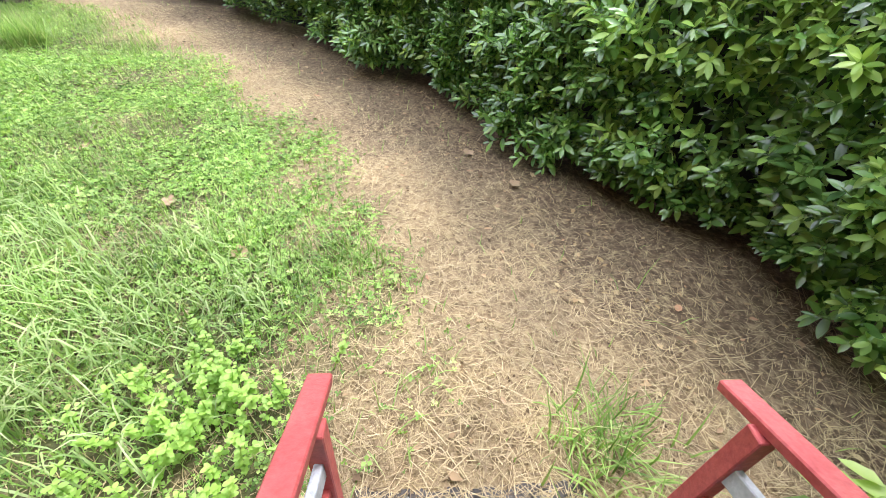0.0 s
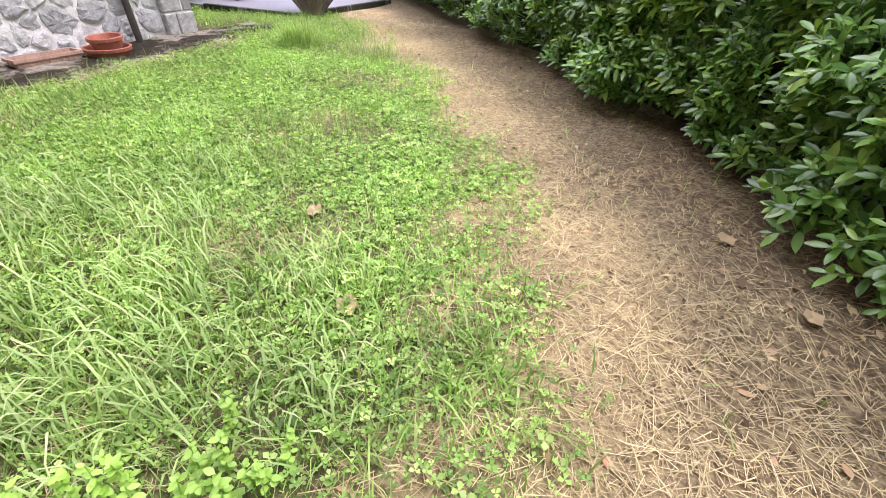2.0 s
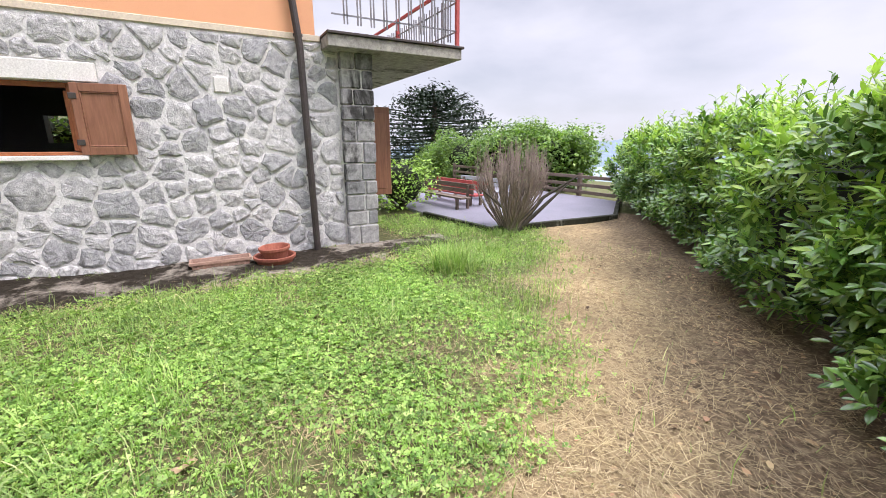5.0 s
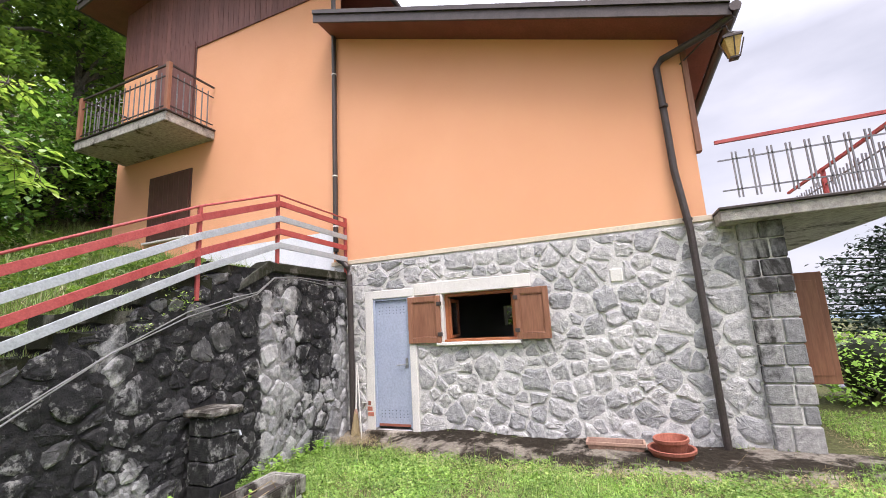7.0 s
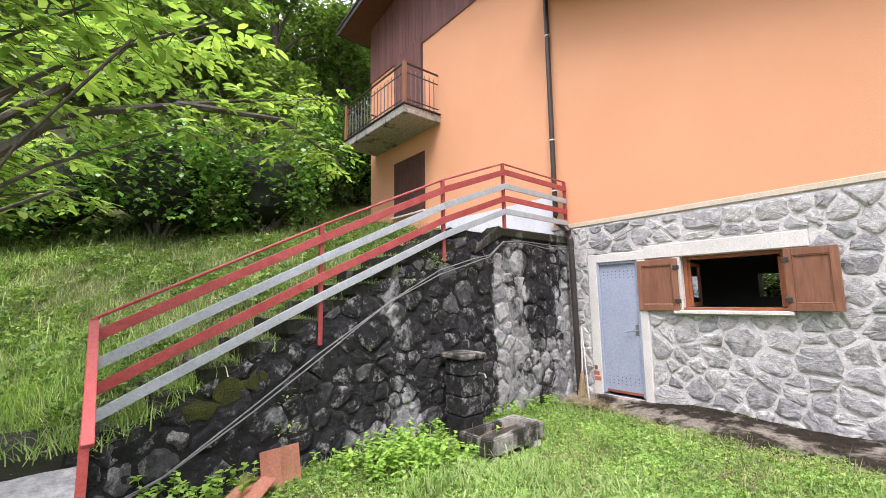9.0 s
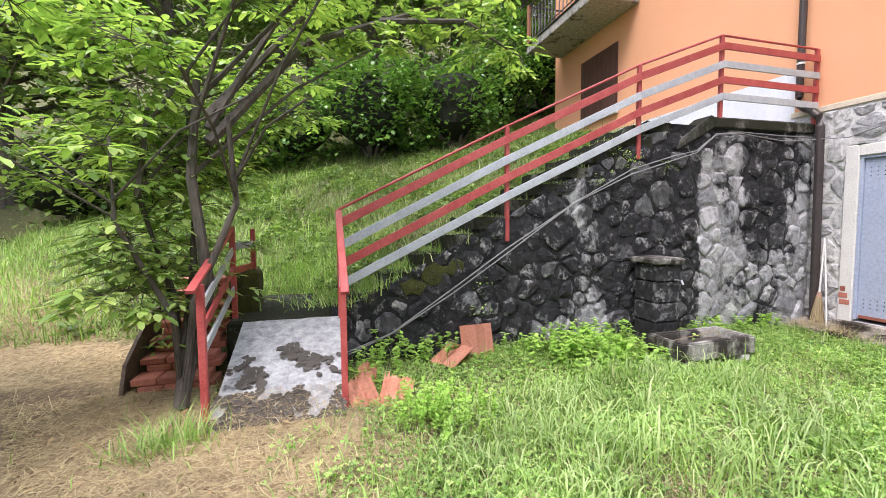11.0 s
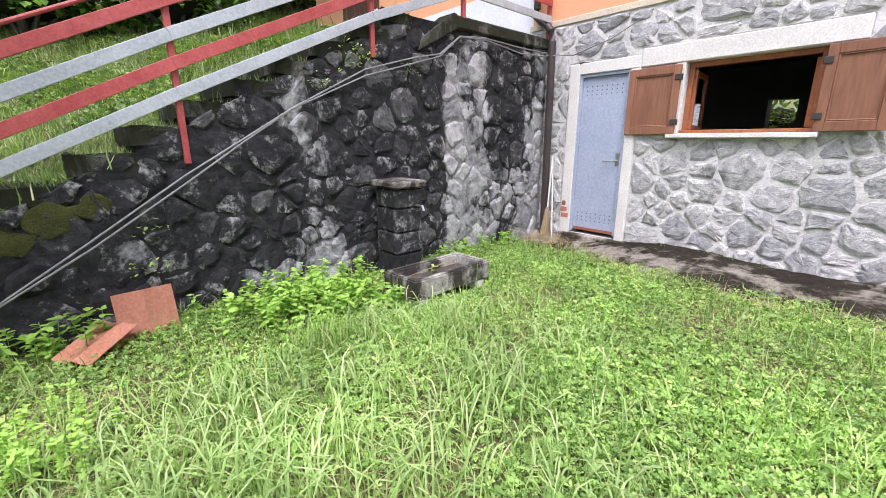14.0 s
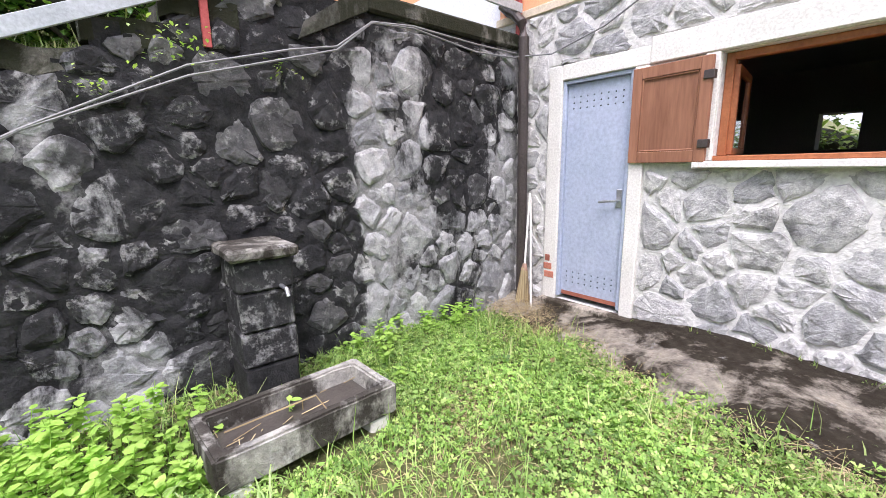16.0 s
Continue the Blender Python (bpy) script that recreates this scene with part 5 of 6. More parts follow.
def fence():
    f = thing("rail_fence", "weathered timber rail fence beyond the patio", "fence")
    for x in np.arange(-16, -5.4, 1.4):
        part("post", boxm(x - 0.05, x + 0.05, 12.35, 12.45, -0.6, 0.62), M_WOOD, f)
    for z in (0.1, 0.3, 0.52):
        part("rail", boxm(-16, -5.5, 12.30, 12.345, z - 0.045, z + 0.045, 0.008), M_WOOD, f)


def leaf_cloud(r, blobs, per_area, lo, hi):
    """Places on the shells of overlapping lumps, for leaves: points, outward turns."""
    pts, size = [], []
    for cx, cy, cz, rx, ry, rz in blobs:
        n = int(per_area * (rx * ry + rx * rz + ry * rz) * 4.2)
        d = r.normal(size=(n, 3))
        d /= np.linalg.norm(d, axis=1)[:, None]
        k = r.uniform(0.62, 1.06, n) ** 0.6
        bumpy = 1 + 0.16 * np.sin(5 * d[:, 0] + 3 * d[:, 2] + cx) + 0.12 * np.sin(9 * d[:, 1] + 4 * d[:, 2] + cy)
        p = d * (k * bumpy)[:, None] * np.array([rx, ry, rz]) + np.array([cx, cy, cz])
        pts.append(p)
        size.append(r.uniform(lo, hi, n))
    return np.concatenate(pts), np.concatenate(size)


def leaves(name, pts, size, material, parent=None, template=SMALL, faces=SMALL_F, label="", category="", kind=""):
    n = len(pts)
    return scatter(name, template, faces, pts, rng.uniform(0, math.tau, n), size, material, parent, label, category, kind, tilt=rng.uniform(-0.9, 0.6, n))


def branchy(bm, base, ends, r0, sides=7):
    for e in ends:
        b, e = Vector(base), Vector(e)
        mid = b.lerp(e, 0.45) + Vector((random.uniform(-0.15, 0.15), random.uniform(-0.15, 0.15), 0.12 * (e - b).length))
        tube(bm, [b, b.lerp(mid, 0.5), mid, mid.lerp(e, 0.55), e], [r0, r0 * 0.8, r0 * 0.6, r0 * 0.35, r0 * 0.1], sides)


def round_shrub(name, centre, dims, density, size, material, label, lumps=9, group=""):
    t = thing(name, label, "shrub", group)
    r = np.random.default_rng(int(abs(centre[0] * 91 + centre[1] * 17)))
    blobs = []
    for k in range(lumps):
        a = r.uniform(0, math.tau)
        q = r.uniform(0.25, 0.75)
        blobs.append((centre[0] + dims[0] * q * math.cos(a), centre[1] + dims[1] * q * math.sin(a), centre[2] + dims[2] * r.uniform(0.3, 0.75), dims[0] * r.uniform(0.35, 0.55), dims[1] * r.uniform(0.35, 0.55), dims[2] * r.uniform(0.3, 0.42)))
    p, s = leaf_cloud(r, blobs, density, size * 0.7, size * 1.3)
    p[:, 2] = np.maximum(p[:, 2], centre[2] + 0.02)
    leaves("foliage", p, s, material, t)
    bm = bmesh.new()
    branchy(bm, centre, [(b[0], b[1], b[2]) for b in blobs], 0.05)
    part("branch_frame", bm, M_BARK, t)
    # solid dark lump paints the shade deep in the shrub
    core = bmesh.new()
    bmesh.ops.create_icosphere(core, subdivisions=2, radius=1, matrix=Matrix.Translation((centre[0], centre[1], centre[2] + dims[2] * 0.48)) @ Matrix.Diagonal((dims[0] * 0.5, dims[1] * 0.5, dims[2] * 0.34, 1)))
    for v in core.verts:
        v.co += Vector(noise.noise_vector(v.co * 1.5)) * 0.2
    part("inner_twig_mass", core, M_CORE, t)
    return t


def bare_shrub():
    t = thing("bare_shrub", "vase-shaped pruned shrub of bare grey-brown stems", "shrub")
    bm = bmesh.new()
    r = random.Random(12)
    cx, cy, zb = -6.14, 7.68, -0.12
    for k in range(110):
        a = r.uniform(0, math.tau)
        q = r.uniform(0.0, 1.0) ** 0.6
        h = r.uniform(1.38, 1.76) * (1.0 - 0.25 * q ** 3)
        ca, sa = math.cos(a), math.sin(a)
        line = []
        for f, w in ((0.0, 0.10), (0.18, 0.30), (0.38, 0.64), (0.55, 0.85), (0.70, 0.95)):
            rad = 0.62 * w * q + 0.03
            line.append(Vector((cx + rad * ca + r.uniform(-0.02, 0.02), cy + rad * sa + r.uniform(-0.02, 0.02), zb + f * h)))
        tube(bm, line, [0.018, 0.014, 0.011, 0.009, 0.007], 4)
        for j in range(5):
            b0 = line[2].lerp(line[4], r.uniform(0.1, 1.0))
            rad = 0.62 * q * r.uniform(0.85, 1.15) + 0.03
            tip = Vector((cx + rad * ca + r.uniform(-0.1, 0.1), cy + rad * sa + r.uniform(-0.1, 0.1), max(b0.z + 0.12, zb + h * r.uniform(0.80, 1.03))))
            tube(bm, [b0, b0.lerp(tip, 0.5) + Vector((0.05 * ca, 0.05 * sa, -0.02)), tip], [0.005, 0.004, 0.0025], 3)
    tagged(part("stem_cluster", bm, M_STEM, t), kind="stuff")
    bl = bmesh.new()
    branchy(bl, (-6.1, 7.7, -0.15), [(-5.5, 8.4, 0.8), (-5.35, 8.5, 0.95), (-6.4, 7.2, 0.7)], 0.05)
    part("limb", bl, M_BARK, t)


patio()
bench(pose(-9.55, 8.45, 0.0, 0, 0, 4), "red painted slatted bench on the patio", M_RED)
bench(pose(-9.75, 9.35, 0.0, 0, 0, 4), "grey weathered bench behind the red one", M_GREY)
bench(pose(-9.25, 7.9, 0.0, 0, 0, 4), "timber slatted bench at the patio edge", M_WOOD)
fence()
round_shrub("back_shrub", (-16.8, -0.8, -0.6), (1.7, 4.0, 3.4), 40, 0.2, M_FOREST, "leafy shrub seen through the far cellar window")
bare_shrub()
round_shrub("round_shrub", (-9.4, 7.0, -0.15), (1.0, 0.8, 1.35), 90, 0.085, M_BUSHGREEN, "clipped bright green shrub beside the house")


def far_things():
    r = np.random.default_rng(4)
    for k, (x, y, w, h) in enumerate(((-14, 13.6, 2.3, 2.3), (-17.5, 14, 2.6, 2.5), (-11.6, 13.7, 2.0, 2.0), (-12.7, 14.4, 1.8, 2.3), (-21, 15, 3.0, 2.8))):
        z = float(ground_z(x, y))
        round_shrub("patio_hedge", (x, y, z), (w, 1.5, h), 110, 0.13, M_HEDGEROW, "tall leafy hedge shrub behind the patio", 16, "shrubs behind the patio")
    a = thing("monkey_puzzle_tree", "dark broad monkey puzzle tree beyond the garden", "tree")
    cx, cy, z0, top = -26.5, 17.0, -4.5, 4.9
    part("trunk", tube(bmesh.new(), [(cx, cy, z0), (cx, cy, 0), (cx + 0.1, cy, top - 0.3)], [0.45, 0.35, 0.12], 9), M_BARK, a)
    bm, pts = bmesh.new(), []
    for k in range(95):
        t = k / 95
        z = -1.0 + (top - 0.2 + 1.0) * t
        ang = k * 2.4
        ln = 5.0 * (1 - 0.15 * abs(t - 0.35)) * (1.0 if t < 0.55 else max(0.2, 1 - ((t - 0.55) / 0.45) ** 2.2 * 0.8)) * random.uniform(0.8, 1.08)
        p0, d = Vector((cx, cy, z)), Vector((math.cos(ang), math.sin(ang), 0))
        line = [p0 + d * ln * s + Vector((0, 0, -0.9 * s * (1 - t) + 0.5 * s * s)) for s in (0.0, 0.3, 0.6, 0.85, 1.0)]
        tube(bm, line, [0.07, 0.055, 0.045, 0.04, 0.02], 4)
        for p, q in zip(line[1:], line[2:]):
            for s in np.linspace(0, 1, 14):
                c = p.lerp(q, s)
                pts += [(c.x + r.normal(0, 0.2), c.y + r.normal(0, 0.2), c.z + r.normal(-0.05, 0.2)) for _ in range(3)]
    part("limb_whorl", bm, M_DARKLEAF, a)
    pts = np.array(pts)
    leaves("foliage", pts, r.uniform(0.18, 0.34, len(pts)), M_DARKLEAF, a)
    cone = thing("conifer", "small dark green conifer behind the hedge", "tree")
    q = []
    for k in range(2500):
        t = r.uniform(0, 1)
        rr = 2.3 * (1 - t) ** 0.8 * r.uniform(0.3, 1) ** 0.5
        b = r.uniform(0, math.tau)
        q.append((-19 + rr * math.cos(b), 20 + rr * math.sin(b), -4 + 6.4 * t))
    leaves("foliage", np.array(q), r.uniform(0.2, 0.35, len(q)), M_FOREST, cone)
    part("trunk", tube(bmesh.new(), [(-19, 20, -5), (-19, 20, 1.8)], [0.15, 0.03], 6), M_BARK, cone)
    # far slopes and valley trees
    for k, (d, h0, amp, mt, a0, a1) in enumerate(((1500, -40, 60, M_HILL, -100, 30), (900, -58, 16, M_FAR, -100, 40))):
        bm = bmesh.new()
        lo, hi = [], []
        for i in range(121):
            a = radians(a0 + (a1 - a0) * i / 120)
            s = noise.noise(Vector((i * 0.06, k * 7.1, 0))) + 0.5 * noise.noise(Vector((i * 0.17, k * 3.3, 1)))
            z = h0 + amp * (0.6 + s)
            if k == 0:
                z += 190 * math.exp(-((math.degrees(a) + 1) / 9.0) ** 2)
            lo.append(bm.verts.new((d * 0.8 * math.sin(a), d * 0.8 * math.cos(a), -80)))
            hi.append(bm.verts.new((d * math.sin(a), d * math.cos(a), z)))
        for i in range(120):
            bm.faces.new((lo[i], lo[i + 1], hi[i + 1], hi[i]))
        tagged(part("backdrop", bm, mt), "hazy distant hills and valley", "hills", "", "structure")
    q = []
    for k in range(150):
        a, d = radians(r.uniform(-75, -20)), r.uniform(70, 320)
        x, y = d * math.sin(a), d * math.cos(a)
        n = 60
        w = r.uniform(1.5, 4)
        z = float(ground_z(x, y)) + w * 0.8
        q.append(np.stack([x + r.normal(0, w, n), y + r.normal(0, w, n), z + r.normal(0, w * 0.5, n)], -1))
    q = np.concatenate(q)
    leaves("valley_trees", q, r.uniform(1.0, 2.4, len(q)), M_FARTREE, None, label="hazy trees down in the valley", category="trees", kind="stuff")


far_things()

# ---- hedge ----


def hedge_place(s, depth, z):
    """Places in the hedge: s along its foot, depth behind its face."""
    x, y = np.interp(s, HEDGE_S, HEDGE[:, 0]), np.interp(s, HEDGE_S, HEDGE[:, 1])
    d = np.diff(HEDGE, axis=0)
    d /= np.linalg.norm(d, axis=1)[:, None]
    mid = (HEDGE_S[1:] + HEDGE_S[:-1]) / 2
    tx, ty = np.interp(s, mid, d[:, 0]), np.interp(s, mid, d[:, 1])
    k = np.hypot(tx, ty)
    tx, ty = tx / k, ty / k
    return np.stack([x + ty * depth, y - tx * depth, z], -1), np.stack([tx, ty, 0 * tx], -1), np.stack([ty, -tx, 0 * tx], -1)


def hedge():
    h = thing("laurel_hedge", "dense dark glossy cherry laurel hedge with pale young shoots", "hedge")
    r = np.random.default_rng(31)
    s1 = HEDGE_S[-1]

    def height(s):
        return 1.60 + 0.10 * np.sin(1.7 * s) + 0.08 * np.sin(4.1 * s + 1) + 0.06 * np.sin(0.6 * s) - 0.05 * np.clip(s - 10, 0, 3)

    def face(s, z):
        return 0.11 * np.sin(2.3 * s + 1.1 * z) + 0.09 * np.sin(5.1 * s - 3.0 * z) + 0.07 * np.sin(9 * z + 2 * s) + 0.06 * np.sin(11 * s + 4 * z) + 0.14 * np.clip(0.5 - z, 0, 1) + 0.16 * np.clip(z - 1.2, 0, 1)
    # near-black block puts painted shade into the gaps between leaves
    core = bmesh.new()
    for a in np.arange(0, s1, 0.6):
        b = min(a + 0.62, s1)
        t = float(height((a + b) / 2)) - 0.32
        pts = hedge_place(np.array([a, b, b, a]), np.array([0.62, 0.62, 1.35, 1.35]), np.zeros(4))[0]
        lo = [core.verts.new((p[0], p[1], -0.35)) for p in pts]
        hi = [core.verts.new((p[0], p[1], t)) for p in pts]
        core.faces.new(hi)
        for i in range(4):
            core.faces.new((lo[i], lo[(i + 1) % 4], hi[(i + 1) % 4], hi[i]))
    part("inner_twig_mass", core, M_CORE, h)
    # shoots on the face and on the top, each with a whorl of leaves
    n, m = 6000, 2400
    s = np.concatenate([np.where(r.uniform(0, 1, n) < 0.72, r.uniform(0, 9, n), r.uniform(9, s1, n)), r.uniform(0, s1, m)])
    top = np.arange(n + m) >= n
    u = r.uniform(0, 1, n + m)
    hh = height(s)
    z = np.where(top, hh - 0.12 + r.normal(0, 0.06, n + m), 0.10 + (hh - 0.12) * u)
    depth = np.where(top, r.uniform(0.1, 1.3, n + m), face(s, z) + 0.16 + r.exponential(0.07, n + m))
    clump = np.sin(6.1 * s + 2.0 * np.sin(4.3 * z)) * np.sin(7.7 * z + 1.7 * np.sin(3.1 * s)) + 0.6 * np.sin(13.7 * s - 9.1 * z)
    depth = depth + np.where(top, 0, 0.10 * np.clip(-clump, 0, 1.5))
    stays = top | (clump > -0.55) | (r.uniform(0, 1, n + m) < 0.25)
    base, along, back = hedge_place(s, depth, z)
    up = np.array([0, 0, 1.0])
    way = np.where(top[:, None], 0.0, -1.0) * back + along * r.normal(0, 0.45, n + m)[:, None] + up * np.where(top, 1.2, r.uniform(-0.15, 0.9, n + m))[:, None] + back * np.where(top, r.normal(-0.1, 0.35, n + m), 0)[:, None]
    way /= np.linalg.norm(way, axis=1)[:, None]
    ln = np.where(top, r.uniform(0.14, 0.30, n + m) + 0.22 * (r.uniform(0, 1, n + m) < 0.16), r.uniform(0.15, 0.28, n + m))
    e1 = np.cross(way, up + 0.01)
    e1 /= np.linalg.norm(e1, axis=1)[:, None]
    e2 = np.cross(way, e1)
    pos, lay, lean, size, fresh, kept = [], [], [], [], [], []
    # young shoots on top; extra pale leaves high on the face paint in skylight
    young = (top & (r.uniform(0, 1, n + m) < 0.7)) | (~top & (u > 0.55) & (r.uniform(0, 1, n + m) < 0.38)) | (r.uniform(0, 1, n + m) < 0.07)
    for j in range(9):
        f = 0.28 + 0.72 * j / 8
        a = (j * 2.4 + r.uniform(-0.35, 0.35, n + m))[:, None]
        out = e1 * np.cos(a) + e2 * np.sin(a)
        pos.append(base + way * (ln * f)[:, None])
        lay.append(way * (0.35 + 0.5 * f) + out * 0.85 + up * r.uniform(-0.25, 0.3, n + m)[:, None])
        lean.append(up * 0.75 + way * 0.7 - out * 0.25)
        size.append(r.uniform(0.07, 0.15, n + m) * (1.1 - 0.35 * f))
        fresh.append(young & (f > 0.3))
        kept.append(stays)
    pos, lay, lean, size, fresh, kept = (np.concatenate(v) for v in (pos, lay, lean, size, fresh, kept))
    size3 = np.stack([size * 0.98, size, size], -1)
    for nm, pick, mt in (("leaves", ~fresh & kept, M_LAUREL), ("fresh_leaves", fresh & kept, M_LAURELNEW)):
        scatter_along(nm, LAUREL, LAUREL_F, pos[pick], lay[pick], lean[pick], size3[pick], mt, h)
    twig = np.array([(-0.5, 0, -0.4), (0.5, 0, -0.4), (0, 0, 0.5), (-0.25, 1, -0.2), (0.25, 1, -0.2), (0, 1, 0.25)])
    scatter_along("shoot_mass", twig, [(0, 1, 4, 3), (1, 2, 5, 4), (2, 0, 3, 5)], base, way, e1, np.stack([0 * ln + 0.009, ln, 0 * ln + 0.009], -1), M_LAURELNEW, h)


hedge()


# ---- lawn plants ----
def inside_lawn(x, y):
    ok = (hedge_gap(x, y) > -0.25) & ((x > -5.95) | ((y > 5.7) & (x > -8.6))) & (y > RY + 0.05) & (y < 8.4)
    ok &= ~((x > -0.1) & (x < 0.95) & (y < 0.42))
    ok &= ~((x < -6.1) & (y > 7.12 + 0.1 * (x + 8))) & ~((x > 0.95) & (y < -0.6))
    return ok & (np.hypot(x + 3.64, (y + 0.02) * 1.6) > 0.5)


def spread(r, n, box4, weight):
    x, y = r.uniform(box4[0], box4[1], n), r.uniform(box4[2], box4[3], n)
    keep = inside_lawn(x, y) & (r.uniform(0, 1, n) < weight(x, y))
    return x[keep], y[keep]


def patchy(x, y, k=1.0):
    return 0.5 + 0.25 * np.sin(2.3 * k * x + 1.1 * k * y) + 0.25 * np.sin(3.7 * k * y - 1.9 * k * x + 1)


def lawn():
    r = np.random.default_rng(77)
    area4 = (-8.6, 4.2, -1.0, 8.4)
    pave = lambda x, y: np.where(y > 5.8, 1.0, smooth(-0.35, 0.12, x - np.interp(y, [-1, -0.3, 0.3, 1.2, 1.8, 2.7, 4.6, 5.7], [-5.9, -5.85, -5.7, -5.15, -5.2, -5.17, -5.12, -5.7]) + 0.1 * np.sin(6 * y) + 0.06 * np.sin(17 * y + 5 * x)))
    x, y = spread(r, 620000, area4, lambda x, y: (1 - dry_mask(x, y)) ** 1.4 * np.clip(patchy(x, y) + 0.45 * patchy(y, x, 3.1) - 0.12, 0.06, 1) * np.where((y < 1.9) & (x > -2.6), 0.6, 1) * np.where(y > 5.2, 0.4, 1) * pave(x, y) * np.where(y > 5.5, 0.5, 1))
    n = len(x)
    sz = r.gamma(5, 0.0023, n) + 0.005
    scatter("lawn_weeds", TRIO, TRIO_F, np.stack([x, y, ground_z(x, y) + r.uniform(0.0, 0.06, n)], -1), r.uniform(0, 6.3, n), sz, M_CLOVER, None, "low clover and broad-leaved lawn weeds", "weeds", tilt=r.normal(0, 0.5, n))
    x, y = spread(r, 300000, area4, lambda x, y: (1.02 - dry_mask(x, y)) * (0.10 + 0.90 * (patchy(y, x, 0.8) * (0.35 + 0.65 * patchy(x + 2, y, 4.1))) ** 1.3) * pave(x, y))
    n = len(x)
    ln = r.gamma(2.4, 0.029, n) + 0.025
    scatter("grass", BLADE, BLADE_F, np.stack([x, y, ground_z(x, y) - 0.005], -1), r.uniform(0, 6.3, n), np.stack([r.uniform(0.0035, 0.008, n), ln, ln], -1), M_GRASS, None, "short green grass blades in the lawn", "grass", tilt=r.normal(-0.15, 0.35, n))
    x, y = spread(r, 24000, (-6.0, 0.5, -0.95, 3.2), lambda x, y: (1.0 - dry_mask(x, y)) * (0.04 + 0.96 * patchy(x, y, 2.3) ** 3) * pave(x, y))
    n = len(x)
    ln = r.gamma(3.0, 0.035, n) + 0.06
    scatter("tall_grass", BLADE, BLADE_F, np.stack([x, y, ground_z(x, y) - 0.005], -1), r.uniform(0, 6.3, n), np.stack([r.uniform(0.004, 0.009, n), ln, ln], -1), M_GRASS, None, "longer unmown grass towards the retaining wall", "grass", tilt=r.normal(-0.6, 0.45, n))
    # dry straw over the path and bare spots
    x, y = spread(r, 470000, area4, lambda x, y: np.clip(0.16 + 0.84 * dry_mask(x, y) + 0.7 * patchy(x + 3, y, 1.6) ** 5, 0, 1) * (1 - 0.62 * smooth(1.3, 0.2, hedge_gap(x, y))))
    n = len(x)
    ln = r.gamma(2.2, 0.026, n) + 0.015
    scatter("straw", STALK, STALK_F, np.stack([x, y, ground_z(x, y) + r.uniform(0.003, 0.016, n)], -1), r.uniform(0, 6.3, n), np.stack([r.uniform(0.0014, 0.0042, n), ln, ln], -1), M_STRAW, None, "dry straw and cut stalks on the path", "straw", tilt=r.normal(-1.45, 0.12, n))
    x, y = spread(r, 42000, area4, lambda x, y: 0.05 + 0.75 * dry_mask(x, y) * (0.3 + 0.7 * smooth(1.6, 0.2, hedge_gap(x, y))))
    n = len(x)
    scatter("leaf_crumbs", SMALL, SMALL_F, np.stack([x, y, ground_z(x, y) + r.uniform(0.006, 0.016, n)], -1), r.uniform(0, 6.3, n), r.gamma(2.5, 0.006, n) + 0.006, M_CRUMB, None, "broken brown leaf crumbs on the path", "leaf litter", tilt=r.normal(0, 0.35, n))
    x, y = spread(r, 6500, area4, lambda x, y: 0.012 + 0.75 * dry_mask(x, y) * (0.15 + 0.85 * smooth(1.6, 0.3, hedge_gap(x, y))))
    n = len(x)
    scatter("fallen_leaves", LEAF, LEAF_F, np.stack([x, y, ground_z(x, y) + 0.012], -1), r.uniform(0, 6.3, n), np.stack([(q := 0.016 + r.gamma(2.2, 0.011, n)) * 1.15, q, q], -1), M_DEAD, None, "yellow and brown fallen leaves", "leaves", tilt=r.normal(0, 0.22, n))
    # single large fallen leaves
    for lx, ly in ((-2.42, 2.94), (-1.48, 2.21), (0.68, 3.09), (1.0, 2.58), (-0.84, 1.66)):
        lf = bmesh.new()
        vs = [lf.verts.new((0.05 * math.cos(a) * (1 + 0.25 * math.cos(5 * a)), 0.045 * math.sin(a), 0.008 * math.cos(3 * a))) for a in np.linspace(0, math.tau, 15)[:-1]]
        c = lf.verts.new((0, 0, -0.004))
        for i in range(14):
            lf.faces.new((vs[i], vs[(i + 1) % 14], c))
        o = tagged(part("fallen_leaf", lf, M_DEAD), "curled orange-brown fallen leaf on the grass", "leaf", "large fallen leaves")
        o.matrix_world = pose(lx, ly, float(ground_z(lx, ly)) + 0.045, 15, 10, 40 * lx)
    # long arching tufts
    spots = [(-4.62, 5.62, 0.44, 800), (-5.2, 6.6, 0.2, 200), (-0.23, 1.62, 0.17, 300), (-0.5, 2.15, 0.12, 150), (-2.3, 0.35, 0.26, 260), (-1.7, 0.5, 0.24, 200), (-0.9, 1.75, 0.16, 200), (-2.9, 0.9, 0.2, 300), (1.02, 0.5, 0.26, 240), (-3.6, 4.3, 0.16, 180), (-4.3, 4.6, 0.18, 200), (-6.0, 7.35, 0.2, 260), (-6.3, 6.6, 0.18, 220), (-3.3, 2.6, 0.14, 160)]
    px, py, ps = [], [], []
    for a, b, l, k in spots:
        px.append(r.normal(a, 0.13, k))
        py.append(r.normal(b, 0.13, k))
        ps.append(r.uniform(0.5, 1.15, k) * l)
    x, y, ln = np.concatenate(px), np.concatenate(py), np.concatenate(ps)
    ok = (y > RY + 0.03)
    x, y, ln = x[ok], y[ok], ln[ok]
    n = len(x)
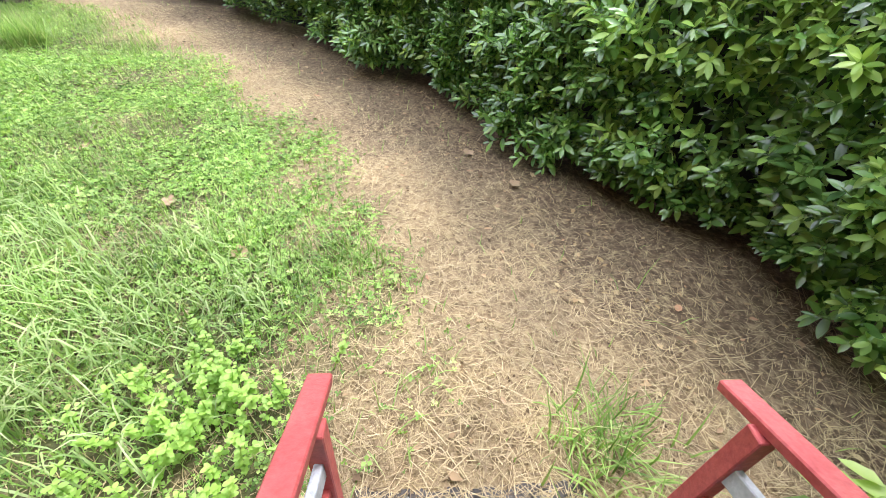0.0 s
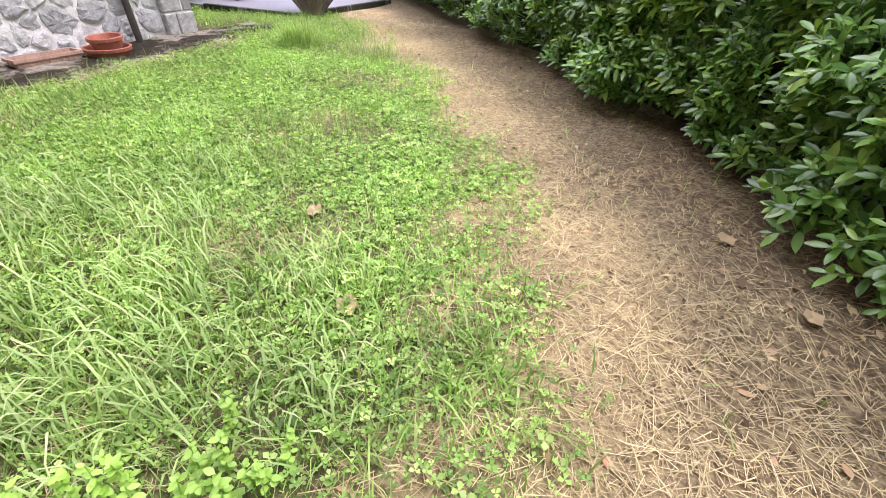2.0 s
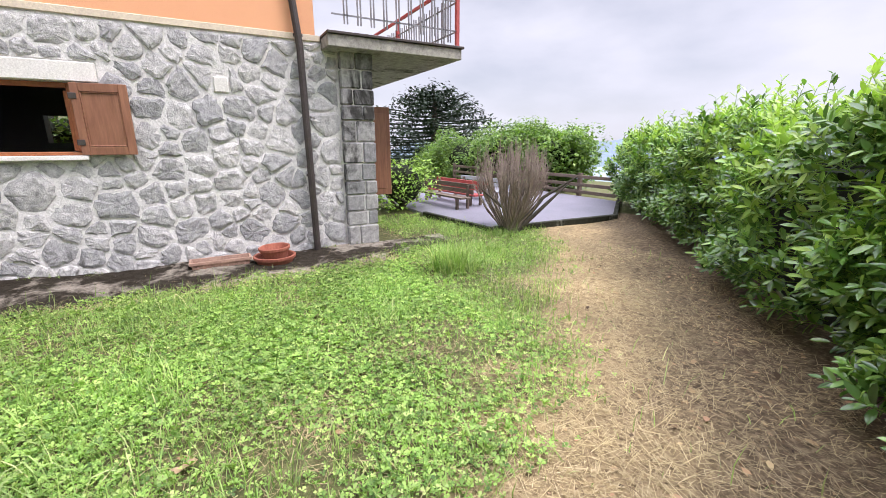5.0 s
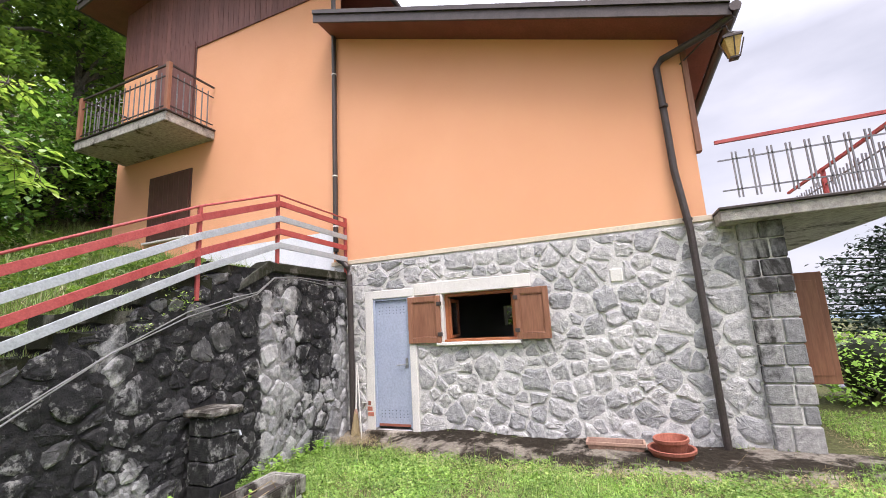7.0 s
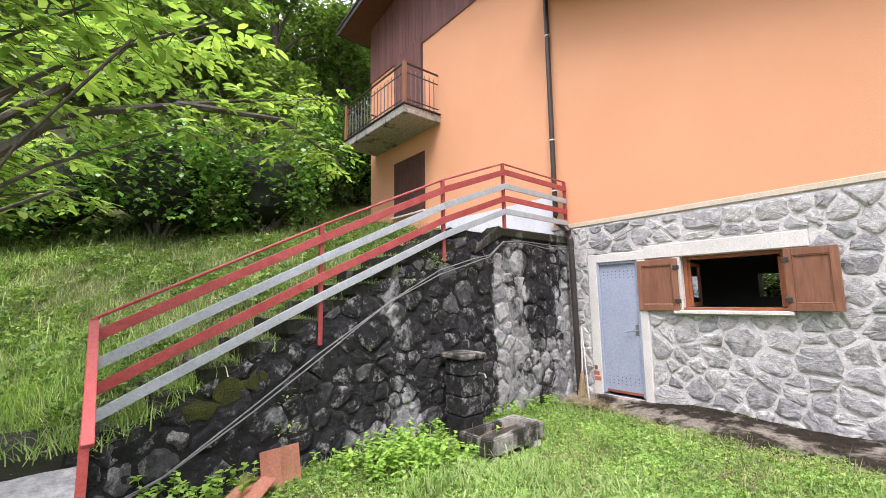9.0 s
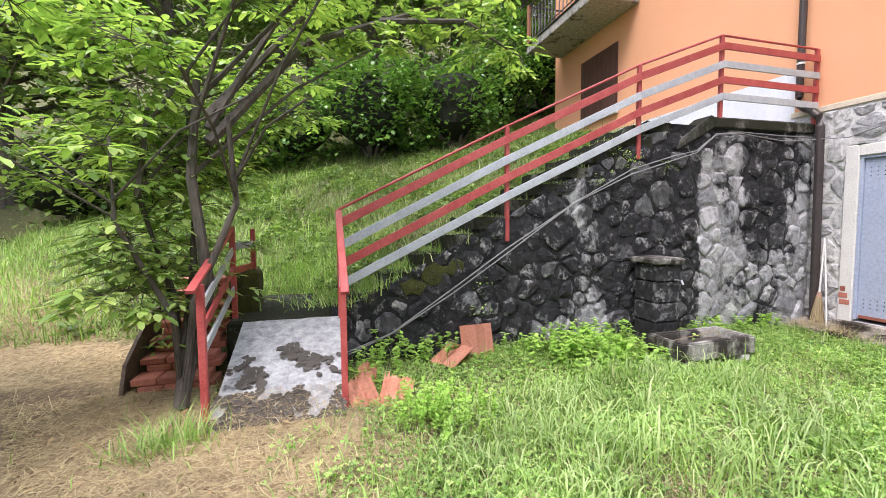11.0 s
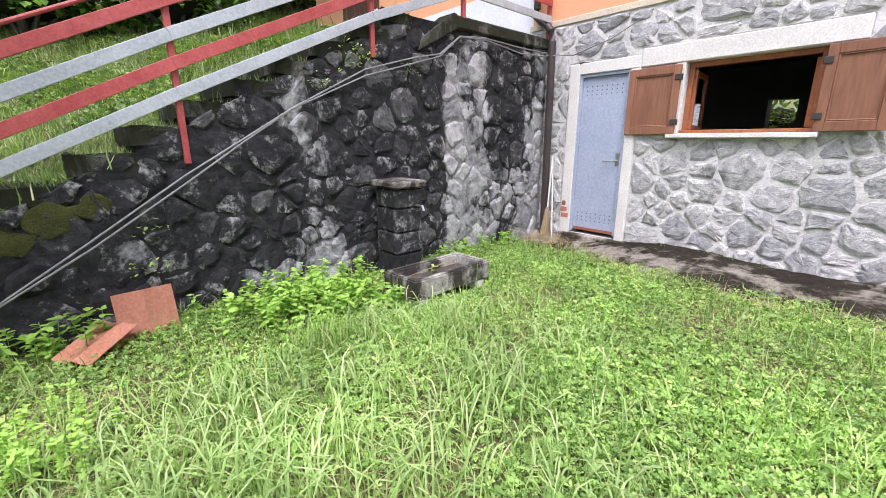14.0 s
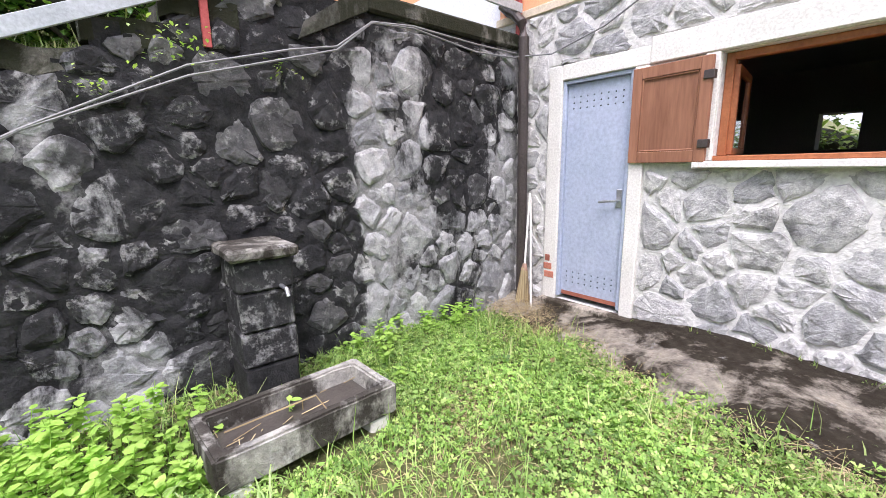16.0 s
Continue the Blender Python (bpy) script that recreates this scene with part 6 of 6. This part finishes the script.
    arch = [(-1.2, 1.1, 0.26, 120), (-1.6, 1.35, 0.30, 130), (-2.0, 1.7, 0.30, 110), (-1.55, 0.8, 0.30, 110), (-2.1, 1.1, 0.28, 90), (-0.75, 1.3, 0.20, 110), (-2.6, 1.5, 0.26, 150), (-2.4, 2.2, 0.22, 120), (-1.1, 1.75, 0.22, 120), (-3.1, 0.75, 0.24, 140), (-2.7, 0.5, 0.26, 150), (-3.3, 1.5, 0.2, 110), (-1.0, 0.6, 0.22, 100)]
    ax = np.concatenate([r.normal(a, 0.17, k) for a, b, l, k in arch])
    ay = np.concatenate([r.normal(b, 0.15, k) for a, b, l, k in arch])
    al = np.concatenate([r.uniform(0.55, 1.2, k) * l for a, b, l, k in arch])
    scatter("arching_grass", ARCH, ARCH_F, np.stack([ax, ay, ground_z(ax, ay) - 0.005], -1), r.uniform(0, 6.3, len(ax)), np.stack([r.uniform(0.005, 0.010, len(ax)), al * 0.8, al], -1), M_ARCH, None, "long pale drooping grass in the lawn", "grass", tilt=r.normal(-0.1, 0.25, len(ax)))
    scatter("grass_tufts", BLADE, BLADE_F, np.stack([x, y, ground_z(x, y) - 0.01], -1), r.uniform(0, 6.3, n), np.stack([r.uniform(0.006, 0.012, n), ln, ln], -1), M_GRASS, None, "long arching grass tufts", "grass", tilt=r.normal(-0.35, 0.35, n))


def weeds():
    r = np.random.default_rng(5)
    spots = [(-2.75, -0.45, 0.36, 26), (-2.35, -0.55, 0.30, 20), (-3.0, -0.2, 0.26, 16), (-1.9, -0.7, 0.22, 12), (-0.9, -0.72, 0.28, 14), (-0.45, -0.72, 0.34, 16), (-0.3, -0.3, 0.24, 10), (-4.5, -0.72, 0.22, 10), (-5.0, -0.78, 0.2, 9), (-5.3, -0.75, 0.24, 9), (-0.75, 0.35, 0.22, 14), (-0.5, 0.6, 0.2, 12), (-0.63, 0.72, 0.24, 30), (-0.8, 0.6, 0.24, 20), (-2.6, -0.12, 0.3, 26), (-2.15, -0.2, 0.28, 22), (-2.95, 0.0, 0.22, 14), (-2.4, 0.15, 0.2, 14), (-4.2, -0.35, 0.14, 8), (-0.65, 0.9, 0.2, 12)]
    bm = bmesh.new()
    q, rot, tl, sz = [], [], [], []
    for a, b, h, k in spots:
        for _ in range(k):
            x, y = a + r.normal(0, 0.16), max(RY + 0.07, b + r.normal(0, 0.11))
            z = float(ground_z(x, y))
            hh = h * r.uniform(0.55, 1.1)
            e = (x + r.normal(0, 0.05), y + r.normal(0, 0.05), z + hh)
            tube(bm, [(x, y, z - 0.01), e], [0.003, 0.002], 4)
            for j in range(int(hh / (0.007 if b > 0.2 else 0.012))):
                c = Vector((x, y, z)).lerp(Vector(e), r.uniform(0.25, 1.0))
                q.append(tuple(c))
                rot.append(r.uniform(0, 6.3))
                tl.append(r.uniform(-0.3, 0.6))
                sz.append(r.uniform(0.03, 0.065) * (0.55 if b > 0.2 else 1))
    t = thing("tall_weeds", "bright green leafy weeds along the foot of the retaining wall", "weeds", kind="stuff")
    part("stalks", bm, M_BUSHGREEN, t)
    sz = np.array(sz)
    scatter("leaves", LEAF, LEAF_F, np.array(q), np.array(rot), np.stack([sz * 1.5, sz, sz], -1), M_BUSHGREEN, t, kind="", tilt=np.array(tl))
    # plants rooted in the wall and on the treads
    spots = [(-3.35, RY + 0.07, 1.98, 0.10, 60), (-2.95, RY + 0.06, 1.72, 0.06, 26), (-1.55, RY + 0.09, 0.62, 0.07, 16), (-1.45, RY + 0.2, 0.36, 0.07, 26), (-3.95, RY + 0.06, 1.93, 0.07, 30), (-0.55, -0.98, 0.62, 0.12, 40)]
    q, sz = [], []
    for a, b, c, s, k in spots:
        for _ in range(k):
            q.append((a + r.normal(0, s), b + abs(r.normal(0, 0.03)), c + r.normal(0, s * 0.6)))
            sz.append(r.uniform(0.02, 0.05))
    n = len(q)
    scatter("wall_plants", LEAF, LEAF_F, np.array(q), r.uniform(2.2, 4.1, n), np.array(sz), M_ELDER, None, "small plants rooted in the retaining wall", "plants", tilt=r.uniform(-0.5, 0.8, n))
    # straw and moss on the lower treads and slope grass
    k = 90000
    x, y = r.uniform(-7.0, 6.0, k), r.uniform(-9.5, -2.0, k)
    ok = (x > -6.3) | (y < -8)
    x, y = x[ok], y[ok]
    # sunlight is put in as M_GRASS on the bank, shade as darker M_SLOPE
    lit = x > 0.6 + 0.5 * np.sin(2 * y)
    n = int(lit.sum())
    ln = r.gamma(3, 0.04, n) + 0.04
    scatter("bank_grass", BLADE, BLADE_F, np.stack([x[lit], y[lit], ground_z(x[lit], y[lit]) - 0.01], -1), r.uniform(0, 6.3, n), np.stack([r.uniform(0.006, 0.014, n), ln, ln], -1), M_GRASS, None, "grass on the open bank in a green paled for sunlight", "grass", tilt=r.normal(-0.4, 0.5, n))
    x, y = x[~lit], y[~lit]
    n = len(x)
    ln = r.gamma(3, 0.045, n) + 0.04
    scatter("slope_grass", BLADE, BLADE_F, np.stack([x, y, ground_z(x, y) - 0.01], -1), r.uniform(0, 6.3, n), np.stack([r.uniform(0.006, 0.014, n), ln, ln], -1), M_SLOPE, None, "long grass on the slope behind the stairs in shade-darkened green", "grass", tilt=r.normal(-0.4, 0.55, n))
    x, y = r.uniform(-6.2, 3.0, 26000), r.uniform(-9, -2.1, 26000)
    x, y = x[patchy(x, y, 1.4) > 0.5], y[patchy(x, y, 1.4) > 0.5]
    n = len(x)
    scatter("slope_weeds", TRIO, TRIO_F, np.stack([x, y, ground_z(x, y) + r.uniform(0, 0.15, n)], -1), r.uniform(0, 6.3, n), r.uniform(0.03, 0.07, n), M_FOREST, None, "leafy weeds on the slope", "weeds", tilt=r.normal(0, 0.5, n))
    k = 26000
    x, y = r.uniform(0.98, 6.0, k), r.uniform(-3.4, 0.6, k)
    ok = (hedge_gap(x, y) > -0.2) & ((x > 1.75) | (y > -0.5)) & (patchy(x, y, 1.3) > 0.25)
    x, y = x[ok], y[ok]
    n = len(x)
    ln = r.gamma(2.2, 0.03, n) + 0.02
    scatter("bank_straw", STALK, STALK_F, np.stack([x, y, ground_z(x, y) + r.uniform(0.004, 0.02, n)], -1), r.uniform(0, 6.3, n), np.stack([r.uniform(0.002, 0.005, n), ln, ln], -1), M_STRAW, None, "dry straw on the open bank beside the tree", "straw", tilt=r.normal(-1.42, 0.15, n))
    k = 1500
    x, w = r.uniform(-0.05, 0.85, k), r.uniform(0, 1, k) ** 2 * 0.3
    ln = r.gamma(2.2, 0.026, k) + 0.015
    scatter("slab_litter", STALK, STALK_F, np.stack([x, 0.47 - 1.37 * w, -0.14 + 0.49 * w ** 0.95 + 0.02], -1), r.uniform(0, 6.3, k), np.stack([r.uniform(0.0015, 0.0045, k), ln, ln], -1), M_STRAW, None, "straw drifted over the foot of the sloping slab", "straw", tilt=r.normal(-1.4, 0.15, k))
    k = 5000
    a = r.uniform(0, 1, k)
    x, y = r.normal(0.35, 0.6, k), r.normal(-2.9, 0.5, k)
    x = np.where(a < 0.3, r.normal(-0.4, 0.35, k), x)
    y = np.where(a < 0.3, r.normal(-1.2, 0.18, k), y)
    z = np.where(a < 0.3, 0.36 + 0.5 * np.clip(-x - 0.1, 0, 1.2) + 0.1, ground_z(x, y))
    ln = r.uniform(0.12, 0.42, k) * np.where(a < 0.3, 0.55, 1)
    scatter("bank_tufts", BLADE, BLADE_F, np.stack([x, y, z - 0.02], -1), r.uniform(0, 6.3, k), np.stack([r.uniform(0.006, 0.011, k), ln, ln], -1), M_GRASS, None, "long tufts on the bank above the landing", "grass", tilt=r.normal(-0.4, 0.4, k))
    k = 7000
    i = r.integers(1, 12, k)
    x, y = -0.10 - 0.36 * (i - 1) - r.uniform(0.0, 0.36, k), r.uniform(-2.0, RY + 0.04, k)
    ok = (y < -1.25) | (r.uniform(0, 1, k) < 0.35)
    x, y, i = x[ok], y[ok], i[ok]
    n = len(x)
    ln = r.gamma(2, 0.016, n) + 0.015
    scatter("tread_moss", BLADE, BLADE_F, np.stack([x, y, 0.375 + 0.19 * i], -1), r.uniform(0, 6.3, n), np.stack([r.uniform(0.004, 0.010, n), ln, ln], -1), M_SLOPE, None, "moss and short grass growing on the stair treads", "moss", tilt=r.normal(-0.3, 0.6, n))
    k = 2600
    x, y = r.normal(-5.95, 0.17, k), r.normal(-0.50, 0.16, k)
    a = r.uniform(0, 1, k) < 0.65
    y = np.where(a, r.uniform(-0.3, 5.2, k), np.maximum(y, RY + 0.06))
    x = np.where(a, np.interp(y, [-0.3, 0.3, 1.2, 4.6, 5.7], [-5.85, -5.7, -5.15, -5.12, -5.7]) + r.normal(0.0, 0.12, k), np.maximum(x, -6.3))
    ln = r.gamma(2.2, 0.03, k) + 0.02
    scatter("dry_litter", BLADE, BLADE_F, np.stack([x, y, ground_z(x, y) + r.uniform(0.045, 0.07, k) + 0.07 * smooth(1.0, 0.0, y)], -1), r.uniform(0, 6.3, k), np.stack([r.uniform(0.002, 0.005, k), ln, ln], -1), M_STRAW, None, "dry straw heaped in the corner and along the pavement edge", "straw", tilt=r.normal(-1.35, 0.2, k))
    k = 1500
    y = r.uniform(0.4, 5.3, k)
    x = np.where(r.uniform(0, 1, k) < 0.3, -6.31 + np.abs(r.normal(0, 0.02, k)), np.interp(y, [0.3, 1.2, 4.6, 5.7], [-5.7, -5.15, -5.12, -5.7]) - np.abs(r.normal(0.0, 0.2, k)))
    ok = patchy(x, y, 3.3) > 0.55
    x, y = x[ok], y[ok]
    k = len(x)
    ln = r.gamma(2.2, 0.018, k) + 0.015
    scatter("pavement_sprouts", BLADE, BLADE_F, np.stack([x, y, ground_z(x, y) + 0.03 + 0.09 * (x < -6) * smooth(2.6, 0.6, y)], -1), r.uniform(0, 6.3, k), np.stack([r.uniform(0.005, 0.011, k), ln, ln], -1), M_SLOPE, None, "moss and small sprouts in the pavement cracks", "moss", tilt=r.normal(-0.5, 0.5, k))
    moss = bmesh.new()
    for cx, cz, rr in ((-1.02, 0.72, 0.15), (-0.78, 0.60, 0.13), (-1.22, 0.80, 0.10)):
        bmesh.ops.create_icosphere(moss, subdivisions=3, radius=1, matrix=Matrix.Translation((cx, RY + 0.03, cz)) @ Matrix.Diagonal((rr, 0.012, rr * 0.7, 1)))
    for v in moss.verts:
        nv = noise.noise_vector(v.co * 12)
        v.co += Vector((0.06 * nv.x, 0.008 * nv.y, 0.06 * nv.z))
    tagged(part("moss_patch", moss, M_MOSS), "olive moss cushions on the dark wall", "moss", "", "stuff")


lawn()
weeds()


# ---- trees ----
def elder():
    t = thing("garden_tree", "many-stemmed garden tree with light green leaves beside the ramp", "tree")
    r = np.random.default_rng(15)
    base = Vector((1.12, -0.15, -0.1))
    bm = bmesh.new()
    tips = []
    stems = [((1.0, -0.35, 2.4), 0.055), ((0.75, -0.15, 2.1), 0.035), ((1.4, -0.5, 2.2), 0.038), ((1.5, -0.1, 1.9), 0.025), ((1.2, -0.8, 2.6), 0.045)]
    for e, r0 in stems:
        e = Vector(e)
        m1 = base.lerp(e, 0.35) + Vector((r.normal(0, 0.08), r.normal(0, 0.08), 0))
        m2 = base.lerp(e, 0.7) + Vector((r.normal(0, 0.08), r.normal(0, 0.08), 0))
        tube(bm, [base + Vector((r.normal(0, 0.05), r.normal(0, 0.05), 0)), m1, m2, e], [r0, r0 * 0.85, r0 * 0.7, r0 * 0.5], 8)
        for k in range(3):
            a = r.uniform(0, math.tau)
            ln = r.uniform(0.8, 1.7)
            p = m2.lerp(e, r.uniform(0, 1))
            q = p + Vector((ln * math.cos(a), ln * math.sin(a), r.uniform(0.2, 1.5)))
            mid = p.lerp(q, 0.5) + Vector((0, 0, 0.12))
            tube(bm, [p, mid, q], [r0 * 0.4, r0 * 0.25, 0.008], 6)
            tips += [mid.lerp(q, s) for s in (0.1, 0.4, 0.7, 1.0)]
    for pts in ([(0.9, -0.2, 1.9), (0.2, -0.7, 2.9), (-0.9, -1.15, 3.5), (-2.0, -1.5, 4.0)], [(0.9, -0.2, 2.1), (0.1, -1.0, 3.4), (-0.8, -1.6, 4.4)], [(-0.5, -1.0, 3.3), (-1.4, -1.0, 3.4), (-2.2, -1.3, 3.2)], [(0.9, -0.2, 2.0), (0.4, -0.5, 3.0), (-0.3, -0.9, 3.9)]):
        tube(bm, pts, [0.045, 0.035, 0.022, 0.008][-len(pts):] if len(pts) == 4 else [0.035, 0.022, 0.008], 6)
        for a, b in zip(pts[1:], pts[2:]):
            tips += [Vector(a).lerp(Vector(b), s) for s in (0.0, 0.25, 0.5, 0.75, 1.0)]
    part("trunk", bm, M_BARK, t)
    for k in range(100):
        tips.append(Vector((1.3 + r.normal(0, 0.30), -0.55 + r.normal(0, 0.38), r.uniform(0.55, 2.9))))
    tips = [p for p in tips if math.hypot(p.x - 0.1, p.y - 0.3) > 1.32 or p.z > 2.9]
    q, rot, tl, sz = [], [], [], []
    tw = bmesh.new()
    for p in tips:
        for _ in range(10):
            d = Vector((r.normal(), r.normal(), r.normal(0.0, 0.7))).normalized()
            c = p + d * r.uniform(0.05, 0.30)
            ln = r.uniform(0.12, 0.22)
            e = c + Vector((d.x, d.y, -0.25)).normalized() * ln
            tube(tw, [p, c, e], [0.004, 0.003, 0.0015], 3)
            a = math.atan2(d.y, d.x) - math.pi / 2
            for j in range(7):
                s = 0.2 + 0.8 * (j // 2) / 3
                q.append(tuple(c.lerp(e, min(1, s))))
                rot.append(a + (0.9 if j % 2 else -0.9) * (j < 6) + r.uniform(-0.25, 0.25))
                tl.append(r.uniform(-0.6, 0.15))
                sz.append(r.uniform(0.07, 0.13))
    tagged(part("twig_mass", tw, M_BARK, t), kind="stuff")
    sz = np.array(sz)
    scatter("leaves", LEAF, LEAF_F, np.array(q), np.array(rot), np.stack([sz * 1.0, sz, sz], -1), M_ELDER, t, kind="", tilt=np.array(tl))


def forest_tree(seed, height, width):
    t = thing("forest_tree", "tall leafy green tree on the wooded slope", "tree", "trees on the slope")
    r = np.random.default_rng(seed)
    bm = bmesh.new()
    tube(bm, [(0, 0, -0.5), (0.1, 0.05, height * 0.4), (0.0, 0.1, height * 0.85)], [0.22, 0.16, 0.05], 8)
    blobs = []
    for k in range(22):
        a, q = r.uniform(0, math.tau), r.uniform(0.15, 1)
        z = height * r.uniform(0.22, 0.95)
        w = width * (1.05 - 0.75 * abs(z / height - 0.5))
        c = (w * q * math.cos(a), w * q * math.sin(a), z)
        s = r.uniform(0.55, 1.0) * width * 0.42
        blobs.append((*c, s, s, s * 0.7))
        tube(bm, [(0, 0, z * 0.75), (c[0] * 0.5, c[1] * 0.5, z * 0.92), c], [0.08, 0.05, 0.01], 5)
    part("trunk", bm, M_BARK, t)
    p, s = leaf_cloud(r, blobs, 42, 0.13, 0.28)
    leaves("crown", p, s, M_FOREST, t)
    return t


def woods():
    kinds = [forest_tree(k, h, w) for k, h, w in ((1, 9.0, 2.6), (2, 11.0, 3.0), (3, 7.5, 2.8))]
    r = random.Random(44)
    spots = [(-7.5, -12.5), (-4.6, -12.2), (-1.8, -13.0), (1.6, -12.2), (4.8, -11.5), (8.5, -10.5), (-10.5, -14.0), (-3.0, -16.5), (0.8, -17), (-7, -17.5), (4.5, -16), (-12, -19), (8.5, -15.5), (-0.5, -21), (-5.5, -22), (-10, -24), (11.5, -8.5), (5, -22)]
    for k, (x, y) in enumerate(spots):
        s = r.uniform(0.85, 1.2)
        m = Matrix.Translation((x, y, float(ground_z(x, y)) - 0.2)) @ Matrix.Rotation(r.uniform(0, 6.3), 4, "Z")
        if k < 3:
            kinds[k].matrix_world = m
        else:
            o = copy_thing(kinds[k % 3], m)
            o.scale = (s, s, s)
    for x, y, w, h in ((-3.2, -7.4, 1.7, 2.6), (-1.0, -7.9, 1.9, 2.8), (0.9, -8.4, 1.6, 2.2), (-5.2, -9.4, 1.6, 2.6), (-7.2, -10.2, 1.9, 3.4), (3.2, -8.5, 1.8, 2.0), (5.6, -7.6, 1.8, 2.2), (8, -6.0, 1.8, 2.6)):
        round_shrub("laurel_bush", (x, y, float(ground_z(x, y)) - 0.1), (w, w * 0.85, h), 55, 0.16, M_LAUREL if x < 1 else M_FOREST, "dark glossy laurel bush at the edge of the wood", 10, "bushes at the wood's edge")


elder()
woods()
